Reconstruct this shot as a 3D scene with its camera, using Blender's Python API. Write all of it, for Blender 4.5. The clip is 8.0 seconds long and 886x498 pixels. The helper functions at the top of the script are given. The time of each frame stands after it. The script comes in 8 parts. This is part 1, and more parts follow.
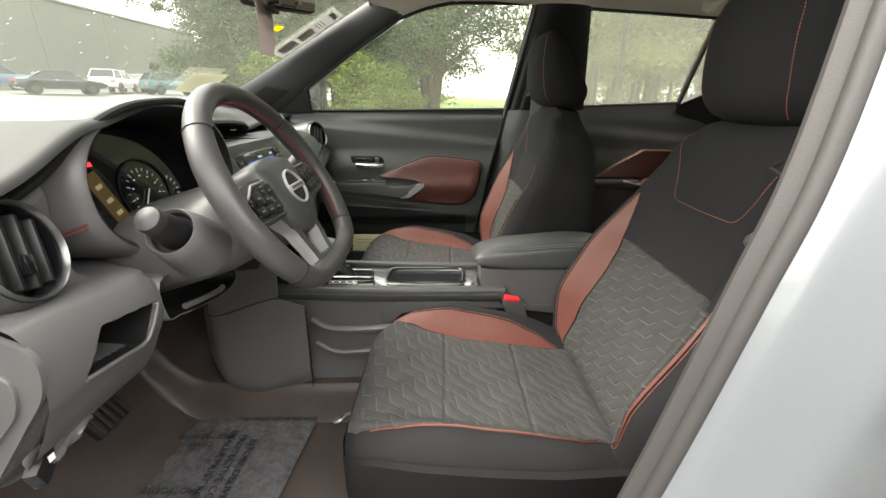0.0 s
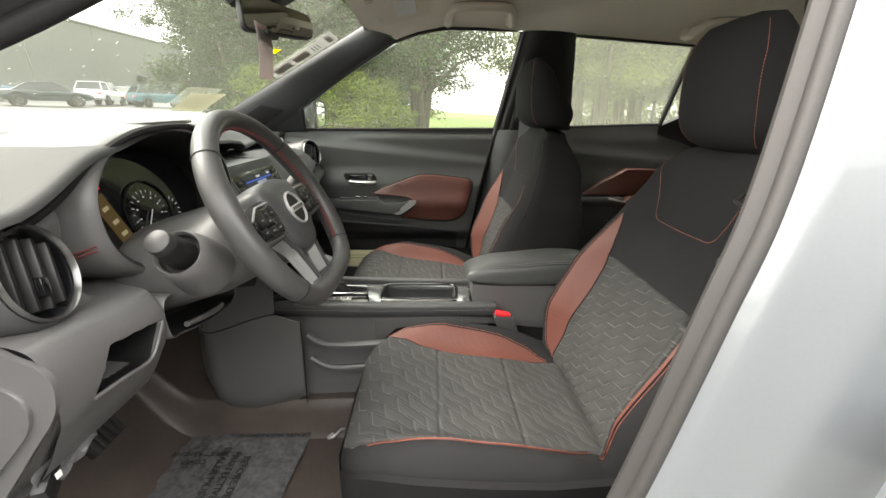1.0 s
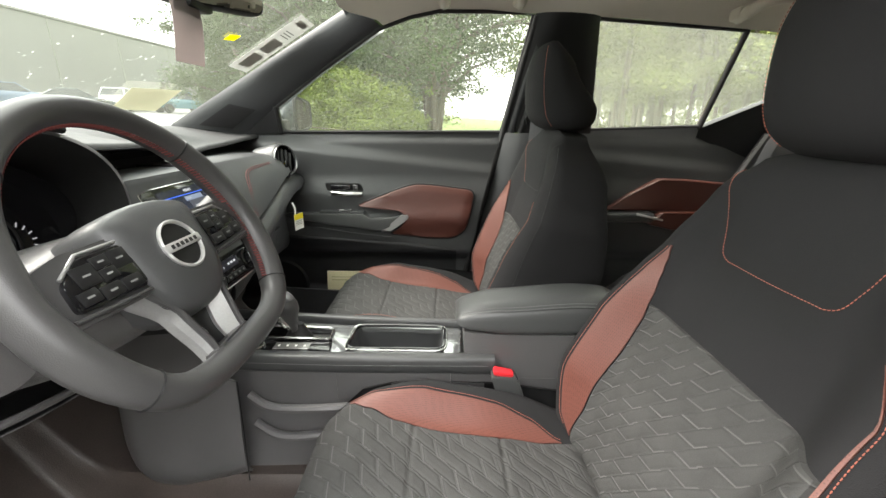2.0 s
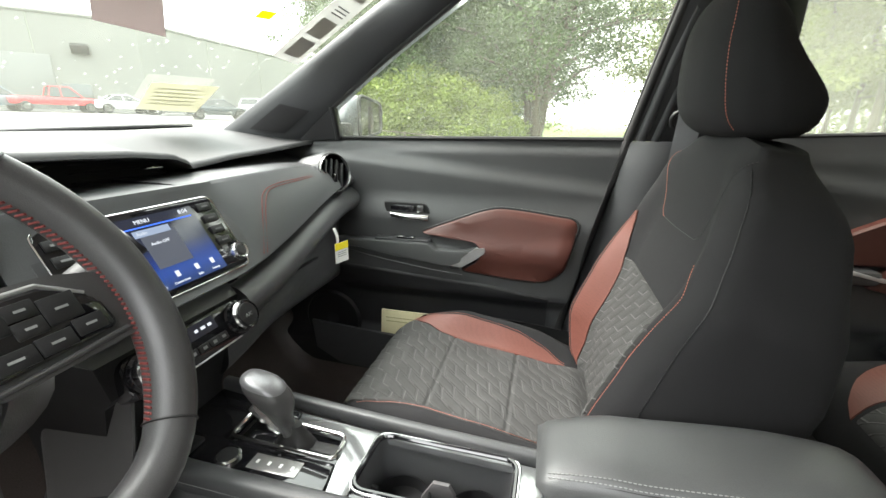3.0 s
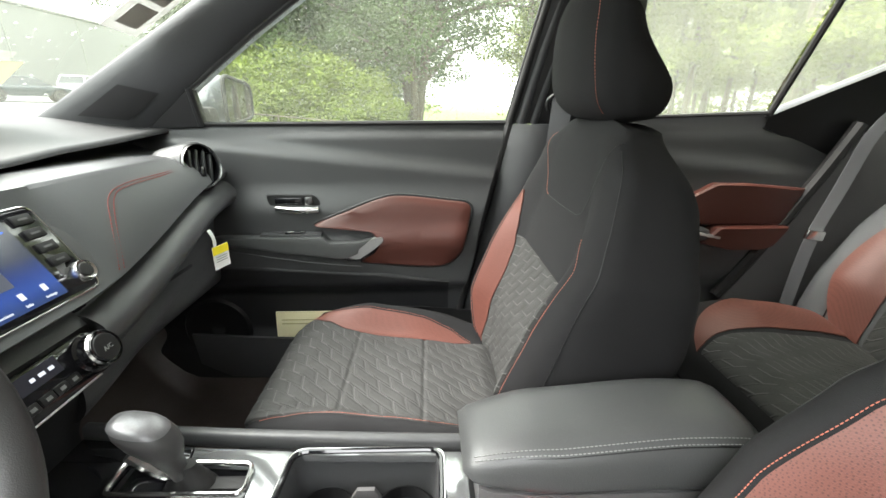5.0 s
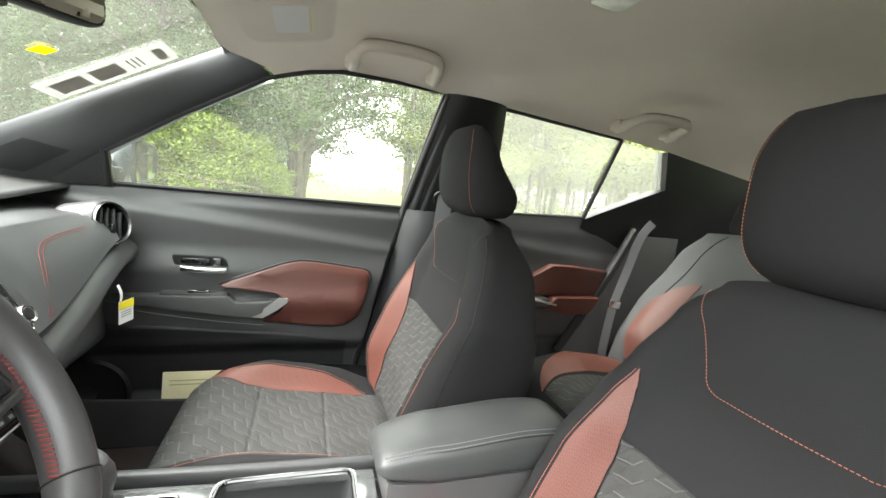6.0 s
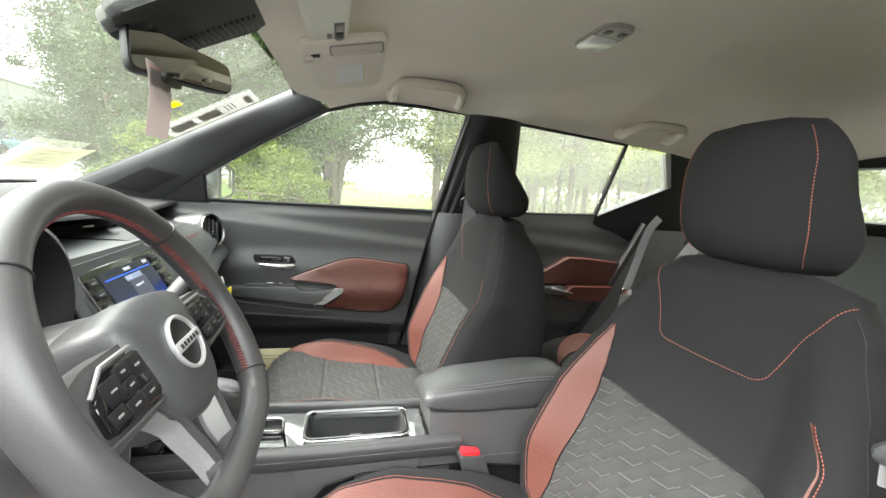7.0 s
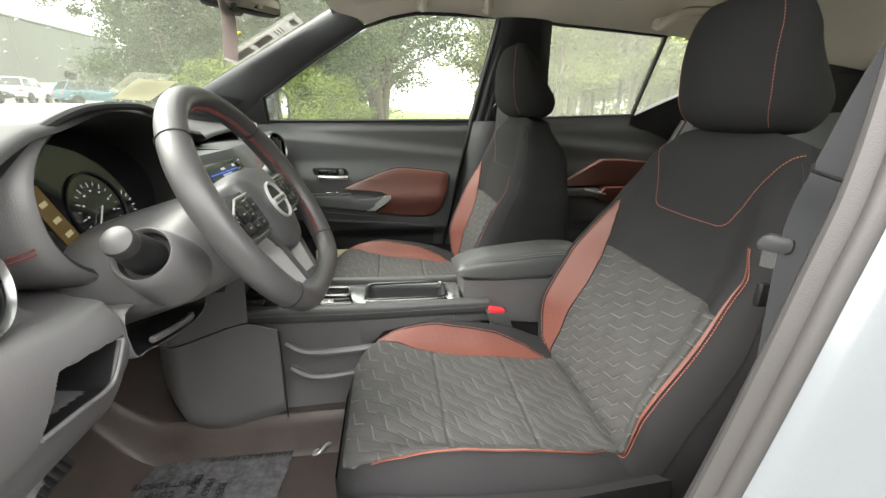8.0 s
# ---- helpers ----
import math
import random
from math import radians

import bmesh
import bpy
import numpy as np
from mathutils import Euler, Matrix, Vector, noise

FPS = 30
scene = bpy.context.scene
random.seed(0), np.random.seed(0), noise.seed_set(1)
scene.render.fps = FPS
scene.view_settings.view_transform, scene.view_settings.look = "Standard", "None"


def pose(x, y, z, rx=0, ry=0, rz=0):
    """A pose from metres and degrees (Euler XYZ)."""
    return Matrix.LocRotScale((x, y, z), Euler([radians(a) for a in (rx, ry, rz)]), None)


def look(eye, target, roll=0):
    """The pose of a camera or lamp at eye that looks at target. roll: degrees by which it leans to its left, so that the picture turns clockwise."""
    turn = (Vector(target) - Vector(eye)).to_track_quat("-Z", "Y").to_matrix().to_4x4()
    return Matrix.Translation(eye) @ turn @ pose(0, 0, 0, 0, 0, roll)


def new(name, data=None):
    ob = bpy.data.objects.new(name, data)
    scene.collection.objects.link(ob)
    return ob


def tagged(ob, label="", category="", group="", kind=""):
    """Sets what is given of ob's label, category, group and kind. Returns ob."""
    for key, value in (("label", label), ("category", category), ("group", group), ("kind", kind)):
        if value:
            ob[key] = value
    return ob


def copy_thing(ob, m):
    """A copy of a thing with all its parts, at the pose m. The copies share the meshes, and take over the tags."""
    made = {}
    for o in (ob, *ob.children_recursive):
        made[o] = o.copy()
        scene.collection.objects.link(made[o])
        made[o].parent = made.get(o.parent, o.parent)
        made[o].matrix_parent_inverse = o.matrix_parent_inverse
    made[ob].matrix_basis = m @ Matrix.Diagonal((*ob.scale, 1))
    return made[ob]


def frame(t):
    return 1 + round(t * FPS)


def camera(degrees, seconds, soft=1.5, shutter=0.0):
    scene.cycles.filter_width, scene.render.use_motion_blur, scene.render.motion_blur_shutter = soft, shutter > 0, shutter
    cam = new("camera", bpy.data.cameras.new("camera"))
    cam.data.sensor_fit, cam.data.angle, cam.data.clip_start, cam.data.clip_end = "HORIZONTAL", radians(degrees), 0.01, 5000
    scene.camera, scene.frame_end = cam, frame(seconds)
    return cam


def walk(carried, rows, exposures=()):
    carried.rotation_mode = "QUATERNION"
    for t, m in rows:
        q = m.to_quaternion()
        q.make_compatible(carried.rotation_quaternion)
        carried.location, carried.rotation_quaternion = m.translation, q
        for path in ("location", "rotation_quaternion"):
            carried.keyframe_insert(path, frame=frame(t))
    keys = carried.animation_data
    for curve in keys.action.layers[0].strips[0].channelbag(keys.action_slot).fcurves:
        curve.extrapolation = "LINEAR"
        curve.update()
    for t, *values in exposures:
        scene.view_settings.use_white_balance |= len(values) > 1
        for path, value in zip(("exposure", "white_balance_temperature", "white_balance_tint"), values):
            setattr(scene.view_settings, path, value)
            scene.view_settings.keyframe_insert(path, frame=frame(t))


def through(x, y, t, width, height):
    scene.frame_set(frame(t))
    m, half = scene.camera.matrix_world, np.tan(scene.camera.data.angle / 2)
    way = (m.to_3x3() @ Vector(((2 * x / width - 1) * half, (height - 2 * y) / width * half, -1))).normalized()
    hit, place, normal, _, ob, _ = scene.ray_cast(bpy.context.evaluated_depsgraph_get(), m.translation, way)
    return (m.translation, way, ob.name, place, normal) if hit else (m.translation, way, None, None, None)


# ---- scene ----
cam = camera(95.2, 8.0)
METRES, EYE, TILT, LEAN, TURN, Y0 = 1.55, 1.11, -20.3, 0.0, 0.0, -0.985
ROWS = [
    (0.0, 0.0, 0.0, 0.0, 0.0, 0.0, -0.0),
    (0.5, -0.0155, -0.014, 0.0047, -1.07, 1.44, -0.2),
    (1.0, -0.006, -0.02, 0.0063, -1.51, 1.85, 0.07),
    (2.5, 0.0488, 0.2627, 0.094, 5.16, 2.83, -2.33),
    (3.0, 0.0412, 0.3653, 0.1303, 13.13, 2.76, -5.26),
    (3.5, 0.0353, 0.4323, 0.1444, 19.09, 2.49, -7.29),
    (4.0, 0.0314, 0.4433, 0.1447, 20.03, 2.3, -7.13),
    (4.5, 0.0268, 0.421, 0.145, 12.61, 2.22, -4.19),
    (5.0, 0.0289, 0.3774, 0.1385, -1.85, 1.02, 0.56),
    (6.5, -0.0541, 0.187, 0.097, -21.3, 14.52, 0.08),
    (7.0, -0.0607, 0.1217, 0.0718, -14.44, 11.57, 0.89),
    (7.5, -0.0541, 0.0651, 0.0408, -9.7, 6.18, 2.12),
    (8.0, -0.0484, 0.024, 0.0024, -6.92, 1.54, 2.2),
]
walk(cam, [(t, pose(0, Y0, EYE, TILT, LEAN, TURN) @ pose(METRES * x, METRES * y, METRES * z, 90 + pitch, roll, yaw)) for t, x, y, z, yaw, pitch, roll in ROWS],
     [(0.0, 2.28, 6900, 12), (1.2, 2.28, 6900, 12), (2.5, 2.80, 6500, 11), (3.2, 2.94, 6450, 11), (4.8, 2.98, 6450, 11), (5.3, 3.06, 6450, 11), (6.5, 3.24, 6450, 11), (7.2, 2.96, 6450, 11), (8.0, 2.66, 6700, 11)])

# ---- world and light: overcast daylight ----
world = bpy.data.worlds.new("overcast")
scene.world = world
world.use_nodes = True
wn = world.node_tree
wbg = wn.nodes["Background"]
sky = wn.nodes.new("ShaderNodeTexSky")
sky.sky_type = "NISHITA"
sky.sun_disc = False
sky.sun_elevation, sky.sun_rotation = radians(50), radians(273)
sky.air_density, sky.dust_density, sky.ozone_density = 1.0, 6.0, 1.0
veil = wn.nodes.new("ShaderNodeMix")
veil.data_type = "RGBA"
veil.inputs[0].default_value = 0.82
veil.inputs[7].default_value = (13.0, 13.2, 13.0, 1)
wn.links.new(sky.outputs[0], veil.inputs[6])
wn.links.new(veil.outputs[2], wbg.inputs[0])
wbg.inputs[1].default_value = 0.15
sun_data = bpy.data.lights.new("sun", "SUN")
sun_data.energy, sun_data.angle, sun_data.color = 1.5, radians(35), (1.0, 0.97, 0.93)
sun = new("sun", sun_data)
sun.matrix_world = look((-17, 1, 22), (0, 0, 0))


# ---- materials ----
def material(name, colour, rough=0.6, metal=0.0, grain=0.0, scale=400.0, vary=0.12, patch=6.0, spec=0.5, coat=0.0):
    """A surface with colour variation at two scales and a fine bump."""
    m = bpy.data.materials.new(name)
    m.use_nodes = True
    nt = m.node_tree
    b = nt.nodes["Principled BSDF"]
    b.inputs["Roughness"].default_value = rough
    b.inputs["Metallic"].default_value = metal
    b.inputs["Specular IOR Level"].default_value = spec
    b.inputs["Coat Weight"].default_value = coat
    tc = nt.nodes.new("ShaderNodeTexCoord")
    big = nt.nodes.new("ShaderNodeTexNoise")
    big.inputs["Scale"].default_value = patch
    big.inputs["Detail"].default_value = 4
    fine = nt.nodes.new("ShaderNodeTexNoise")
    fine.inputs["Scale"].default_value = scale
    fine.inputs["Detail"].default_value = 2
    for n in (big, fine):
        nt.links.new(tc.outputs["Object"], n.inputs["Vector"])
    add = nt.nodes.new("ShaderNodeMath")
    add.operation = "ADD"
    nt.links.new(big.outputs[0], add.inputs[0])
    nt.links.new(fine.outputs[0], add.inputs[1])
    ramp = nt.nodes.new("ShaderNodeMapRange")
    ramp.inputs[1].default_value, ramp.inputs[2].default_value = 0.6, 1.4
    ramp.inputs[3].default_value, ramp.inputs[4].default_value = 1 - vary, 1 + vary
    nt.links.new(add.outputs[0], ramp.inputs[0])
    mul = nt.nodes.new("ShaderNodeMix")
    mul.data_type, mul.blend_type = "RGBA", "MULTIPLY"
    mul.inputs[0].default_value = 1.0
    mul.inputs[6].default_value = (*colour, 1)
    nt.links.new(ramp.outputs[0], mul.inputs[7])
    nt.links.new(mul.outputs[2], b.inputs["Base Color"])
    if grain:
        bump = nt.nodes.new("ShaderNodeBump")
        bump.inputs["Strength"].default_value = grain
        bump.inputs["Distance"].default_value = 0.0006
        nt.links.new(fine.outputs[0], bump.inputs["Height"])
        nt.links.new(bump.outputs[0], b.inputs["Normal"])
    return m


def glowing(name, colour, strength):
    m = bpy.data.materials.new(name)
    m.use_nodes = True
    b = m.node_tree.nodes["Principled BSDF"]
    b.inputs["Base Color"].default_value = (0.01, 0.01, 0.01, 1)
    b.inputs["Emission Color"].default_value = (*colour, 1)
    b.inputs["Emission Strength"].default_value = strength
    return m


def pane_material(name, tint, gloss=1.0, haze=0.0, wet=0.0):
    """Thin glass: clear through, with a Fresnel gloss; haze is a film of dust and wet, wet the unevenness of running water."""
    m = bpy.data.materials.new(name)
    m.use_nodes = True
    nt = m.node_tree
    nt.nodes.remove(nt.nodes["Principled BSDF"])
    out = nt.nodes["Material Output"]
    clear = nt.nodes.new("ShaderNodeBsdfRefraction" if wet else "ShaderNodeBsdfTransparent")
    clear.inputs["Color"].default_value = (*tint, 1)
    if wet:
        clear.inputs["IOR"].default_value, clear.inputs["Roughness"].default_value = 1.012, wet
    shine = nt.nodes.new("ShaderNodeBsdfGlossy")
    shine.inputs["Roughness"].default_value = 0.02
    fres = nt.nodes.new("ShaderNodeFresnel")
    fres.inputs[0].default_value = 1.45
    amount = nt.nodes.new("ShaderNodeMath")
    amount.operation = "MULTIPLY"
    amount.inputs[1].default_value = gloss
    nt.links.new(fres.outputs[0], amount.inputs[0])
    mix = nt.nodes.new("ShaderNodeMixShader")
    nt.links.new(amount.outputs[0], mix.inputs[0])
    nt.links.new(shine.outputs[0], mix.inputs[2])
    last = clear.outputs[0]
    if haze:
        film = nt.nodes.new("ShaderNodeBsdfTranslucent")
        film.inputs[0].default_value = (0.40, 0.42, 0.34, 1)
        tc = nt.nodes.new("ShaderNodeTexCoord")
        no = nt.nodes.new("ShaderNodeTexNoise")
        no.inputs["Scale"].default_value = 7.0
        no.inputs["Detail"].default_value = 5
        nt.links.new(tc.outputs["Object"], no.inputs["Vector"])
        rng = nt.nodes.new("ShaderNodeMapRange")
        rng.inputs[3].default_value, rng.inputs[4].default_value = haze * 0.6, haze * 1.4
        nt.links.new(no.outputs[0], rng.inputs[0])
        dust = nt.nodes.new("ShaderNodeMixShader")
        nt.links.new(rng.outputs[0], dust.inputs[0])
        nt.links.new(last, dust.inputs[1])
        nt.links.new(film.outputs[0], dust.inputs[2])
        last = dust.outputs[0]
    nt.links.new(last, mix.inputs[1])
    nt.links.new(mix.outputs[0], out.inputs[0])
    return m


QUILT_SHIFT = 0.5


def quilt_material(name, colour, line):
    """Woven cloth with thin light threads along the embossed cells; the cell lattice is in the UV map."""
    m = material(name, colour, rough=0.9, grain=0.8, scale=900, vary=0.18, patch=25, spec=0.2)
    nt = m.node_tree
    uv = nt.nodes.new("ShaderNodeUVMap")
    sep = nt.nodes.new("ShaderNodeSeparateXYZ")
    nt.links.new(uv.outputs[0], sep.inputs[0])

    def node(op, a, b=None):
        n = nt.nodes.new("ShaderNodeMath")
        n.operation = op
        for i, v in enumerate((a, b)):
            if v is None:
                continue
            if isinstance(v, (int, float)):
                n.inputs[i].default_value = v
            else:
                nt.links.new(v, n.inputs[i])
        return n.outputs[0]
    fv = node("FRACT", sep.outputs[1])
    row = node("FLOOR", sep.outputs[1])
    fu = node("FRACT", node("ADD", sep.outputs[0], node("MULTIPLY", row, QUILT_SHIFT)))
    lu, lv = node("LESS_THAN", fu, 0.045), node("LESS_THAN", fv, 0.075)
    lines = node("MAXIMUM", lu, node("MULTIPLY", lv, node("LESS_THAN", fu, 0.30)))
    cell = nt.nodes.new("ShaderNodeTexNoise")
    cell.inputs["Scale"].default_value = 0.6
    nt.links.new(uv.outputs[0], cell.inputs["Vector"])
    lines = node("MULTIPLY", lines, node("MULTIPLY", cell.outputs[0], 1.25))
    # narrow pressed grooves round every cell
    near_u = node("MULTIPLY", node("MINIMUM", fu, node("SUBTRACT", 1.0, fu)), 1.55)
    near_v = node("MINIMUM", fv, node("SUBTRACT", 1.0, fv))
    groove = nt.nodes.new("ShaderNodeMapRange")
    groove.interpolation_type = "SMOOTHSTEP"
    groove.inputs[1].default_value, groove.inputs[2].default_value = 0.0, 0.11
    nt.links.new(node("MINIMUM", near_u, near_v), groove.inputs[0])
    press = nt.nodes.new("ShaderNodeBump")
    press.inputs["Strength"].default_value, press.inputs["Distance"].default_value = 0.65, 0.0020
    nt.links.new(groove.outputs[0], press.inputs["Height"])
    skin_in = nt.nodes["Principled BSDF"].inputs["Normal"]
    nt.links.new(skin_in.links[0].from_socket, press.inputs["Normal"])
    nt.links.new(press.outputs[0], skin_in)
    mix = nt.nodes.new("ShaderNodeMix")
    mix.data_type = "RGBA"
    mix.inputs[7].default_value = (*line, 1)
    old = nt.nodes["Principled BSDF"].inputs["Base Color"].links[0].from_socket
    nt.links.new(old, mix.inputs[6])
    nt.links.new(lines, mix.inputs[0])
    nt.links.new(mix.outputs[2], nt.nodes["Principled BSDF"].inputs["Base Color"])
    return m


CLOTH = material("charcoal cloth", (0.023, 0.0226, 0.0235), 0.92, grain=0.7, scale=1100, spec=0.2)
QUILT = quilt_material("embossed grey cloth", (0.064, 0.0635, 0.0615), (0.140, 0.140, 0.135))
RUST = material("rust leatherette", (0.152, 0.053, 0.039), 0.5, grain=0.5, scale=700, vary=0.08)


def perforate(m, pitch, depth):
    """Fine woven perforation over a cloth or leatherette."""
    nt = m.node_tree
    b = nt.nodes["Principled BSDF"]
    tc = nt.nodes.new("ShaderNodeTexCoord")
    vo = nt.nodes.new("ShaderNodeTexVoronoi")
    vo.inputs["Scale"].default_value = 1.0 / pitch
    vo.inputs["Randomness"].default_value = 0.25
    nt.links.new(tc.outputs["Object"], vo.inputs["Vector"])
    rng = nt.nodes.new("ShaderNodeMapRange")
    rng.inputs[1].default_value, rng.inputs[2].default_value = 0.18, 0.42
    rng.inputs[3].default_value, rng.inputs[4].default_value = 1 - depth, 1.0
    nt.links.new(vo.outputs["Distance"], rng.inputs[0])
    mul = nt.nodes.new("ShaderNodeMix")
    mul.data_type, mul.blend_type = "RGBA", "MULTIPLY"
    mul.inputs[0].default_value = 1.0
    nt.links.new(b.inputs["Base Color"].links[0].from_socket, mul.inputs[6])
    nt.links.new(rng.outputs[0], mul.inputs[7])
    nt.links.new(mul.outputs[2], b.inputs["Base Color"])


perforate(RUST, 0.0026, 0.45)
RUST_DOOR = material("rust soft trim", (0.082, 0.0255, 0.018), 0.40, grain=0.4, scale=600, vary=0.08)
ORANGE = material("orange thread", (0.46, 0.145, 0.095), 0.7)
SKIRT = material("black lower cloth", (0.012, 0.0115, 0.012), 0.85, grain=0.5, scale=900, spec=0.25)
RED_THREAD = material("red thread", (0.18, 0.034, 0.030), 0.7)
GREY_SEAM = material("dark grey thread", (0.05, 0.05, 0.05), 0.7)
GREY_THREAD = material("grey thread", (0.22, 0.225, 0.22), 0.7)
DASH = material("grained black plastic", (0.055, 0.056, 0.057), 0.37, grain=0.6, scale=900, vary=0.1)
DASH_TOP = material("matt dashboard top", (0.024, 0.024, 0.024), 0.65, grain=0.6, scale=900)
DASH_PAD = material("stitched grey leatherette", (0.075, 0.078, 0.079), 0.45, grain=0.5, scale=700)
SOFT = material("soft grey leatherette", (0.064, 0.066, 0.066), 0.38, grain=0.4, scale=700)
BLACK = material("matt black lining", (0.004, 0.004, 0.004), 0.8)
DARK = material("dark plastic", (0.008, 0.008, 0.0085), 0.45, grain=0.3, scale=800)
TRIM_SHADE = material("door trim darkened for shade", (0.016, 0.016, 0.017), 0.5, grain=0.5, scale=900)
MID = material("grey moulded plastic", (0.108, 0.105, 0.105), 0.32, grain=0.5, scale=900)
PILLAR = material("grey grained pillar trim", (0.038, 0.039, 0.041), 0.46, grain=0.6, scale=900)
GLOSS = material("piano black", (0.006, 0.006, 0.007), 0.08, coat=0.6, vary=0.05)
CHROME = material("satin chrome", (0.72, 0.72, 0.71), 0.18, 1.0, vary=0.05)
# piano black console bars; the sky's reflection is put into the grey colour
PLATE_SHEEN = material("piano black plate with sky sheen in grey", (0.27, 0.28, 0.28), 0.12, 0.7, vary=0.10, patch=40)
TRIM = material("brushed satin trim", (0.40, 0.40, 0.395), 0.42, 0.7, vary=0.08)
RING = material("satin grey ring", (0.16, 0.16, 0.158), 0.26, 0.85, vary=0.06)
SILVER = material("satin silver", (0.60, 0.60, 0.59), 0.34, 0.55, vary=0.06)
LEATHER = material("black wheel leather", (0.052, 0.051, 0.051), 0.38, grain=0.28, scale=1000)
LINER = material("beige headliner cloth", (0.80, 0.735, 0.65), 0.95, grain=0.8, scale=1200, vary=0.05)
# real grey fittings, and shade painted in gaps of visor and handles
LINER_SHADE = material("grey beige plastic and gap shade", (0.30, 0.27, 0.24), 0.5, grain=0.2, vary=0.05)
LINER_PLASTIC = material("beige plastic", (0.62, 0.56, 0.49), 0.5, grain=0.2, vary=0.05)
CARPET = material("dark brown carpet", (0.072, 0.057, 0.051), 0.40, grain=1.0, scale=500, vary=0.35, patch=9)
FILM = material("clear protective film", (0.105, 0.104, 0.108), 0.16, grain=1.0, scale=90, vary=0.4, patch=30)
PAINT = material("pale grey car paint", (0.125, 0.136, 0.145), 0.30, vary=0.03, coat=0.35)
RUBBER = material("black rubber", (0.013, 0.0125, 0.0125), 0.6, grain=0.2)
SEAL = material("grey-brown door seal", (0.034, 0.032, 0.031), 0.65, grain=0.4, scale=900)
BELT = material("charcoal seat belt webbing", (0.045, 0.047, 0.051), 0.6, grain=0.6, scale=1500)
WHITE = material("white paper", (0.80, 0.80, 0.78), 0.8, vary=0.04)
CREAM = material("cream paper", (0.72, 0.66, 0.42), 0.8, vary=0.05)
YELLOW = material("yellow card", (0.85, 0.72, 0.02), 0.7, vary=0.04)
INK = material("grey ink", (0.12, 0.12, 0.12), 0.8)
RED_BUTTON = material("red plastic", (0.75, 0.03, 0.04), 0.35)
WINDOW_GLASS = pane_material("clear side glass", (0.60, 0.635, 0.575), 1.0, 0.085, 0.20)
REAR_GLASS = pane_material("rear glass", (0.55, 0.585, 0.50), 1.0, 0.22, 0.26)
SHIELD_GLASS = pane_material("windshield glass", (0.575, 0.615, 0.58), 1.0, 0.058)


def paper_material(name, colour, through=0.55):
    """Paper that lets some daylight through."""
    m = material(name, colour, 0.8, vary=0.05)
    nt = m.node_tree
    b = nt.nodes["Principled BSDF"]
    back = nt.nodes.new("ShaderNodeBsdfTranslucent")
    back.inputs[0].default_value = (*colour, 1)
    mix = nt.nodes.new("ShaderNodeMixShader")
    mix.inputs[0].default_value = through
    nt.links.new(b.outputs[0], mix.inputs[1])
    nt.links.new(back.outputs[0], mix.inputs[2])
    nt.links.new(mix.outputs[0], nt.nodes["Material Output"].inputs[0])
    return m


STICKER = paper_material("thin white sticker", (0.62, 0.62, 0.60), 0.42)
DIM_MIRROR = material("tinted rear view mirror", (0.42, 0.43, 0.38), 0.01, 1.0, vary=0.0)
MIRROR = material("mirror", (0.50, 0.52, 0.52), 0.01, 1.0, vary=0.0)
DROP = pane_material("water drop", (0.90, 0.93, 0.90), 2.0, 0.22)


# ---- mesh helpers ----
def part(name, bm, mat, parent=None, label="", smooth=38, recalc=True):
    if recalc:
        bmesh.ops.recalc_face_normals(bm, faces=bm.faces)
    me = bpy.data.meshes.new(name)
    bm.to_mesh(me)
    bm.free()
    me.materials.append(mat)
    if smooth:
        me.shade_smooth()
        me.set_sharp_from_angle(angle=radians(smooth))
    ob = new(name, me)
    if parent is not None:
        ob.parent = parent
    if label:
        ob["label"] = label
    return ob


def thing(name, label, category, at=(0, 0, 0), group="", kind=""):
    ob = new(name)
    ob.location = at
    ob.empty_display_size = 0.05
    return tagged(ob, label, category, group, kind)


def quads(bm, rows, close_u=False, close_v=False, uv=None):
    """Faces between rows of vertices."""
    n = len(rows)
    for i in range(n if close_v else n - 1):
        a, b = rows[i], rows[(i + 1) % n]
        m = len(a)
        for j in range(m if close_u else m - 1):
            k = (j + 1) % m
            bm.faces.new((a[j], a[k], b[k], b[j]))


def loft(rings, cap=True, closed=True, bm=None):
    bm = bm or bmesh.new()
    rows = [[bm.verts.new(p) for p in ring] for ring in rings]
    quads(bm, rows, close_u=closed)
    if cap and closed:
        bm.faces.new(rows[0])
        bm.faces.new(rows[-1])
    return bm


def sheet(f, nu, nv, thick=0.0, bm=None):
    """A surface f(u, v), u and v in 0..1, with a thickness behind it."""
    bm = bm or bmesh.new()
    P = [[Vector(f(i / nu, j / nv)) for i in range(nu + 1)] for j in range(nv + 1)]
    rows = [[bm.verts.new(p) for p in r] for r in P]
    quads(bm, rows)
    if thick:
        back = []
        for j in range(nv + 1):
            r = []
            for i in range(nu + 1):
                du = P[j][min(i + 1, nu)] - P[j][max(i - 1, 0)]
                dv = P[min(j + 1, nv)][i] - P[max(j - 1, 0)][i]
                n = du.cross(dv)
                n = n.normalized() if n.length > 1e-9 else Vector((0, 0, 1))
                r.append(bm.verts.new(P[j][i] - n * thick))
            back.append(r)
        quads(bm, back)
        rim = rows[0] + [r[-1] for r in rows[1:]] + rows[-1][-2::-1] + [r[0] for r in rows[-2:0:-1]]
        rim2 = back[0] + [r[-1] for r in back[1:]] + back[-1][-2::-1] + [r[0] for r in back[-2:0:-1]]
        quads(bm, [rim, rim2], close_u=True)
    return bm


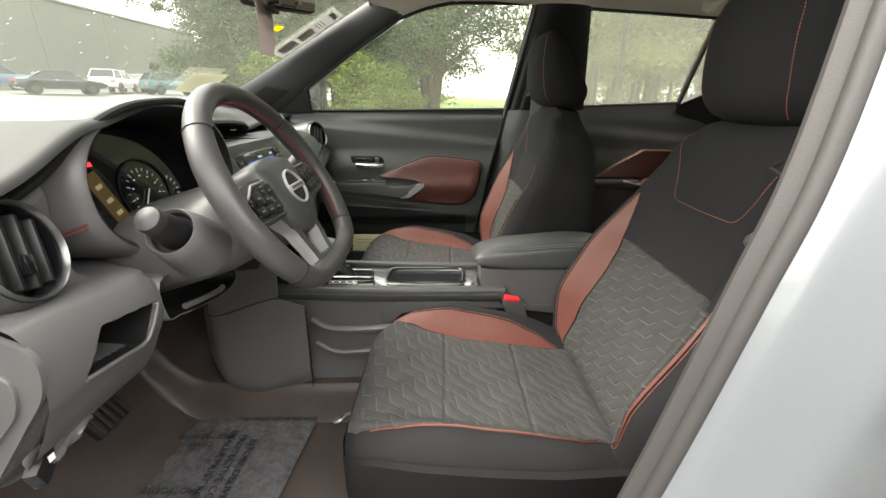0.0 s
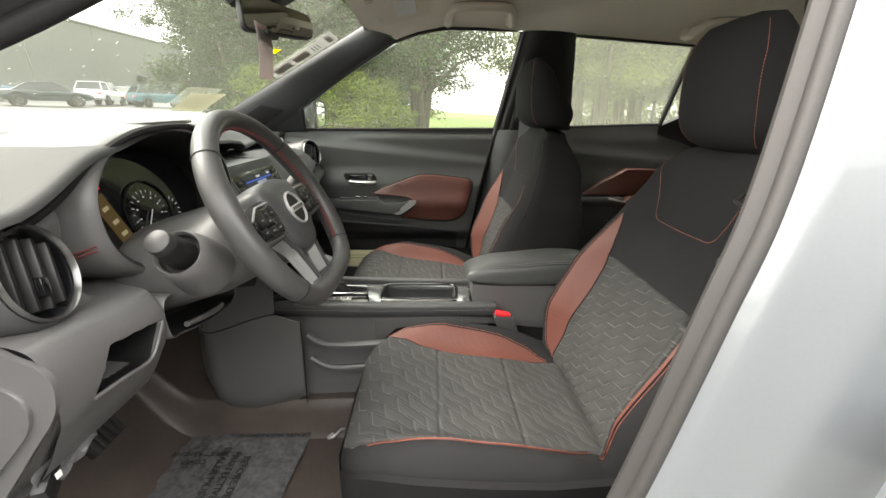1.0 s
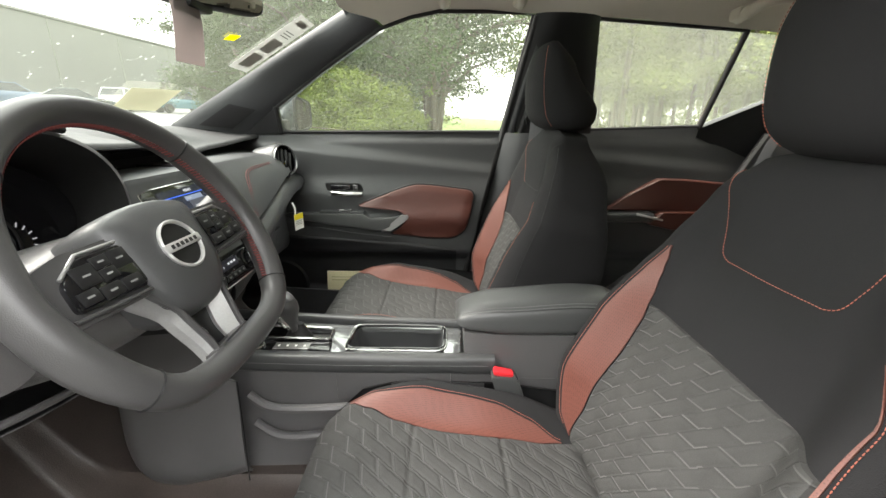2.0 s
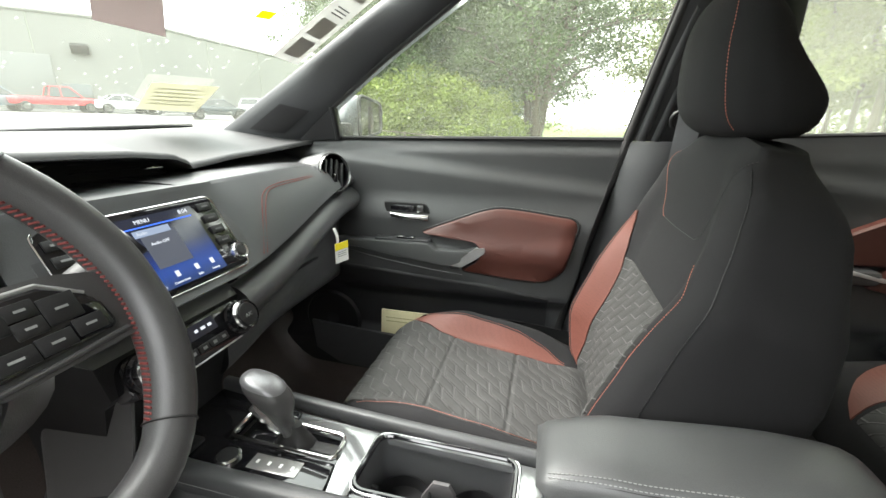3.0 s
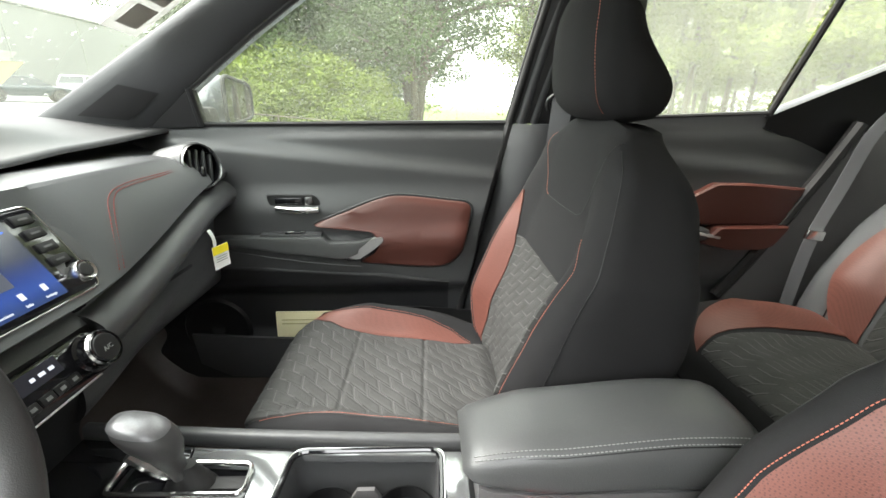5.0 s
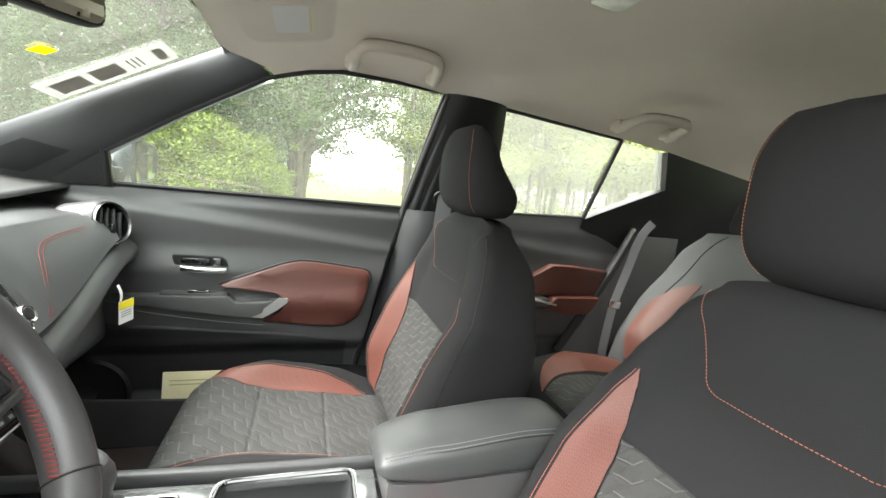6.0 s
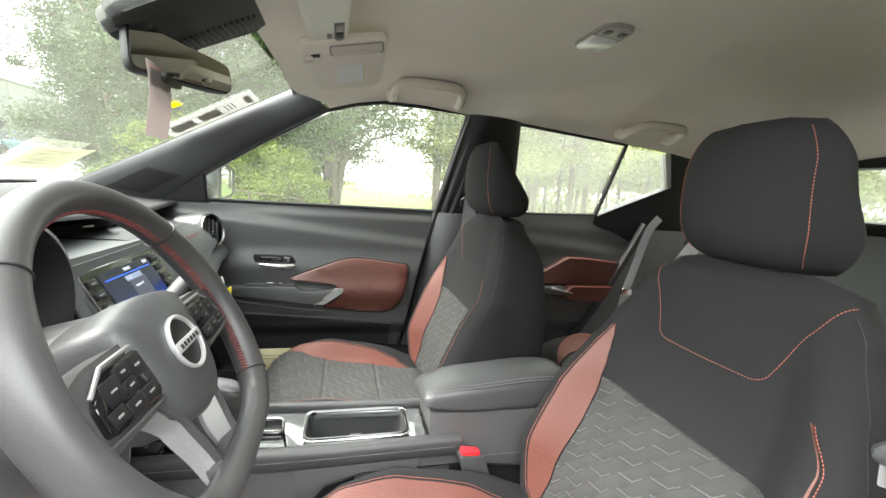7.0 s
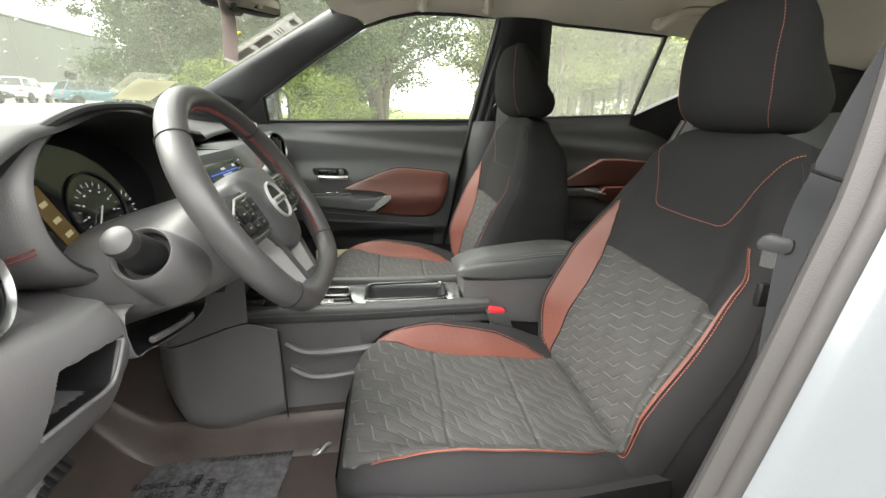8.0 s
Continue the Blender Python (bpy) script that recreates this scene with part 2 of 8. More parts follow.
def tube(points, r, closed=False, seg=10, bm=None, squash=1.0):
    """A round bar along points; r may be a list."""
    bm = bm or bmesh.new()
    pts = [Vector(p) for p in points]
    n = len(pts)
    rr = r if isinstance(r, (list, tuple)) else [r] * n
    rows = []
    side = None
    for i in range(n):
        a = pts[(i - 1) % n] if closed or i > 0 else pts[0]
        b = pts[(i + 1) % n] if closed or i < n - 1 else pts[-1]
        t = (b - a).normalized()
        if side is None:
            side = t.cross(Vector((0.3, 0.2, 1))).normalized()
            if side.length < 0.5:
                side = t.cross(Vector((0, 1, 0))).normalized()
        side = (side - t * side.dot(t)).normalized()
        up = t.cross(side)
        rows.append([bm.verts.new(pts[i] + rr[i] * (math.cos(q) * side + squash * math.sin(q) * up))
                     for q in (2 * math.pi * k / seg for k in range(seg))])
    quads(bm, rows, close_u=True, close_v=closed)
    if not closed:
        bm.faces.new(rows[0])
        bm.faces.new(rows[-1])
    return bm


def rbox(size, bevel=0.004, at=(0, 0, 0), turn=None, bm=None, seg=2):
    """A box with rounded edges; turn: a pose for the box."""
    own = bmesh.new()
    bmesh.ops.create_cube(own, size=1.0)
    bmesh.ops.scale(own, vec=size, verts=own.verts)
    if bevel:
        bmesh.ops.bevel(own, geom=own.edges[:], offset=bevel, segments=seg, affect="EDGES", profile=0.5)
    m = (turn or Matrix.Identity(4))
    m = Matrix.Translation(at) @ m
    bmesh.ops.transform(own, matrix=m, verts=own.verts)
    if bm is None:
        return own
    join(bm, own)
    return bm


def join(bm, other):
    idx = {v: bm.verts.new(v.co) for v in other.verts}
    for f in other.faces:
        bm.faces.new([idx[v] for v in f.verts])
    other.free()
    return bm


def prism(outline, m, depth, bevel=0.0, bm=None, seg=2):
    """An outline of (a, b), pushed by depth along the third axis of the pose m."""
    own = bmesh.new()
    lo = [own.verts.new((a, b, 0)) for a, b in outline]
    hi = [own.verts.new((a, b, depth)) for a, b in outline]
    own.faces.new(lo[::-1])
    own.faces.new(hi)
    quads(own, [lo, hi], close_u=True)
    if bevel:
        es = [e for e in own.edges if abs(e.verts[0].co.z - depth) < 1e-6 and abs(e.verts[1].co.z - depth) < 1e-6]
        bmesh.ops.bevel(own, geom=es, offset=bevel, segments=seg, affect="EDGES", profile=0.5)
    bmesh.ops.transform(own, matrix=m, verts=own.verts)
    if bm is None:
        return own
    return join(bm, own)


def lathe(profile, m=None, seg=32, bm=None):
    """A turned body: profile of (radius, height) round the z axis of m."""
    own = bmesh.new()
    rows = []
    for r, h in profile:
        rows.append([own.verts.new((r * math.cos(2 * math.pi * k / seg), r * math.sin(2 * math.pi * k / seg), h)) for k in range(seg)])
    quads(own, rows, close_u=True)
    bmesh.ops.remove_doubles(own, verts=own.verts, dist=1e-6)
    if m is not None:
        bmesh.ops.transform(own, matrix=m, verts=own.verts)
    if bm is None:
        return own
    return join(bm, own)


def facing(at, right, up):
    """A pose whose first axis goes right, second up, third out."""
    r, u = Vector(right).normalized(), Vector(up).normalized()
    o = r.cross(u).normalized()
    u = o.cross(r)
    m = Matrix((r, u, o)).transposed().to_4x4()
    m.translation = at
    return m


def smooth_path(points, n=8, closed=False):
    """Catmull-Rom through the points."""
    P = [Vector(p) for p in points]
    out = []
    k = len(P)
    for i in range(k if closed else k - 1):
        p0 = P[i - 1] if closed or i > 0 else P[0]
        p1, p2 = P[i], P[(i + 1) % k]
        p3 = P[(i + 2) % k] if closed or i + 2 < k else P[-1]
        for j in range(n):
            t = j / n
            out.append(0.5 * (2 * p1 + (p2 - p0) * t + (2 * p0 - 5 * p1 + 4 * p2 - p3) * t * t + (3 * p1 - p0 - 3 * p2 + p3) * t ** 3))
    if not closed:
        out.append(P[-1])
    return out


def rounded(outline, r, seg=4):
    """An outline with its corners rounded."""
    out = []
    n = len(outline)
    for i in range(n):
        p, a, b = Vector(outline[i]), Vector(outline[i - 1]), Vector(outline[(i + 1) % n])
        da, db = (a - p), (b - p)
        k = min(r, da.length * 0.45, db.length * 0.45)
        s, e = p + da.normalized() * k, p + db.normalized() * k
        for j in range(seg + 1):
            t = j / seg
            q = (1 - t) ** 2 * s + 2 * t * (1 - t) * p + t * t * e
            out.append((q.x, q.y))
    return out


def stitches(points, length=0.0045, gap=0.003, r=0.0007, bm=None):
    """A row of thread stitches along a path."""
    bm = bm or bmesh.new()
    pts = [Vector(p) for p in points]
    cum = [0.0]
    for a, b in zip(pts, pts[1:]):
        cum.append(cum[-1] + (b - a).length)

    def at(d):
        for i in range(len(pts) - 1):
            if cum[i + 1] >= d:
                k = (d - cum[i]) / max(cum[i + 1] - cum[i], 1e-9)
                return pts[i].lerp(pts[i + 1], k)
        return pts[-1]
    d = 0.0
    while d + length < cum[-1]:
        a, b = at(d), at(d + length)
        if (b - a).length > 1e-5:
            tube([a, a.lerp(b, 0.5), b], [r * 0.6, r, r * 0.6], seg=5, bm=bm)
        d += length + gap
    return bm


def interp(x, table):
    """Smooth steps between (x, value) pairs."""
    if x <= table[0][0]:
        return table[0][1]
    for (a, p), (b, q) in zip(table, table[1:]):
        if x <= b:
            t = (x - a) / (b - a)
            t = t * t * (3 - 2 * t) * 0.5 + t * 0.5
            return p + (q - p) * t
    return table[-1][1]


def step(a, b, x):
    t = min(1, max(0, (x - a) / (b - a)))
    return t * t * (3 - 2 * t)


# ---- the car's shell ----
def side_y(z):
    """The inner face of the side glass and doors: upright below the belt, leaning in above it."""
    return 0.735 - 0.38 * max(0.0, z - 1.07)


def on_side(x, z, sign=1, out=0.0):
    return Vector((x, sign * (side_y(z) + out), z))


def belt(x):
    return interp(x, [(-0.7, 1.062), (-0.53, 1.067), (0.245, 1.075), (0.93, 1.098), (2.0, 1.12)])


def window_top(x):
    return interp(x, [(-0.30, 1.33), (-0.15, 1.374), (0.03, 1.418), (0.31, 1.411), (0.51, 1.404), (0.955, 1.375), (1.16, 1.36), (1.5, 1.32), (2.0, 1.26)])


def roof_mid(x):
    return interp(x, [(-0.30, 1.455), (0.0, 1.485), (0.42, 1.50), (1.0, 1.49), (1.6, 1.45), (1.95, 1.39)])


def build_floor():
    def f(u, v):
        x = -1.1 + 3.2 * u
        y = -0.74 + 1.48 * v
        z = 0.30
        z += 0.62 * step(-0.62, -1.08, x)
        z += 0.10 * step(0.62, 0.70, abs(y))
        z += 0.095 * step(0.152, 0.112, abs(y - 0.02))
        z += 0.12 * step(0.55, 0.75, x)
        z += 0.006 * noise.noise((x * 7, y * 7, 0))
        return (x, y, z)
    ob = part("floor", sheet(f, 90, 180, 0.02), CARPET)
    tagged(ob, "dark brown carpeted car floor with raised tunnel", "floor", kind="structure")


def build_headliner():
    def surface(x, s, lift=0.0):
        e = abs(s)
        zt = window_top(x) + 0.004
        yt = side_y(zt)
        y = math.copysign(yt * (1 - (1 - e) ** 1.15), s) if e > 0 else 0.0
        z = zt + (roof_mid(x) - zt) * (1 - e ** 4.0) + lift
        return (x, y * (1 + lift * 0.6), z)

    def f(u, v):
        s = 2 * v - 1
        x0 = -0.285 + 0.055 * s * s + 0.095 * step(0.80, 1.0, abs(s))
        return surface(x0 + (1.95 - x0) * u, s)

    def g(u, v):
        s = 2 * v - 1
        x0 = -0.30 + 0.06 * s * s
        return surface(x0 + (2.0 - x0) * u, s, 0.035)
    ob = part("ceiling", sheet(f, 60, 40), LINER, smooth=60)
    tagged(ob, "beige cloth headliner of the car roof", "headliner", kind="structure")
    ob = part("roof", sheet(g, 40, 24, 0.01), PAINT, smooth=60)
    tagged(ob, "pale grey painted steel car roof", "roof", kind="structure")


def pillar_strip(edge_a, edge_b, sign, thick, n=24, bulge=0.012, inset=0.0, window=None):
    """A trim strip between two paths on the side, bowed inwards."""
    A, B = smooth_path(edge_a, 8), smooth_path(edge_b, 8)

    def pick(P, t):
        k = t * (len(P) - 1)
        i = min(int(k), len(P) - 2)
        return P[i].lerp(P[i + 1], k - i)

    def f(u, v):
        p = pick(A, v).lerp(pick(B, v), u)
        p = Vector(p)
        p.y -= bulge * (1 - (2 * u - 1) ** 2) ** 0.7 + inset
        p.y *= sign
        return p
    if window:
        u0, u1, v0, v1 = window
        return sheet(lambda u, v: f(u0 + (u1 - u0) * u, v0 + (v1 - v0) * v), 8, n)
    return sheet(f, 8, n)


SHIELD_EDGE = [(-0.235, 0.606, 1.435), (-0.45, 0.635, 1.322), (-0.66, 0.668, 1.212), (-0.92, 0.705, 1.078)]
SASH_EDGE = [(-0.14, 0.618, 1.378), (-0.345, 0.664, 1.262), (-0.50, 0.70, 1.162), (-0.66, 0.737, 1.055)]


def build_pillars(sign, tag):
    name = "right" if sign > 0 else "left"
    bm = pillar_strip(SHIELD_EDGE, SASH_EDGE, sign, 0.03, bulge=0.022)
    a = part("a_pillar_" + tag, bm, PILLAR, smooth=50)
    tagged(a, "dark grey grained windshield pillar trim", "pillar", kind="structure")
    bm = pillar_strip([(x, y + 0.03, z + 0.012) for x, y, z in SHIELD_EDGE], [(x, y + 0.03, z - 0.002) for x, y, z in SASH_EDGE], sign, 0.03, bulge=-0.035)
    part("outer_panel", bm, PAINT, a, "pale grey painted outside")
    # speaker grille and sail at the foot of the pillar
    if sign > 0:
        bm = pillar_strip(SHIELD_EDGE, SASH_EDGE, sign, 0.03, bulge=0.022, inset=0.003, window=(0.35, 0.78, 0.76, 0.93))
        part("tweeter_grille", bm, DARK, a, "fine black tweeter grille", smooth=60)
    bm = bmesh.new()
    out = [(-0.66, 1.055), (-0.53, 1.062), (-0.53, 1.148)]
    lo = [bm.verts.new(on_side(x, z, sign, -0.012)) for x, z in out]
    hi = [bm.verts.new(on_side(x, z, sign, 0.03)) for x, z in out]
    bm.faces.new(lo), bm.faces.new(hi)
    quads(bm, [lo, hi], close_u=True)
    if sign > 0:
        part("sail_panel", bm, DARK, a, "black triangular mirror sail panel", smooth=0)
        part("window_post", tube([on_side(-0.53, 1.062, sign, -0.006), on_side(-0.528, 1.152, sign, -0.006)], 0.009, seg=8), DARK, a)
    else:
        bm.free()
        # door-side flange of the pillar, hanging into the opening
        low = smooth_path([(-0.72, -0.735, 1.02), (-0.66, -0.720, 1.045), (-0.50, -0.665, 1.125), (-0.345, -0.615, 1.205), (-0.14, -0.575, 1.315)], 6)
        top = smooth_path([(-0.72, -0.745, 1.06), (-0.66, -0.737, 1.075), (-0.50, -0.700, 1.185), (-0.345, -0.664, 1.285), (-0.14, -0.618, 1.395)], 6)
        part("flange", sheet(lambda u, v: low[min(int(u * (len(low) - 1)), len(low) - 1)].lerp(top[min(int(u * (len(low) - 1)), len(low) - 1)], v), len(low) - 1, 4, 0.006), DARK, a, "black door-side pillar flange", smooth=60)
        part("flange_seal", tube(low, 0.010, seg=10), RUBBER, a, "black rubber seal")
    # B pillar
    top_f, top_r = [(0.315, 0.60, 1.412), (0.245, 0.735, 1.07)], [(0.505, 0.60, 1.406), (0.56, 0.735, 1.07)]
    bm = pillar_strip(top_f, top_r, sign, 0.03, bulge=0.03, inset=0.012)
    b = part("b_pillar_" + tag, bm, DARK, smooth=50)
    if sign > 0:
        edge = [Vector((0.250, 0.728, 1.072)), Vector((0.283, 0.665, 1.24)), Vector((0.318, 0.600, 1.408))]
        for d, r, mat, nm in ((0.004, 0.010, RUBBER, "black window seal"), (0.030, 0.013, PILLAR, "grey pillar fold"), (0.060, 0.010, PILLAR, "grey pillar fold")):
            part("seal_strip", tube([p + Vector((d, -0.006 - 0.3 * d, 0)) for p in edge], r, seg=10), mat, b, nm)
    tagged(b, "dark grey centre pillar trim with belt anchor", "pillar", kind="structure")
    bm = pillar_strip([(0.26, 0.735, 1.07), (0.20, 0.75, 0.80), (0.10, 0.755, 0.34)], [(0.50, 0.735, 1.07), (0.50, 0.75, 0.80), (0.50, 0.755, 0.34)], sign, 0.03, bulge=0.05, inset=0.02)
    part("lower_trim", bm, PILLAR, b, "grey grained lower pillar trim")
    # C pillar and the quarter panel round the small window
    inner = [(0.93, 1.088), (1.05, 1.145), (1.237, 1.232), (1.20, 1.30), (1.166, 1.362), (1.30, 1.345)]
    outer = [(0.93, 1.060), (1.20, 0.95), (1.95, 0.90), (1.95, 1.15), (1.95, 1.27), (1.95, 1.27)]

    def skin(near, far):
        bm = bmesh.new()
        rows = [[bm.verts.new(on_side(x, z, sign, o)) for x, z in path] for path, o in ((inner, near), (outer, near), (outer, far), (inner, far))]
        quads(bm, rows, close_v=True)
        return bm
    c = part("c_pillar_" + tag, skin(-0.012, 0.03), DARK, smooth=30)
    tagged(c, "black rear quarter pillar trim", "pillar", kind="structure")
    part("outer_panel", skin(0.034, 0.044), PAINT, c, "pale grey painted outside", smooth=30)


def inward(bm, centre):
    """Turns the faces of a pane towards the cabin."""
    bm.normal_update()
    for f in bm.faces:
        if f.normal.dot(Vector(centre) - f.calc_center_median()) < 0:
            f.normal_flip()
    return bm


def build_windshield():
    def f(u, v):
        s = 2 * u - 1
        y = s * (0.60 + 0.11 * (1 - v))
        x0, x1 = -0.96 - 0.06 * (1 - s * s), -0.235 - 0.07 * (1 - s * s)
        x = x0 + (x1 - x0) * v
        z = 1.435 + 0.525 * (x + 0.235) + 0.055 * (1 - s * s) * (1 - 0.0 * v)
        return (x, y, z)
    ob = part("window_1", inward(sheet(f, 24, 16), (0, 0, 0.9)), SHIELD_GLASS, smooth=60, recalc=False)
    ob.visible_shadow = False
    tagged(ob, "raked windshield glass with rain drops outside", "windshield", kind="structure")
    # shade band of black dots and the header trim
    return f


SIDE_FRONT = [(-0.53, 1.067), (-0.528, 1.148), (-0.345, 1.262), (-0.15, 1.374), (-0.06, 1.402), (0.03, 1.418), (0.17, 1.418), (0.311, 1.411), (0.245, 1.074)]
SIDE_REAR = [(0.53, 1.083), (0.50, 1.36), (0.512, 1.402), (0.955, 1.375), (0.93, 1.098)]
SIDE_QUARTER = [(0.94, 1.10), (0.965, 1.374), (1.165, 1.36), (1.238, 1.235)]


def glass_pane(name, outline, sign, mat, label, parent=None, out=0.012):
    bm = bmesh.new()
    bm.faces.new([bm.verts.new(on_side(x, z, sign, out)) for x, z in outline])
    bmesh.ops.triangulate(bm, faces=bm.faces)
    ob = part(name, inward(bm, (0.3, 0, 1.0)), mat, parent, smooth=0, recalc=False)
    ob.visible_shadow = False
    if parent is None:
        tagged(ob, label, "window", kind="structure")
    return ob


def build_side_windows():
    glass_pane("window_2", SIDE_FRONT, 1, WINDOW_GLASS, "front door glass covered in small rain drops")
    for i, s in ((3, 1), (5, -1)):
        glass_pane("window_%d" % i, SIDE_REAR, s, REAR_GLASS, "rear door glass with rain streaks")
        glass_pane("window_%d" % (i + 1), SIDE_QUARTER, s, REAR_GLASS, "small fixed quarter glass in the rear door")
    for s in (1, -1):
        bar = tube([on_side(0.934, 1.09, s, -0.004), on_side(0.96, 1.378, s, -0.004)], 0.009, seg=8)
        tagged(part("window_bar_right" if s > 0 else "window_bar_left", bar, RUBBER), "thin black rear door window divider bar", "window bar", kind="structure")
        for nm, out in (("front", SIDE_FRONT), ("rear", SIDE_REAR + [(1.165, 1.36), (1.238, 1.235)][:0])):
            if s < 0 and nm == "front":
                continue
            path = [on_side(x, z, s, -0.004) for x, z in out]
            ob = part("window_seal_" + nm, tube(path, 0.006, closed=True, seg=6), RUBBER)
            tagged(ob, "black rubber window seal", "seal", kind="structure")


def build_rear_end():
    bm = rbox((0.05, 1.42, 0.80), 0.02, (1.98, 0, 0.75))
    tg = part("wall_rear", bm, DARK)
    tagged(tg, "dark tailgate inner trim below the rear window", "tailgate", kind="structure")
    bm = rbox((0.06, 1.34, 0.10), 0.02, (1.90, 0, 1.40))
    part("header_trim", bm, DARK, tg)
    for s in (1, -1):
        part("side_trim", rbox((0.06, 0.16, 0.40), 0.02, (1.93, s * 0.62, 1.27)), DARK, tg)

    def f(u, v):
        return (2.0 - 0.07 * v, -0.6 + 1.2 * u, 1.13 + 0.26 * v)
    g = part("window_7", inward(sheet(f, 8, 4), (0, 0, 1.0)), REAR_GLASS, recalc=False)
    g.visible_shadow = False
    tagged(g, "rear window glass", "window", kind="structure")


build_floor()
build_headliner()
build_pillars(1, "1")
build_pillars(-1, "2")
shield = build_windshield()
build_side_windows()
build_rear_end()


# ---- seats ----
class Back:
    """The padded backrest: across a in -1..1, up s in 0..1."""
    length = 0.612

    def __init__(self, base, yc, lean=17.5, shoulder=0.0):
        self.b, self.yc, self.tilt, self.shoulder = Vector(base), yc, radians(lean), shoulder
        self.up = Vector((math.sin(self.tilt), 0, math.cos(self.tilt)))
        self.fwd = Vector((-math.cos(self.tilt), 0, math.sin(self.tilt)))

    def width(self, s):
        return interp(s, [(0, 0.222), (0.25, 0.256), (0.50, 0.259), (0.66, 0.240), (0.76, 0.217), (0.90, 0.182), (1.0, 0.138)]) + self.shoulder * step(0.48, 0.70, s) * step(1.0, 0.88, s)

    def front(self, a, s, off=0.0):
        w = self.width(s)
        e = abs(a)
        bol = interp(s, [(0, 0.028), (0.28, 0.068), (0.5, 0.062), (0.74, 0.028), (0.9, 0.008), (1.0, 0.0)])
        mid = interp(s, [(0, 0.020), (0.12, 0.046), (0.3, 0.052), (0.56, 0.032), (0.76, 0.022), (0.95, 0.028), (1.0, 0.016)])
        d = (mid + bol * step(0.50, 0.84, e)) * (1 - e ** 11) ** 0.5
        if s > 0.9:
            d *= 1 - 0.35 * ((s - 0.9) / 0.1) ** 2
        lift = 0.02 * (1 - (1 - s) * 8) if s > 0.875 else 0
        p = self.b + self.up * (s * self.length + lift * (1 - e * e)) + Vector((0, 1, 0)) * (a * w) + self.fwd * d
        if off:
            h = 1e-3
            n = (self.front(min(a + h, 1), s) - self.front(a - h, s)).cross(self.front(a, min(s + h, 1)) - self.front(a, s - h))
            if n.dot(self.fwd) < 0:
                n = -n
            if n.length > 1e-12:
                p = p + n.normalized() * off
        q = p.copy()
        q.y += self.yc
        return q if not off else Vector((p.x, p.y, p.z))

    def rear(self, a, s):
        w = self.width(s)
        e = abs(a)
        d = -0.168 * (1 - e ** 12) ** 0.5 * interp(s, [(0, 0.8), (0.5, 1.0), (0.85, 0.72), (1.0, 0.35)])
        lift = 0.02 * (1 - (1 - s) * 8) if s > 0.875 else 0
        p = self.b + self.up * (s * self.length + lift * (1 - e * e)) + Vector((0, 1, 0)) * (a * w) + self.fwd * d
        p.y += self.yc
        return p


class Cushion:
    """The seat cushion: across a in -1..1, from front s = 0 to back s = 1."""

    def __init__(self, base, yc):
        self.b, self.yc = Vector(base), yc
        self.length = 0.524

    def width(self, s):
        return interp(s, [(0, 0.105), (0.03, 0.160), (0.08, 0.203), (0.14, 0.227), (0.22, 0.243), (0.4, 0.254), (0.7, 0.254), (1.0, 0.238)])

    def nose(self, s):
        return (1 - (1 - min(s / 0.16, 1)) ** 2.6) ** 0.45 if s < 0.16 else 1.0

    def front(self, a, s, off=0.0):
        e = abs(a)
        mid = interp(s, [(0, 0.075), (0.2, 0.098), (0.55, 0.072), (0.9, 0.040), (1.0, 0.020)])
        bol = interp(s, [(0, 0.0), (0.12, 0.014), (0.40, 0.058), (0.75, 0.052), (1.0, 0.020)])
        d = (mid + bol * step(0.52, 0.84, e)) * (1 - e ** 10) ** 0.5 * self.nose(s)
        p = self.b + Vector((s * self.length, a * self.width(s), d))
        if off:
            h = 1e-3
            n = (self.front(min(a + h, 1), s) - self.front(a - h, s)).cross(self.front(a, min(s + h, 1)) - self.front(a, max(s - h, 0)))
            if n.z < 0:
                n = -n
            if n.length > 1e-12:
                p = p + n.normalized() * off
            return p
        p.y += self.yc
        return p

    def under(self, a, s):
        e = abs(a)
        p = self.b + Vector((s * self.length, a * self.width(s), -0.036 * (1 - e ** 8) ** 0.5 * self.nose(s)))
        p.y += self.yc
        return p


def body_of(S, top, low, na=30, ns=46):
    """A closed body from a front and a rear surface."""
    rings = []
    for j in range(ns + 1):
        s = j / ns
        A = [math.sin(math.pi / 2 * (2 * i / na - 1)) for i in range(na + 1)]
        rings.append([top(a, s) for a in A] + [low(a, s) for a in A[-2:0:-1]])
    return loft(rings)


def panel(S, lo, hi, s0, s1, off, nu=10, ns=36, skirt=0.004):
    """A cover panel on a padded surface, between two edges, with its rim tucked in."""
    P, rim = [], []
    bm = bmesh.new()
    for j in range(ns + 1):
        s = s0 + (s1 - s0) * j / ns
        a, b = lo(s), hi(s)
        P.append([bm.verts.new(S.front(a + (b - a) * i / nu, s, off)) for i in range(nu + 1)])
    quads(bm, P)
    edge = [(i, 0) for i in range(nu + 1)] + [(nu, j) for j in range(1, ns + 1)] + [(i, ns) for i in range(nu - 1, -1, -1)] + [(0, j) for j in range(ns - 1, 0, -1)]
    low = []
    for i, j in edge:
        s = s0 + (s1 - s0) * j / ns
        a, b = lo(s), hi(s)
        low.append(bm.verts.new(S.front(a + (b - a) * i / nu, s, off - skirt)))
    quads(bm, [[P[j][i] for i, j in edge], low], close_u=True)
    return bm


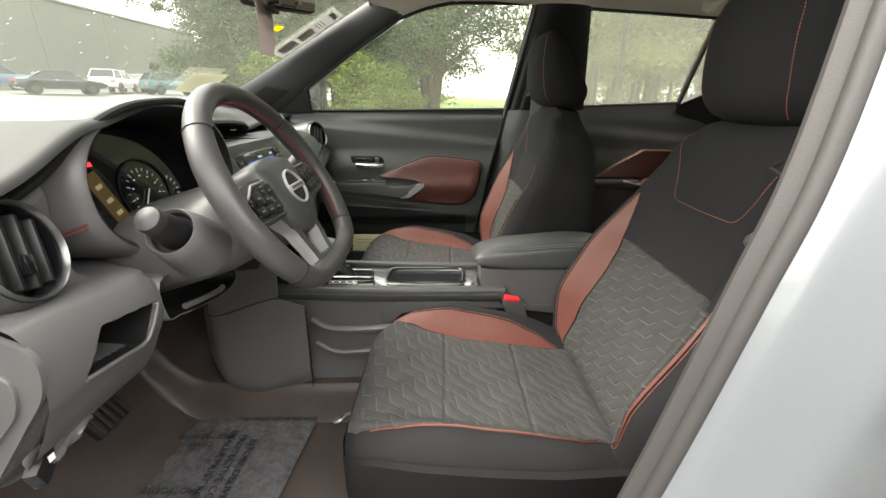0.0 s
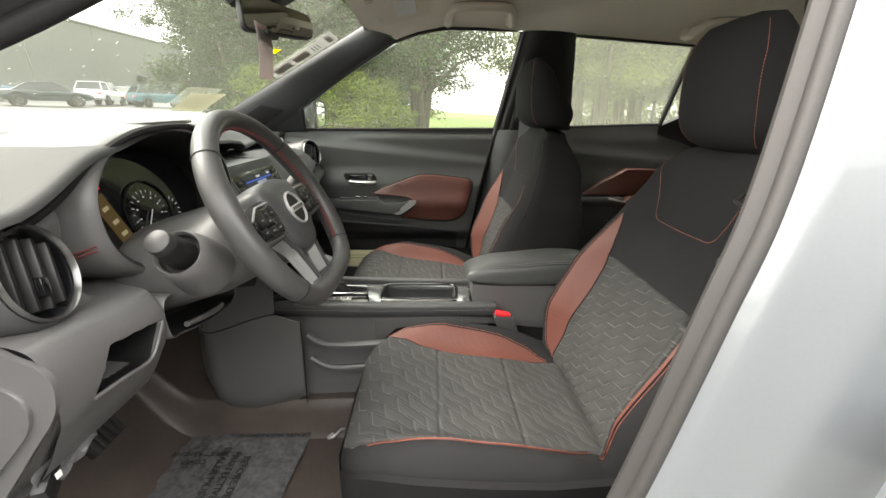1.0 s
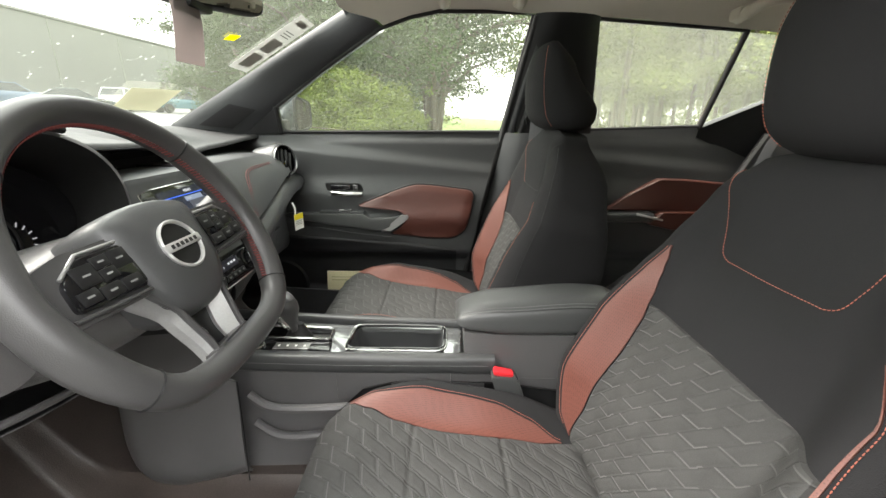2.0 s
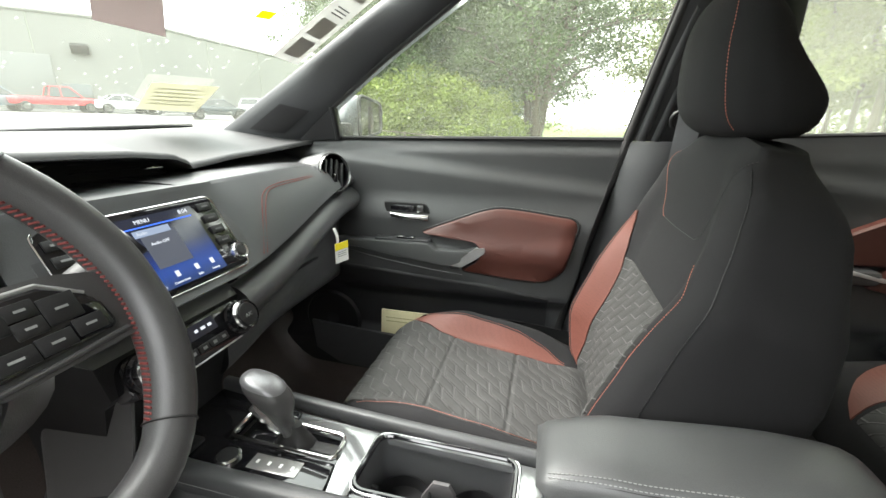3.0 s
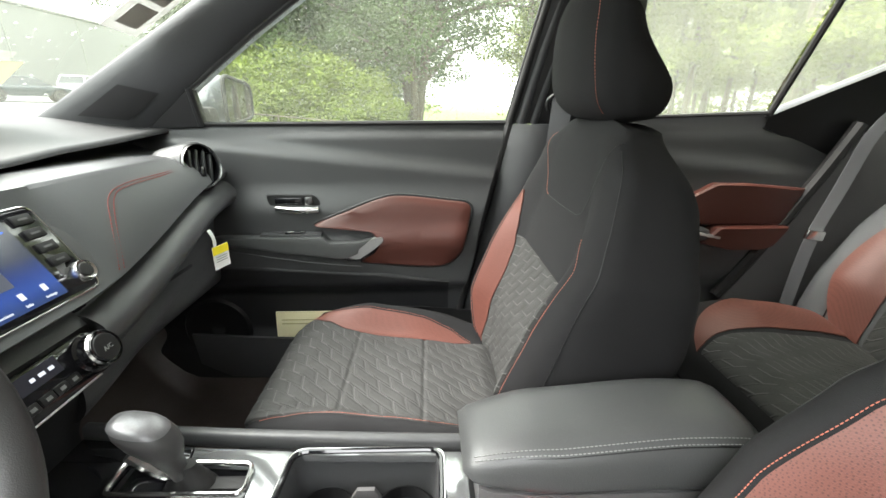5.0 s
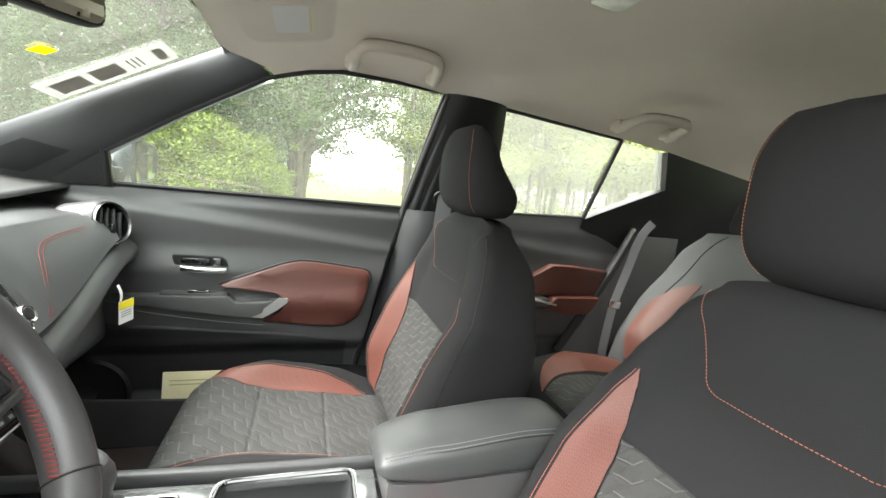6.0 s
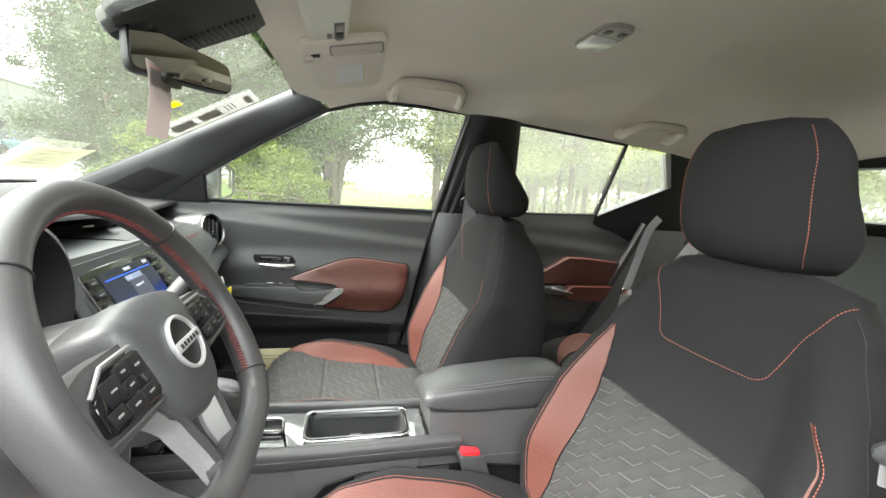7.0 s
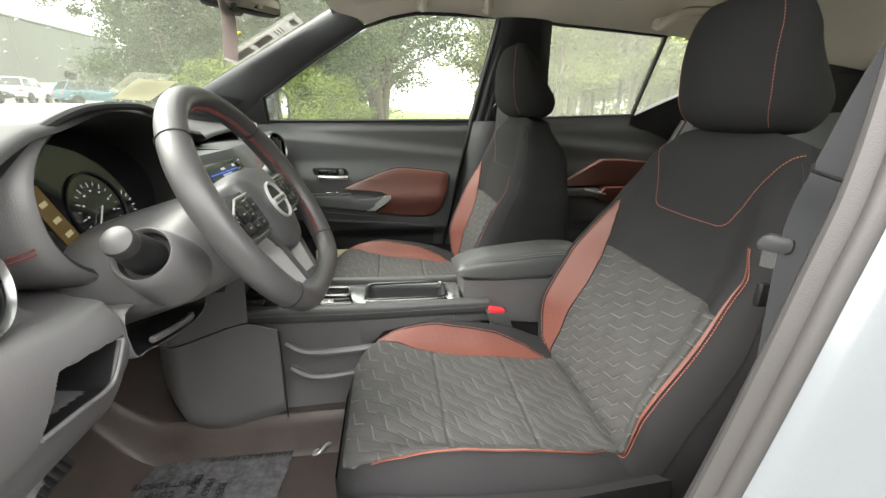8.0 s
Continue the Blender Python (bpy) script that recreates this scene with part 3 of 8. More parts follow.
def quilt(S, lo, hi, s0, s1, off, across, along, nu, ns, seams=()):
    """A quilted insert: slanted brick cells between shallow grooves, with the cell lattice as UV."""
    bm = bmesh.new()
    uvl = bm.loops.layers.uv.new("UVMap")
    rows, info = [], {}
    for j in range(ns + 1):
        s = s0 + (s1 - s0) * j / ns
        A = [lo(s) + (hi(s) - lo(s)) * i / nu for i in range(nu + 1)]
        P = [S.front(a, s) for a in A]
        run = [0.0]
        for p, q in zip(P, P[1:]):
            run.append(run[-1] + (q - p).length)
        mid = min(range(nu + 1), key=lambda i: abs(A[i]))
        row = []
        for i in range(nu + 1):
            x, y = s * S.length, run[i] - run[mid]
            V = (y + 0.80 * x) / across
            U = (x + 0.17 * y) / along
            fv = V % 1
            fu = (U + QUILT_SHIFT * math.floor(V)) % 1
            du, dv = min(fu, 1 - fu) * along, min(fv, 1 - fv) * across * 0.78
            h = 0.0018 * min(step(0, 0.007, du), step(0, 0.007, dv))
            edge = min(i, nu - i, 2 * j, 2 * (ns - j))
            h *= min(1, edge / 4)
            for q in seams:
                h -= 0.0026 * (1 - step(0, 0.007, abs(x - q)))
            v = bm.verts.new(S.front(A[i], s, off + h - (0.004 if edge == 0 else 0)))
            info[v] = (U, V)
            row.append(v)
        rows.append(row)
    quads(bm, rows)
    for f in bm.faces:
        for l in f.loops:
            l[uvl].uv = info[l.vert]
    return bm


def line_on(S, pts, off=0.001, n=10):
    """A path over a padded surface through (a, s) points."""
    fine = smooth_path([(a, s, 0) for a, s in pts], n)
    return [S.front(p.x, p.y, off) for p in fine]


def build_front_seat(lean, push, strip):
    seat = thing("front_seat", "charcoal cloth bucket seat with rust side panels and orange stitching", "car seat", group="front seats")
    B, C = Back((0.335 + push, 0, 0.475), 0.0, lean, 0.024 if strip < 0.01 else 0.0), Cushion((-0.186, 0, 0.500), 0.0)
    part("cushion", body_of(C, lambda a, s: C.front(a, s), lambda a, s: C.under(a, s), 80, 60), CLOTH, seat, "charcoal cloth seat cushion", smooth=60)
    part("backrest", body_of(B, lambda a, s: B.front(a, s), lambda a, s: B.rear(a, s), 80, 60), CLOTH, seat, "charcoal cloth backrest", smooth=60)
    skirt = []
    for k, z, up in ((0.97, 0.004, 1), (1.012, 0.0, 1), (1.012, -0.05, 0), (0.95, -0.085, 0)):
        ring = []
        for q in (0.0, 0.03, 0.08, 0.16, 0.3, 0.5, 0.7, 0.9, 1.0):
            top = interp(q, [(0, 0.004), (0.04, 0.030), (0.10, 0.078), (0.2, 0.100), (0.5, 0.096), (1.0, 0.085)]) * up
            ring.append((C.b.x - 0.002 + (C.length - 0.01) * q, C.width(q) * k, C.b.z + z + top))
        skirt.append(ring + [(x, -y, zz) for x, y, zz in ring[::-1]])
    part("cushion_skirt", loft(skirt, cap=False), SKIRT, seat, "black cloth skirt below the cushion", smooth=40)
    # rust panels: a lens shape on the inner face of each bolster, with the insert between them
    def c_lo(s):
        return interp(s, [(0, 0.84), (0.13, 0.765), (0.20, 0.65), (0.30, 0.56), (0.42, 0.51), (0.6, 0.505), (0.78, 0.54), (0.88, 0.58), (1.0, 0.64)])

    def c_hi(s):
        return max(c_lo(s) + 0.004, interp(s, [(0.13, 0.767), (0.20, 0.760), (0.30, 0.748), (0.50, 0.735), (0.65, 0.715), (0.78, 0.665), (0.88, 0.582)]))

    def b_lo(s):
        return interp(s, [(0.0, 0.70), (0.10, 0.662), (0.22, 0.605), (0.42, 0.58), (0.52, 0.59), (0.60, 0.625), (0.66, 0.665), (0.70, 0.705), (0.74, 0.766)])

    def b_hi(s):
        return max(b_lo(s) + 0.004, interp(s, [(0.10, 0.665), (0.15, 0.735), (0.22, 0.745), (0.32, 0.760), (0.45, 0.765), (0.56, 0.767), (0.65, 0.767), (0.70, 0.767), (0.74, 0.768)]))
    # on the side towards the doorsill the panel is a narrow strip along the crest
    def c_in(s):
        return c_hi(s) - min(c_hi(s) - c_lo(s), strip * 0.6 * math.sin(math.pi * min(1, max(0, (s - 0.12) / 0.77)))) if 0.13 < s < 0.88 else c_lo(s)

    def b_out(s):
        return b_hi(s) + 0.070 * step(0.09, 0.16, s) * step(0.76, 0.66, s)

    def b_in(s):
        return b_out(s) - min(b_out(s) - b_lo(s), strip * math.sin(math.pi * min(1, max(0, (s - 0.09) / 0.66)))) if 0.10 < s < 0.74 else b_lo(s)
    part("cushion_insert", quilt(C, lambda s: -c_in(s) + 0.006, lambda s: c_lo(s) - 0.006, 0.035, 0.985, 0.004, 0.0320, 0.049, 220, 230, (0.190, 0.345)), QUILT, seat, "grey cloth insert embossed with slanted cells", recalc=False)
    part("backrest_insert", quilt(B, lambda s: -b_in(s) + 0.006, lambda s: b_lo(s) - 0.006, 0.04, 0.575, 0.004, 0.0280, 0.044, 220, 150), QUILT, seat, "grey cloth insert embossed with slanted cells", recalc=False)
    for sg in (1, -1):
        st = [(sg * ((b_hi if sg > 0 else b_out)(0.10 + 0.64 * k / 30) + 0.014), 0.10 + 0.64 * k / 30) for k in range(1, 31)]
        part("stitching", stitches(line_on(B, st, 0.0032, 3), 0.0030, 0.0013, 0.0006), ORANGE, seat, "orange thread")
        st = [(sg * (c_hi(0.13 + 0.75 * k / 30) + 0.014), 0.13 + 0.75 * k / 30) for k in range(0, 31)]
        part("stitching", stitches(line_on(C, st, 0.0032, 3), 0.0030, 0.0013, 0.0006), ORANGE, seat, "orange thread")
        # dark seam welts on the outer sides
        part("seam", tube(line_on(B, [(sg * 0.950, 0.03), (sg * 0.962, 0.2), (sg * 0.968, 0.45), (sg * 0.962, 0.66), (sg * 0.95, 0.95)], 0.0002), 0.0009, seg=6), DARK, seat)
        if sg < 0 and strip < 0.01:
            continue
        part("cushion_side_panel", panel(C, lambda s: c_lo(s) if sg > 0 else -c_in(s), lambda s: sg * c_hi(s), 0.13, 0.88, 0.0030, 26, 50), RUST, seat, "rust leatherette bolster panel")
        part("backrest_side_panel", panel(B, lambda s: b_lo(s) if sg > 0 else -b_in(s), lambda s: b_hi(s) if sg > 0 else -b_out(s), 0.10, 0.74, 0.0030, 26, 50), RUST, seat, "rust leatherette bolster panel")
    # shoulder stitching: a trapezoid yoke with its arms over the shoulders
    half = [(0.97, 0.970), (0.90, 0.955), (0.78, 0.925), (0.64, 0.880), (0.50, 0.815), (0.43, 0.778), (0.36, 0.764), (0.28, 0.762)]
    vee = [(-a, s) for a, s in half] + [(0.0, 0.760)] + half[::-1]
    if strip > 0.01:
        part("stitching", stitches(line_on(B, vee, 0.0014), 0.0032, 0.0014, 0.0006), ORANGE, seat, "orange thread")
    else:
        turn = len(half) + 2
        part("stitching", stitches(line_on(B, vee[turn:], 0.0014), 0.0032, 0.0014, 0.0006), ORANGE, seat, "orange thread")
        part("stitching", stitches(line_on(B, vee[:turn + 1], 0.0008), 0.0032, 0.0014, 0.0005), GREY_SEAM, seat, "dark grey thread")
    # headrest: a rounded pad with flat side panels, on two posts
    hb = B.b + B.up * (B.length + 0.012)
    rings, shape = [], []
    n = 48
    for j in range(27):
        t = j / 26
        k = (1 - abs(2 * t - 1) ** 4.0) ** 0.45 if 0 < t < 1 else 0.02
        hw = interp(t, [(0, 0.112), (0.3, 0.118), (0.7, 0.115), (1.0, 0.100)]) * (0.80 + 0.20 * k) * (k ** 0.22)
        dp = interp(t, [(0, 0.084), (0.25, 0.080), (0.7, 0.048), (1.0, 0.026)]) * k
        full = interp(t, [(0, 0.084), (0.25, 0.080), (0.7, 0.048), (1.0, 0.026)])
        cen = hb + Vector((-0.058 - 0.010 * math.sin(math.pi * t) + full, 0, -0.004 + 0.216 * t))
        shape.append((hw, dp, cen))
        ring = []
        for q in range(n):
            an = 2 * math.pi * q / n
            ca, sa = math.cos(an), math.sin(an)
            yy = hw * math.copysign(abs(ca) ** 0.40, ca)
            xx = dp * math.copysign(abs(sa) ** 0.50, sa)
            yy *= 1 - 0.30 * max(0.0, xx / dp) if dp > 1e-6 else 1
            xx += 0.022 * (yy / 0.12) ** 2 * (1 if xx < 0 else 0.0) - (0.012 if xx < 0 else 0) * k
            ring.append(cen + Vector((xx, yy, 0)))
        rings.append(ring)
    head = part("headrest", loft(rings), CLOTH, seat, "charcoal cloth headrest", smooth=70)
    for sg in (1, -1):
        pth = []
        for j in range(2, 25):
            hw, dp, cen = shape[j]
            yy = sg * 0.84 * hw
            ca = (abs(yy) / hw) ** (1 / 0.40)
            xx = -dp * math.sqrt(max(0, 1 - ca * ca)) ** 0.50 + 0.022 * (yy / 0.12) ** 2 - 0.012 * (1 - abs(2 * j / 26 - 1) ** 4.0) ** 0.45
            pth.append(cen + Vector((xx - 0.0010, yy + sg * 0.0006, 0)))
        part("stitching", stitches(smooth_path(pth, 4), 0.0032, 0.0014, 0.0006), ORANGE, head, "orange thread")
        part("post", tube([hb + Vector((0.0, sg * 0.055, -0.03)), hb + Vector((0.012, sg * 0.055, 0.05))], 0.006), CHROME, seat, "chrome headrest post")
    # base, rails and side cover
    part("side_cover", rbox((0.46, 0.035, 0.10), 0.015, (0.10, -0.235, 0.435)), DARK, seat, "black plastic seat side cover")
    part("side_cover", rbox((0.46, 0.035, 0.10), 0.015, (0.10, 0.235, 0.435)), DARK, seat, "black plastic seat side cover")
    for sg in (1, -1):
        part("rail", rbox((0.52, 0.04, 0.04), 0.006, (0.10, sg * 0.19, 0.335)), DARK, seat, "black steel seat rail")
        part("support", rbox((0.40, 0.03, 0.10), 0.006, (0.10, sg * 0.19, 0.385)), DARK, seat)
    part("lower_back", rbox((0.10, 0.40, 0.12), 0.03, (0.375, 0, 0.47)), DARK, seat)
    return seat


front = build_front_seat(17.5, 0.0, 0.018)
front.location = (0.0, -0.294, 0.0)
other = build_front_seat(11.2, 0.020, 0.008)
other.location = (-0.130, 0.380, 0.0)
tagged(front, "charcoal cloth driver seat with rust bolsters beside open door")
tagged(other, "charcoal cloth passenger seat with rust bolsters and orange stitching")


# ---- doors ----
def build_open_door():
    """The driver door, swung wide open on its front hinge beside the camera."""
    door = thing("driver_door", "pale grey driver door standing wide open", "car door")
    m = pose(-0.86, -0.87, 0, 0, 0, -78)
    outline = [(0.0, 0.34), (1.02, 0.34), (1.10, 0.55), (1.12, 0.98), (1.08, 1.04), (0.0, 1.04)]
    part("outer_skin", prism(rounded(outline, 0.05), m @ pose(0, -0.05, 0, 90, 0, 0), 0.02, 0.006), PAINT, door, "pale grey painted steel")
    part("inner_trim", prism(rounded([(x * 0.96 + 0.02, 0.69 + (z - 0.69) * 0.94) for x, z in outline], 0.04), m @ pose(0, 0.03, 0, 90, 0, 0), 0.075, 0.02), DASH, door, "black grained door trim")
    part("armrest", rbox((0.55, 0.05, 0.07), 0.02), SOFT, door, "soft grey armrest").matrix_local = m @ pose(0.60, 0.05, 0.80)
    top = [m @ Vector((x, -0.03 - 0.10 * (z - 1.03), z)) for x, z in ((0.02, 1.03), (0.36, 1.27), (0.62, 1.40), (0.98, 1.42), (1.10, 1.03))]
    frame_bar = part("window_frame", tube(top, 0.018, seg=8), PILLAR, door, "dark window frame")
    bm = bmesh.new()
    bm.faces.new([bm.verts.new(p) for p in top])
    pane = part("pane", bm, WINDOW_GLASS, frame_bar, "wet clear glass", smooth=0)
    pane.visible_shadow = False


build_open_door()


def door_inner(x, z):
    """How far the front door trim stands in from the side plane."""
    d = 0.0
    d += 0.020 * step(1.07, 1.03, z)
    zc = 1.040 - 0.085 * (x + 0.55) / 0.8
    d += 0.020 * step(zc + 0.012, zc - 0.030, z)
    arm = step(0.655, 0.70, z) * step(0.79, 0.755, z)
    d += 0.010 * arm * step(-0.56, -0.50, x) * step(-0.09, -0.21, x)
    d += 0.022 * step(0.60, 0.66, z) * step(0.93, 0.84, z)
    d -= 0.015 * step(0.645, 0.60, z)
    d += 0.045 * step(0.50, 0.44, z) * step(0.25, 0.05, x)
    return d


def door_edge(z):
    return interp(z, [(0.34, 0.08), (0.506, 0.117), (0.763, 0.171), (1.076, 0.243)])


def build_front_door():
    door = thing("front_door", "closed dark grey front door with rust insert and chrome handle", "car door", (0, 0, 0))

    def f(u, v):
        z = 0.34 + (1.072 - 0.34) * v
        x = -0.80 + (door_edge(z) + 0.80) * u
        zz = min(z, belt(x) - 0.001) if v < 1 else belt(x)
        return (x, 0.735 - door_inner(x, zz), zz)
    part("trim_panel", sheet(f, 90, 110, -0.0), DASH, door, "grained dark grey door trim", smooth=60)
    # lower part of the trim, its shade put into a darker colour
    def low(u, v):
        x = -0.78 + (door_edge(0.5) + 0.76) * u
        top = interp(x, [(-0.78, 0.735), (-0.45, 0.705), (-0.10, 0.680), (0.14, 0.650)])
        z = 0.345 + (top - 0.345) * v
        return (min(x, door_edge(z) - 0.006), 0.735 - door_inner(x, z) - 0.004 + (0.006 if v == 1 else 0), z)
    part("lower_trim", sheet(low, 70, 60), TRIM_SHADE, door, "lower door trim darkened for shade", smooth=60)
    part("outer_skin", sheet(lambda u, v: (-0.85 + 1.12 * u, 0.80 + 0.03 * math.sin(math.pi * v), 0.30 + 0.77 * v), 8, 8, 0.004), PAINT, door, "pale grey painted outside")
    # rust insert
    ins = smooth_path([(-0.257, 0.818, 0), (-0.174, 0.854, 0), (-0.082, 0.887, 0), (-0.019, 0.893, 0), (0.10, 0.881, 0), (0.142, 0.875, 0), (0.156, 0.858, 0), (0.151, 0.826, 0), (0.140, 0.779, 0), (0.126, 0.735, 0),
                       (0.100, 0.709, 0), (0.066, 0.699, 0), (-0.003, 0.700, 0), (-0.077, 0.707, 0), (-0.140, 0.716, 0), (-0.108, 0.740, 0), (-0.092, 0.768, 0), (-0.104, 0.796, 0), (-0.140, 0.808, 0), (-0.201, 0.816, 0)], 5, True)
    def swell(z):
        return 0.016 * step(0.835, 0.775, z) * step(0.715, 0.765, z) - 0.004 * step(0.80, 0.86, z)
    bm = bmesh.new()
    cx, cz = sum(p.x for p in ins) / len(ins), sum(p.y for p in ins) / len(ins)
    rows = []
    for k, lift in ((1.0, 0.0), (0.985, 0.006), (0.94, 0.010), (0.75, 0.009), (0.5, 0.008), (0.25, 0.008)):
        rows.append([bm.verts.new((cx + (p.x - cx) * k, 0.735 - door_inner(cx + (p.x - cx) * k, cz + (p.y - cz) * k) - lift - swell(cz + (p.y - cz) * k) - 0.002, cz + (p.y - cz) * k)) for p in ins])
    quads(bm, rows, close_u=True)
    bm.faces.new(rows[-1])
    part("rust_insert", bm, RUST_DOOR, door, "rust soft-touch insert")
    rim = [Vector((p.x, 0.735 - door_inner(p.x, p.y) - 0.001, p.y)) for p in ins]
    part("insert_edge", tube(rim, 0.0042, closed=True, seg=8), DARK, door, "dark edge round the insert")
    # armrest: a flat shelf whose front face runs on as the pull, with a silver tip
    arm = []
    for k in range(41):
        t = k / 40
        x = -0.545 + 0.445 * t
        zt = interp(x, [(-0.545, 0.780), (-0.50, 0.791), (-0.235, 0.792), (-0.215, 0.776), (-0.14, 0.778), (-0.10, 0.787)])
        zb = interp(x, [(-0.545, 0.772), (-0.45, 0.764), (-0.308, 0.747), (-0.178, 0.731), (-0.10, 0.762)])
        yf = interp(x, [(-0.545, 0.668), (-0.48, 0.645), (-0.30, 0.634), (-0.15, 0.640), (-0.10, 0.652)])
        yb = interp(x, [(-0.545, 0.70), (-0.235, 0.70), (-0.215, 0.662), (-0.10, 0.662)])
        arm.append([(x, yb, zt), (x, yf + 0.007, zt), (x, yf + 0.002, zt - 0.002), (x, yf, zt - 0.007 * (zt - zb) / 0.03), (x, yf + 0.002, zb + 0.002), (x, yf + 0.006, zb), (x, yb, zb - 0.004)])
    part("armrest", loft(arm), SOFT, door, "padded grey armrest with pull", smooth=45)
    part("switch_plate", rbox((0.16, 0.038, 0.008), 0.003, (-0.315, 0.668, 0.7945)), DASH, door)
    part("window_switch", rbox((0.050, 0.018, 0.009), 0.003, (-0.305, 0.660, 0.799)), GLOSS, door, "black window switch")
    part("switch_mark", rbox((0.022, 0.004, 0.003), 0.001, (-0.318, 0.656, 0.8035)), CHROME, door)
    part("switch_mark", rbox((0.010, 0.004, 0.003), 0.001, (-0.284, 0.656, 0.8035)), CHROME, door)
    part("pull_cup", prism(rounded([(-0.212, 0.770), (-0.105, 0.776), (-0.100, 0.796), (-0.136, 0.815), (-0.212, 0.818)][::-1], 0.010), pose(0, 0.684, 0, 90, 0, 0), 0.006, 0.002), DARK, door, "dark pull recess")
    part("pull_lip", tube(smooth_path([(-0.212, 0.672, 0.818), (-0.150, 0.668, 0.815), (-0.112, 0.664, 0.803), (-0.097, 0.660, 0.790)], 6), 0.0045, seg=8), SOFT, door, "grey recess lip")
    part("pull_trim", prism(rounded([(-0.178, 0.728), (-0.140, 0.731), (-0.101, 0.757), (-0.076, 0.778), (-0.078, 0.790), (-0.103, 0.787)], 0.004), pose(0, 0.664, 0, 90, 0, 0), 0.021, 0.004), TRIM, door, "satin silver pull tip")
    part("armrest_seam", tube(smooth_path([(-0.53, 0.668, 0.757), (-0.40, 0.652, 0.738), (-0.25, 0.650, 0.717), (-0.14, 0.652, 0.706)], 6), 0.0018, seg=6), SOFT, door, "thin grey seam line")
    # handle
    cup = [(-0.374, 0.894), (-0.252, 0.893), (-0.238, 0.866), (-0.243, 0.845), (-0.336, 0.844), (-0.366, 0.867)]
    # the recess is a flat plate, its shade painted black
    part("handle_recess_shade", prism(rounded(cup, 0.010), pose(0, 0.690, 0, 90, 0, 0), 0.012), BLACK, door, "flat black plate painting the shaded handle recess")
    part("recess_rim", tube(smooth_path([(x, 0.681, z) for x, z in rounded(cup, 0.010)], 3, True), 0.003, closed=True, seg=8), DARK, door)
    part("handle", loft([[(x, 0.672 - 0.010 * math.sin(math.pi * t) + 0.006 * math.cos(q), 0.860 - 0.003 * t + 0.0085 * math.sin(q)) for q in (2 * math.pi * i / 14 for i in range(14))] for x, t in ((-0.352 + 0.110 * k / 10, k / 10) for k in range(11))]), CHROME, door, "chrome pull handle")
    part("handle_face", rbox((0.070, 0.006, 0.018), 0.003, (-0.318, 0.676, 0.880)), GLOSS, door)
    part("lock_lever", rbox((0.020, 0.010, 0.022), 0.003, (-0.266, 0.676, 0.880)), RING, door, "grey lock lever")
    # crease line and lower pocket
    part("crease", tube(smooth_path([(-0.62, 0.712, 0.66), (-0.40, 0.700, 0.632), (-0.20, 0.715, 0.655), (0.14, 0.722, 0.640)], 8), 0.0035, seg=6), DARK, door)

    def pocket(u, v):
        x = -0.62 + 0.62 * u
        z = 0.36 + (0.49 - 0.36 + 0.02 * (1 - u)) * v
        return (x, 0.655 - 0.015 * math.sin(math.pi * u) + 0.02 * (1 - v), z)
    part("map_pocket", sheet(pocket, 20, 10, -0.008), DASH, door, "dark door pocket")
    part("speaker_ring", lathe([(0.085, 0.0), (0.095, 0.012), (0.088, 0.020), (0.075, 0.014), (0.02, 0.016)], Matrix.Translation((-0.56, 0.690, 0.51)) @ pose(0, 0, 0, 90, 0, 0)), DARK, door, "round black speaker grille")
    for z in (0.5, 0.75):
        part("hinge_side_seal", rbox((0.02, 0.02, 0.24), 0.006, (-0.79, 0.72, z)), RUBBER, door)
    part("edge_seal", tube(smooth_path([(door_edge(z) + 0.012, 0.728, z) for z in (0.36, 0.55, 0.8, 1.07)], 8), 0.011, seg=8), RUBBER, door, "black rubber edge seal")
    # mirror outside
    mir = thing("wing_mirror", "grey door mirror with rain drops on its glass", "wing mirror")
    rings = []
    for k in range(13):
        t = k / 12
        s = (1 - abs(2 * t - 1) ** 2.6) ** 0.5 if 0 < t < 1 else 0.05
        rings.append([(-0.56 + 0.045 * math.cos(q) * s * (0.55 if math.cos(q) > 0 else 1.6), 0.84 + 0.20 * t, 1.125 + 0.012 * t + 0.068 * math.sin(q) * s) for q in (2 * math.pi * i / 18 for i in range(18))])
    part("housing", loft(rings), PAINT, mir, "pale grey painted mirror housing", smooth=70)
    part("mirror_glass", prism(rounded([(0.855, 1.065), (1.025, 1.085), (1.03, 1.17), (0.86, 1.188)], 0.03), Matrix(((0, 0, 1, -0.523), (1, 0, 0, 0), (0, 1, 0, 0), (0, 0, 0, 1))), 0.006), MIRROR, mir, "mirror glass")
    part("glass_rim", tube([(-0.519, y, z) for y, z in rounded([(0.850, 1.060), (1.030, 1.080), (1.036, 1.175), (0.855, 1.193)], 0.03)], 0.006, closed=True, seg=8), RUBBER, mir, "black rim round the glass")
    part("mirror_foot", rbox((0.07, 0.10, 0.05), 0.015, (-0.57, 0.80, 1.085)), RUBBER, mir)


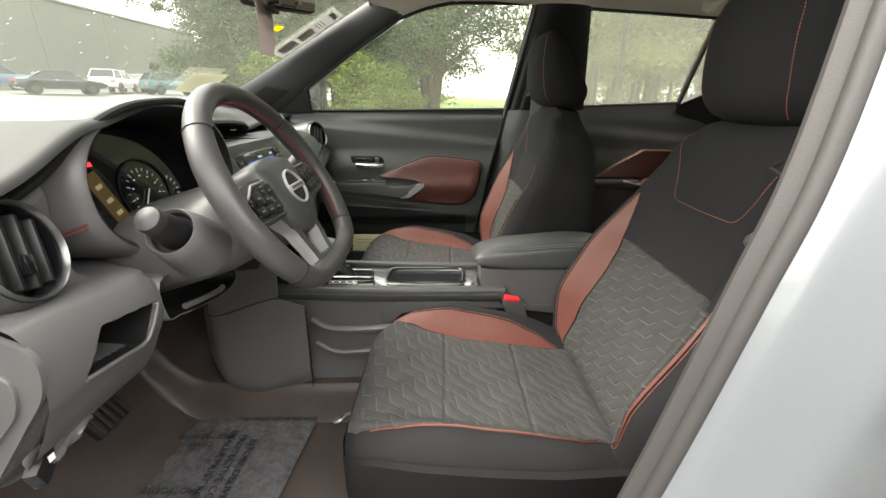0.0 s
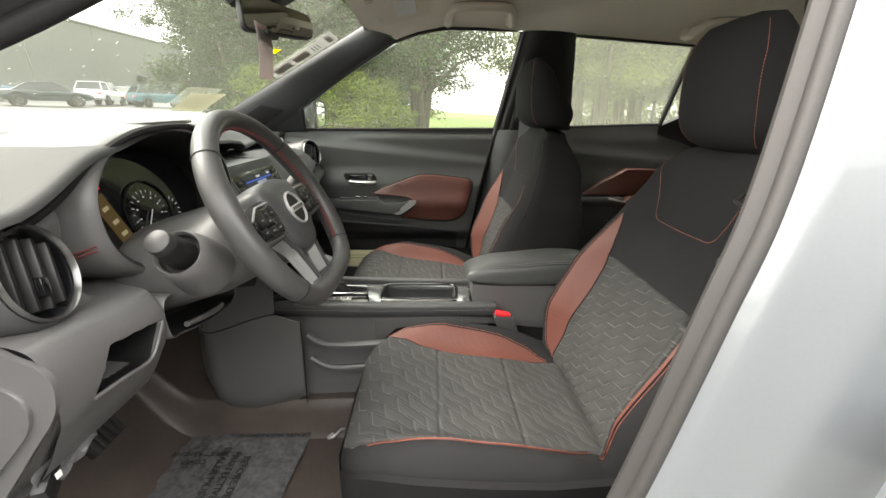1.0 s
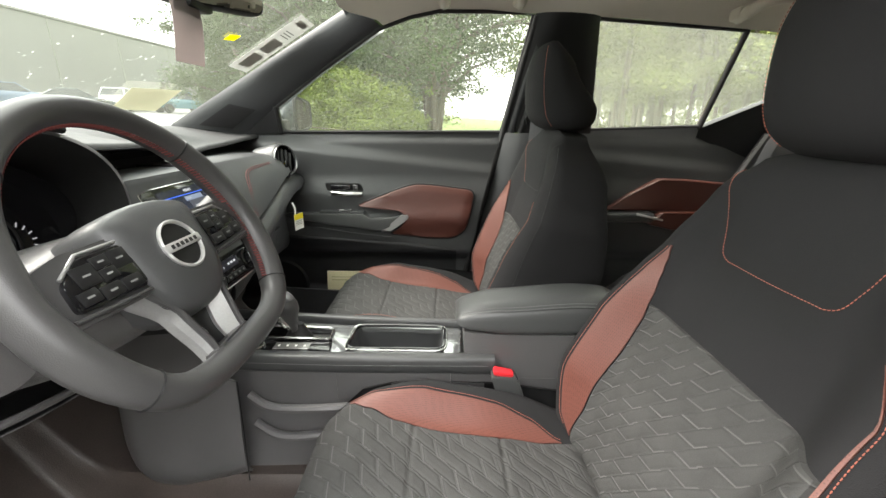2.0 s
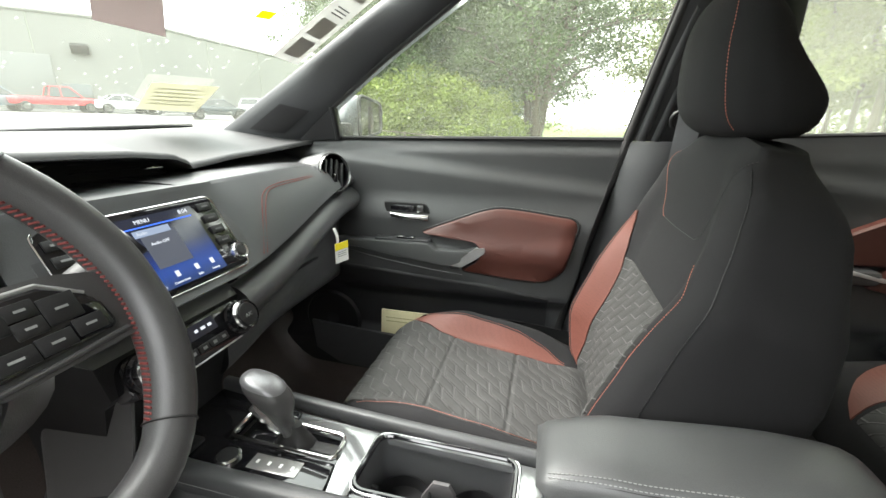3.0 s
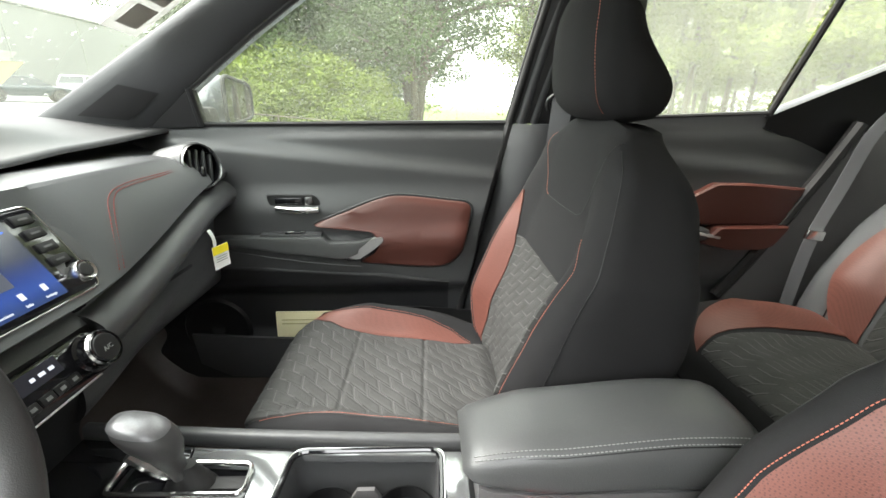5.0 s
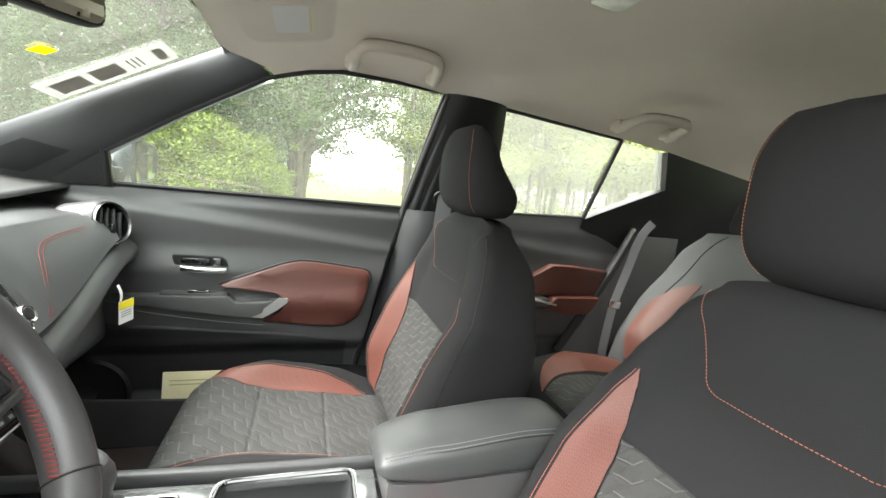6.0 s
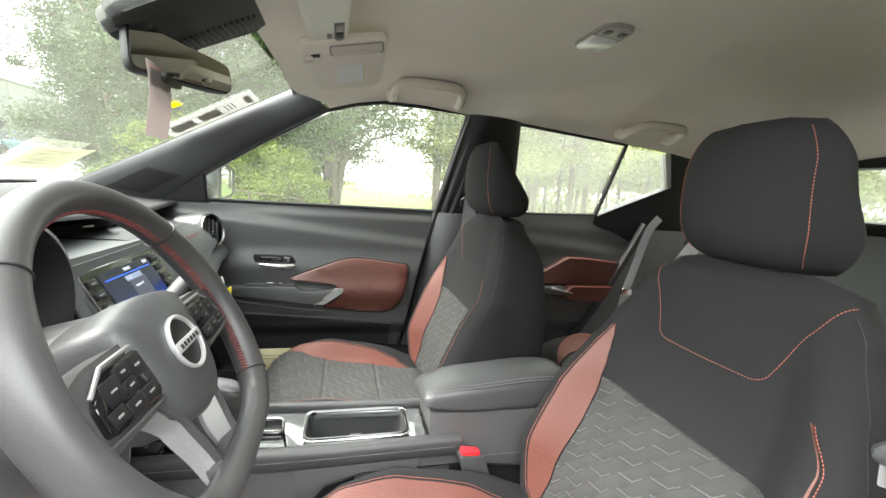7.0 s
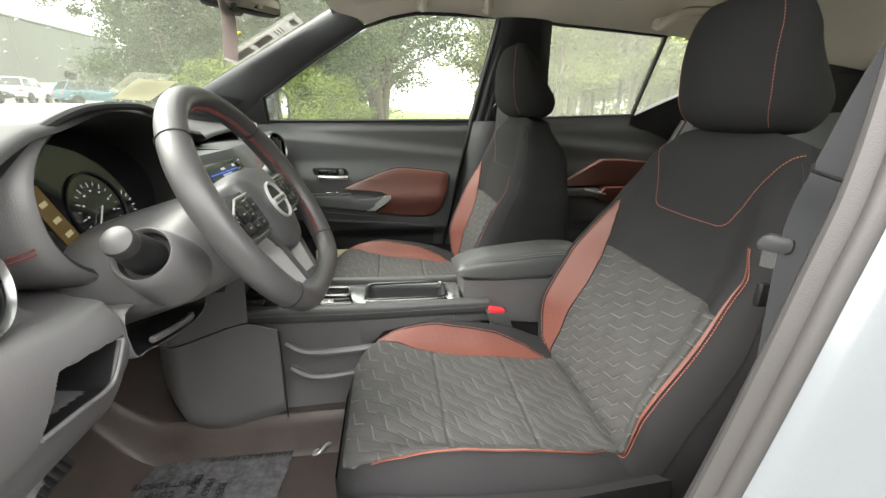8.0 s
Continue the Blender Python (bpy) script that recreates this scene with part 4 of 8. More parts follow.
def build_rear_door(sign):
    door = thing("rear_door", "closed dark grey rear door with rust insert" if sign > 0 else "closed pale grey rear door seen from the jamb", "car door", group="rear doors")

    def f(u, v):
        z = 0.34 + 0.745 * v
        x = 0.50 + 0.90 * u
        zz = belt(x) if v == 1 else min(z, belt(x) - 0.001)
        return (x, sign * (0.735 - 0.7 * door_inner(x - 0.86, zz)), zz)
    part("trim_panel", sheet(f, 50, 60), DASH, door, "grained dark grey door trim", smooth=60)
    # the insert: a flat upper field and a lower field that swells into a ledge
    for nm, ring, deep in (("rust_insert", [(0.62, 0.806), (0.70, 0.862), (0.805, 0.920), (0.90, 0.918), (1.055, 0.905), (1.020, 0.806)], 0.0), ("rust_ledge", [(0.82, 0.8065), (1.020, 0.8065), (0.985, 0.752), (0.95, 0.742), (0.86, 0.742), (0.775, 0.762), (0.80, 0.785)], 0.026)):
        ring = rounded(ring, 0.008)
        bm = bmesh.new()
        cy, cz = sum(p[0] for p in ring) / len(ring), sum(p[1] for p in ring) / len(ring)
        rows = [[bm.verts.new((cy + (x - cy) * k, sign * y, cz + (z - cz) * k)) for x, z in ring] for y, k in ((0.70, 1.0), (0.682 - deep, 1.0), (0.676 - deep, 0.93))]
        quads(bm, rows, close_u=True)
        bm.faces.new(rows[-1])
        part(nm, bm, RUST_DOOR, door, "rust soft-touch insert", smooth=30)

    def arch(u, v):
        z = 0.56 + 0.49 * v
        x0 = interp(z, [(0.56, 0.885), (0.59, 0.90), (0.72, 0.985), (0.86, 1.065), (0.96, 1.12), (1.07, 1.175)])
        return (x0 + (1.36 - x0) * u, sign * (0.682 - 0.010 * u), z)
    part("arch_trim", sheet(arch, 10, 16, 0.003), MID, door, "grey trim behind the door opening", smooth=60)
    part("edge_seal", tube(smooth_path([(0.88, sign * 0.688, 0.59), (0.965, sign * 0.688, 0.72), (1.045, sign * 0.688, 0.86), (1.10, sign * 0.688, 0.96), (1.155, sign * 0.688, 1.07)], 8), 0.017, seg=8), RUBBER, door, "black rubber edge seal")
    part("armrest", rbox((0.28, 0.06, 0.035), 0.012, (0.66, sign * 0.68, 0.785)), SOFT, door, "padded grey armrest")
    part("pull_trim", rbox((0.10, 0.012, 0.010), 0.004, (0.78, sign * 0.655, 0.788), pose(0, 0, 0, 0, 12, 0)), SILVER, door, "satin silver pull tip")
    part("outer_skin", sheet(lambda u, v: (0.33 + 1.15 * u, sign * (0.80 + 0.03 * math.sin(math.pi * v)), 0.30 + 0.78 * v), 8, 8, 0.004), PAINT, door, "pale grey painted outside")


build_front_door()
build_rear_door(1)
build_rear_door(-1)


# ---- the open side: body jamb, seal and belt ----
def build_jamb():
    jamb = thing("door_jamb", "pale grey painted door jamb of the open driver side", "door jamb", kind="structure")
    line = [(0.325, -0.64, 1.40), (0.285, -0.675, 1.25), (0.243, -0.712, 1.08), (0.215, -0.722, 0.98), (0.17, -0.728, 0.80), (0.11, -0.732, 0.60), (0.03, -0.735, 0.42)]
    P = smooth_path(line, 8)
    # rubber seal beads along the opening
    part("seal_bead", tube([p + Vector((0.000, -0.016, 0)) for p in P], 0.0075, seg=10), SEAL, jamb, "grey-brown rubber door seal")
    part("seal_lip", tube([p + Vector((-0.004, -0.004, 0)) for p in P], 0.006, seg=8, squash=1.6), SEAL, jamb)
    prof = [(-0.002, -0.018), (0.008, -0.034), (0.060, -0.062), (0.115, -0.074), (0.150, -0.094), (0.165, -0.104), (0.30, -0.110), (0.34, -0.112)]

    def f(u, v):
        k = u * (len(prof) - 1)
        i = min(int(k), len(prof) - 2)
        a, b = prof[i], prof[i + 1]
        t = k - i
        d = (a[0] + (b[0] - a[0]) * t, a[1] + (b[1] - a[1]) * t)
        q = v * (len(P) - 1)
        j = min(int(q), len(P) - 2)
        p = P[j].lerp(P[j + 1], q - j)
        return p + Vector((d[0], d[1], 0))
    part("jamb_panel", sheet(f, 42, 40), PAINT, jamb, "pale grey painted steel", smooth=50)
    part("striker_plate", rbox((0.05, 0.012, 0.085), 0.006, (0.30, -0.825, 0.93), pose(0, 0, 0, 0, 12, 8)), PAINT, jamb, "painted striker plate")
    for dz in (-0.025, 0.025):
        part("bolt", lathe([(0.010, 0), (0.010, 0.006), (0.006, 0.009), (0.0, 0.009)], Matrix.Translation((0.30, -0.832, 0.93 + dz)) @ pose(0, 0, 0, 90, 0, 0), 12), SILVER, jamb)
    part("panel_gap", rbox((0.10, 0.004, 0.003), 0, (0.33, -0.838, 0.84)), RUBBER, jamb, smooth=0)
    part("caution_mark", rbox((0.022, 0.002, 0.006), 0.0008, (0.335, -0.842, 1.06)), YELLOW, jamb)
    # inner pillar trim facing the opening
    Q = [p + Vector((0.004, 0.0, 0)) for p in P]

    def g(u, v):
        q = v * (len(Q) - 1)
        j = min(int(q), len(Q) - 2)
        p = Q[j].lerp(Q[j + 1], q - j)
        return p + Vector((0.064 * u, 0.060 * math.sin(u * 1.4), 0.0))
    part("trim_edge", sheet(g, 6, 40, 0.004), PILLAR, jamb, "grey grained pillar trim", smooth=60)
    part("trim_split", tube([(0.248, -0.70, 1.055), (0.262, -0.66, 1.058), (0.285, -0.64, 1.06)], 0.0018, seg=6), DARK, jamb)
    part("sill_trim", rbox((1.3, 0.10, 0.05), 0.015, (-0.40, -0.72, 0.385)), MID, jamb, "grey plastic sill trim")
    part("sill_body", rbox((1.9, 0.09, 0.16), 0.02, (-0.30, -0.79, 0.31)), PAINT, jamb, "pale grey painted sill")
    part("cowl_side", rbox((0.05, 0.06, 0.72), 0.02, (-0.86, -0.735, 0.70)), MID, jamb, "grey plastic kick panel")
    part("front_pillar", rbox((0.30, 0.05, 0.80), 0.02, (-1.02, -0.78, 0.68)), PAINT, jamb)


def belt_strap(points, width, normal, mat=BELT):
    """A flat webbing strap along points."""
    P = smooth_path(points, 6)
    bm = bmesh.new()
    rows = []
    n = Vector(normal).normalized()
    for i, p in enumerate(P):
        t = (P[min(i + 1, len(P) - 1)] - P[max(i - 1, 0)]).normalized()
        w = t.cross(n).normalized() * width / 2
        rows.append([bm.verts.new(p - w), bm.verts.new(p + w), bm.verts.new(p + w + n * 0.0015), bm.verts.new(p - w + n * 0.0015)])
    quads(bm, rows, close_u=True)
    bm.faces.new(rows[0]), bm.faces.new(rows[-1])
    return bm


def build_seat_belts():
    b = thing("seat_belt", "charcoal driver seat belt hanging beside the pillar", "seat belt", group="seat belts")
    part("webbing", belt_strap([(0.415, -0.617, 1.235), (0.378, -0.606, 1.147), (0.356, -0.600, 1.05), (0.356, -0.588, 0.965), (0.358, -0.606, 0.75), (0.335, -0.655, 0.45)], 0.032, (-0.6, -0.8, 0)), BELT, b)
    part("anchor", rbox((0.055, 0.02, 0.05), 0.008, (0.42, -0.628, 1.245)), DARK, b, "black belt guide")
    tm = facing((0.346, -0.572, 0.962), (0.55, -0.83, 0), (0, 0, 1)) @ Matrix.Scale(0.55, 4)
    part("tongue", prism(rounded([(-0.026, -0.010), (0.026, -0.010), (0.030, 0.022), (-0.014, 0.026), (-0.030, 0.010)], 0.008), tm, 0.014, 0.004), PILLAR, b, "grey belt tongue grip")
    part("tongue_blade", prism(rounded([(-0.016, -0.045), (0.008, -0.045), (0.012, -0.008), (-0.018, -0.008)], 0.004), tm @ pose(0, 0, 0.005), 0.003), CHROME, b, "chrome blade")
    part("belt_stop", rbox((0.016, 0.010, 0.030), 0.004, (0.344, -0.575, 0.905)), DARK, b, "black belt stop")
    b = thing("seat_belt", "charcoal passenger seat belt on the centre pillar", "seat belt", group="seat belts")
    part("webbing", belt_strap([(0.345, 0.590, 1.128), (0.342, 0.600, 1.04), (0.335, 0.630, 0.80), (0.31, 0.650, 0.50)], 0.047, (-0.6, -0.8, 0)), BELT, b)
    part("anchor", rbox((0.045, 0.02, 0.045), 0.008, (0.350, 0.590, 1.140)), DARK, b, "black belt guide")
    part("anchor_loop", tube(smooth_path([(0.310, 0.578, 1.104), (0.306, 0.570, 1.124), (0.330, 0.566, 1.138), (0.368, 0.572, 1.130)], 5), 0.0045, seg=8), DARK, b)
    b = thing("seat_belt", "grey rear seat belt with chrome tongue", "seat belt", group="seat belts")
    part("webbing", belt_strap([(1.165, 0.620, 1.105), (1.120, 0.62, 1.045), (1.085, 0.62, 0.92), (1.052, 0.62, 0.80), (1.040, 0.62, 0.70), (1.034, 0.62, 0.58)], 0.030, (-0.35, -0.93, 0.1)), material("pale grey belt webbing", (0.14, 0.143, 0.15), 0.6, grain=0.5, scale=1500), b)
    part("tongue", rbox((0.05, 0.012, 0.026), 0.004, (1.045, 0.610, 0.797), pose(0, 0, 0, 0, 8, 0)), CHROME, b, "chrome belt tongue")
    for y, x in ((-0.062, 0.175), ):
        k = thing("belt_buckle", "black seat belt buckle with red button", "buckle")
        part("body", loft([[(x + a * 0.026 * s - 0.35 * (z - 0.632), y + b_ * 0.014 * s, z) for a, b_ in ((-1, -1), (1, -1), (1, 1), (-1, 1))] for z, s in ((0.50, 0.7), (0.52, 0.9), (0.60, 1.0), (0.624, 1.0), (0.630, 0.9))]), SOFT, k)
        part("button", rbox((0.040, 0.020, 0.012), 0.004, (x, y, 0.634), pose(0, 0, 0, 0, 10, 0)), RED_BUTTON, k, "red release button")


build_jamb()
build_seat_belts()


# ---- rear bench ----
def build_rear_bench():
    bench = thing("rear_bench", "dark cloth rear bench seat with rust bolsters", "rear seat")
    C, B = Cushion((0.625, 0, 0.518), 0), Back((1.08, 0, 0.50), 0)
    for S in (C, B):
        S.tilt = radians(24)
    C.width = lambda s: interp(s, [(0, 0.60), (0.15, 0.64), (1, 0.66)])
    B.up = Vector((math.sin(radians(24)), 0, math.cos(radians(24))))
    B.fwd = Vector((-math.cos(radians(24)), 0, math.sin(radians(24))))
    B.length = 0.645
    B.width = lambda s: interp(s, [(0, 0.64), (0.5, 0.64), (0.85, 0.60), (1, 0.54)])
    part("cushion", body_of(C, lambda a, s: C.front(a, s), lambda a, s: C.under(a, s), 40, 30), CLOTH, bench, smooth=60)
    part("backrest", body_of(B, lambda a, s: B.front(a, s), lambda a, s: B.rear(a, s), 40, 30), material("grey bench cloth", (0.085, 0.087, 0.090), 0.7, grain=0.5, scale=900), bench, smooth=60)
    part("cushion_insert", quilt(C, lambda s: 0.28, lambda s: 0.66, 0.05, 0.98, 0.002, 0.0275, 0.05, 80, 80), QUILT, bench, recalc=False)
    part("backrest_insert", quilt(B, lambda s: 0.28, lambda s: 0.66, 0.05, 0.62, 0.002, 0.0275, 0.05, 80, 60), QUILT, bench, recalc=False)
    part("cushion_side_panel", panel(C, lambda s: 0.67 + 0.02 * s, lambda s: 0.67 + 0.02 * s + 0.20 * math.sin(math.pi * min(1, max(0, (s - 0.05) / 0.88))) ** 0.6, 0.05, 0.93, 0.003), RUST, bench, "rust leatherette bolster panel")
    part("backrest_side_panel", panel(B, lambda s: 0.67 + 0.02 * s, lambda s: 0.67 + 0.18 * math.sin(math.pi * min(1, max(0, (s - 0.04) / 0.66))) ** 0.6, 0.06, 0.68, 0.003), RUST, bench, "rust leatherette bolster panel")
    for y in (-0.36, 0.36):
        h = part("headrest", rbox((0.07, 0.26, 0.14), 0.032, (1.40, y, 1.16), pose(0, 0, 0, 0, 18, 0), seg=4), CLOTH, bench, "charcoal cloth headrest")
    part("seam", tube(line_on(B, [(0.80, 0.1), (0.80, 0.5), (0.82, 0.98)], 0.0005), 0.002, seg=6), DARK, bench)
    part("base", rbox((0.46, 1.2, 0.10), 0.02, (0.92, 0, 0.45)), DARK, bench)


build_rear_bench()


# ---- lettering ----
def text_mesh(words, size, m, mat, parent, name="lettering", depth=0.0003):
    cu = bpy.data.curves.new(name, "FONT")
    cu.body, cu.size, cu.extrude = words, size, depth
    cu.align_x, cu.align_y, cu.resolution_u = "CENTER", "CENTER", 2
    tmp = bpy.data.objects.new(name, cu)
    scene.collection.objects.link(tmp)
    me = bpy.data.meshes.new_from_object(tmp.evaluated_get(bpy.context.evaluated_depsgraph_get()))
    bpy.data.objects.remove(tmp)
    bpy.data.curves.remove(cu)
    me.transform(m)
    me.materials.clear()
    me.materials.append(mat)
    ob = new(name, me)
    ob.parent = parent
    return ob


# ---- dashboard ----
def lip(y):
    x = interp(y, [(-0.74, -0.47), (-0.60, -0.43), (-0.32, -0.445), (-0.13, -0.49), (0.0, -0.53), (0.21, -0.548), (0.26, -0.585), (0.45, -0.60), (0.74, -0.61)])
    z = interp(y, [(-0.74, 1.00), (-0.60, 1.032), (-0.46, 1.084), (-0.32, 1.110), (-0.2, 1.090), (-0.12, 1.074), (0.0, 1.068), (0.10, 1.064), (0.18, 1.056), (0.215, 1.044), (0.25, 1.032), (0.40, 1.042), (0.74, 1.058)])
    return x, z


def pad_edges(y):
    xt = interp(y, [(-0.20, -0.47), (0.15, -0.478), (0.3, -0.488), (0.5, -0.505), (0.66, -0.53)])
    zt = interp(y, [(-0.20, 1.012), (0.15, 1.014), (0.3, 1.013), (0.5, 1.009), (0.66, 1.000)])
    xb = interp(y, [(-0.20, -0.40), (0.12, -0.402), (0.66, -0.478)])
    zb = interp(y, [(-0.20, 0.860), (0.12, 0.864), (0.66, 0.940)])
    return xt, zt, xb, zb


def build_dashboard():
    dash = thing("dashboard", "black and grey dashboard with red-stitched pad and round vents", "dashboard")

    def top(u, v):
        y = -0.715 + 1.44 * u
        x1, z1 = lip(y)
        back_z = 1.086
        t = v
        if t < 0.86:
            k = t / 0.86
            x = -0.98 + (x1 - 0.012 + 0.98) * k
            z = back_z + (z1 - back_z) * step(0.15, 0.98, k) - 0.02 * step(0.12, 0.0, k)
        elif t < 0.94:
            k = (t - 0.86) / 0.08
            x = x1 - 0.012 + 0.012 * math.sin(k * math.pi / 2)
            z = z1 - 0.012 * (1 - math.cos(k * math.pi / 2))
        else:
            k = (t - 0.94) / 0.06
            x = x1 - 0.10 * k
            z = z1 - 0.012 - 0.006 * k
        return (x, y, z)
    part("top_pad", sheet(top, 110, 60), DASH_TOP, dash, "grained soft dashboard top", smooth=60)

    # passenger side: recess, pad, roll and glove box
    rolls = {}

    def low(u, v):
        y = 0.118 + 0.602 * u
        x1, z1 = lip(y)
        xt, zt, xb, zb = pad_edges(y)
        seq = [(x1 - 0.13, z1 - 0.010), (-0.66, zt + 0.010), (-0.63, zt + 0.004), (-0.60, zt + 0.002), (xt - 0.02, zt), (xt, zt - 0.006), (xt + 0.010, zt - 0.022),
               ((xt + xb) / 2 + 0.012, (zt + zb) / 2), (xb + 0.006, zb + 0.014), (xb, zb), (xb - 0.012, zb - 0.008), (xb + 0.004, zb - 0.014), (xb + 0.022, zb - 0.030),
               (xb + 0.024, zb - 0.052), (xb + 0.006, zb - 0.072), (xb - 0.03, zb - 0.085), (xb - 0.045, zb - 0.17), (-0.53, 0.66), (-0.70, 0.60), (-0.95, 0.58)]
        if u not in rolls:
            rolls[u] = smooth_path([(x, y, z) for x, z in seq], 8)
        P = rolls[u]
        return P[min(int(round(v * (len(P) - 1))), len(P) - 1)]
    end = bmesh.new()
    low(0.0, 0.0)
    end.faces.new([end.verts.new(p) for p in rolls[0.0]])
    part("panel_end", end, DARK, dash, "dark end of the passenger panel", smooth=0)
    part("lower_panel", sheet(low, 60, 144), DASH, dash, "grained black passenger panel", smooth=45)
    # the stitched pad lies over it
    def pad(u, v):
        y = -0.13 + 0.73 * u
        xt, zt, xb, zb = pad_edges(y)
        puff = -0.016 + 0.034 * step(0.13, 0.21, y)
        a, m, b = Vector((xt + 0.004, zt - 0.008)), Vector(((xt + xb) / 2 + puff, (zt + zb) / 2 + 0.004)), Vector((xb + 0.005, zb + 0.008))
        p = (1 - v) ** 2 * a + 2 * v * (1 - v) * m + v * v * b
        return (p.x + 0.003, y, p.y)
    part("stitched_pad", sheet(pad, 60, 16, 0.004), DASH_PAD, dash, "grey leatherette pad", smooth=60)

    def on_pad(y, v, off=0.0045):
        p = Vector(pad((y + 0.13) / 0.73, v))
        return p + Vector((off * 0.8, 0, off * 0.6))
    for d in (0.0, 0.011):
        P = smooth_path([on_pad(0.575, 0.30 - 4 * d), on_pad(0.44, 0.27 - 4 * d), on_pad(0.33, 0.24 - 4 * d), on_pad(0.285 - d, 0.30 - 2 * d), on_pad(0.245 - d, 0.55), on_pad(0.20 - d, 0.97)], 12)
        part("stitching", stitches(P, 0.0042, 0.0016, 0.0010), RED_THREAD, dash, "red thread")
    # dark vent slot in the middle
    slot = thing("centre_vents", "black centre air vents under the dash visor", "air vent")
    part("housing", rbox((0.06, 0.36, 0.054), 0.010, (-0.640, 0.045, 1.022)), BLACK, slot)
    for y in (-0.045, 0.135):
        for z in (1.014, 1.028, 1.042):
            part("slat", rbox((0.04, 0.15, 0.003), 0.001, (-0.618, y, z), pose(0, 0, 0, 0, -15, 0)), BLACK, slot)
        part("tab", rbox((0.014, 0.030, 0.005), 0.002, (-0.578, y + 0.03, 1.032)), CHROME, slot, "chrome vent tab")

    # round vents at both ends
    for at, r, yaw, nm in (((-0.474, 0.585, 0.982), 0.046, -20, "passenger"), ((-0.440, -0.594, 0.962), 0.0505, 12, "driver")):
        v = thing("air_vent", "round black %s air vent with satin chrome ring" % nm, "air vent", group="round vents")
        m = Matrix.Translation(at) @ pose(0, 0, 0, 0, 78, yaw)
        part("collar", lathe([(r * 1.22, -0.09), (r * 1.22, -0.005), (r * 1.12, 0.004), (r * 1.02, 0.0)], m, 40), DASH, v, "grained black collar")
        part("ring", lathe([(r * 1.08, 0.0), (r * 1.09, 0.006), (r * 1.05, 0.010), (r * 0.99, 0.006), (r * 0.98, -0.004)], m, 40), RING, v, "satin chrome ring")
        part("bowl", lathe([(r * 0.99, 0.004), (r * 0.90, -0.010), (r * 0.80, -0.035), (0.0, -0.04)], m, 40), GLOSS, v)
        for k in (-0.5, -0.17, 0.17, 0.5):
            w = 2 * r * 0.82 * math.sqrt(1 - k * k)
            part("slat", rbox((0.008, w, 0.020), 0.003, (0, 0, 0), None), DARK, v).matrix_local = m @ pose(0, 0, 0, 0, 0, 74) @ pose(k * r * 1.15, 0, -0.008, 0, 14, 0)
        part("slat_bar", rbox((2 * r * 0.6, 0.004, 0.006), 0.001), DARK, v).matrix_local = m @ pose(0, 0, -0.014, 0, 0, 74)
        part("thumb_tab", rbox((0.012, 0.022, 0.012), 0.003), GLOSS, v).matrix_local = m @ pose(0, 0, 0, 0, 0, 74) @ pose(0, -r * 0.30, 0.003)

    # driver side: face, roll with open cubby, knee panel
    lines = {}

    def knee_line(y):
        x1, z1 = lip(y)
        back = step(-0.52, -0.46, y)
        tail = step(-0.50, -0.20, y)
        away = 0.055 * step(-0.478, -0.445, y)
        r = 0.016 * step(-0.48, -0.655, y)
        low = 0.02 * tail
        seq = [(x1 - 0.09, z1 - 0.012), (x1 - 0.035 - 0.165 * back, z1 - 0.05), (-0.475 - 0.15 * back, 0.955), (-0.468 - 0.15 * back, 0.915 + r), (-0.455 - 0.10 * back, 0.896 + r),
               (-0.428 - away, 0.893 + r - low), (-0.408 - away, 0.883 + r - low), (-0.398 - away, 0.864 + r * 0.7 - low), (-0.397 - away, 0.836 + r * 0.3 - low), (-0.402 - away, 0.812 - low), (-0.412 - away, 0.792 - low), (-0.426 - 0.8 * away, 0.765 - low), (-0.448 - 0.5 * away, 0.735 - low), (-0.49, 0.705), (-0.58, 0.685), (-0.95, 0.66)]
        high = step(-0.475, -0.445, y)
        seq = [(x - 0.02 * high if z < 0.80 else x, max(z, z + (0.792 - z) * high) if z < 0.79 else z) for x, z in seq]
        return smooth_path([(x, y, z) for x, z in seq], 12)

    def left(u, v):
        y = -0.655 + 0.53 * u
        if u not in lines:
            lines[u] = knee_line(y)
        P = lines[u]
        p = P[min(int(round(v * (len(P) - 1))), len(P) - 1)]
        cub = step(-0.002, 0.003, y + 0.606 - 0.71 * (p.z - 0.815)) * step(-0.002, 0.003, -0.483 - 0.70 * (0.846 - p.z) - y)
        cub *= step(-0.002, 0.003, p.z - 0.815 + 0.141 * (y + 0.606)) * step(-0.002, 0.003, 0.860 - 0.154 * (y + 0.574) - p.z) * step(-0.47, -0.43, p.x)
        return (p.x - 0.075 * cub, y, p.z)
    part("knee_panel", sheet(left, 264, 224), MID, dash, "grey moulded driver knee panel", smooth=50)
    # open cubby: the shade inside is painted with a near-black liner
    mouth = rounded([(-0.608, 0.8145), (-0.515, 0.8010), (-0.482, 0.8465), (-0.575, 0.8610)], 0.008)
    bm = bmesh.new()
    rows = [[bm.verts.new((x, -0.545 + (y + 0.545) * k, 0.832 + (z - 0.832) * k)) for y, z in mouth] for x, k in ((-0.4035, 1.0), (-0.430, 0.97), (-0.466, 0.92))]
    quads(bm, rows, close_u=True)
    bm.faces.new(rows[-1])
    part("cubby_shade", bm, DARK, dash, "near-black liner painting the shade inside the cubby", smooth=30)
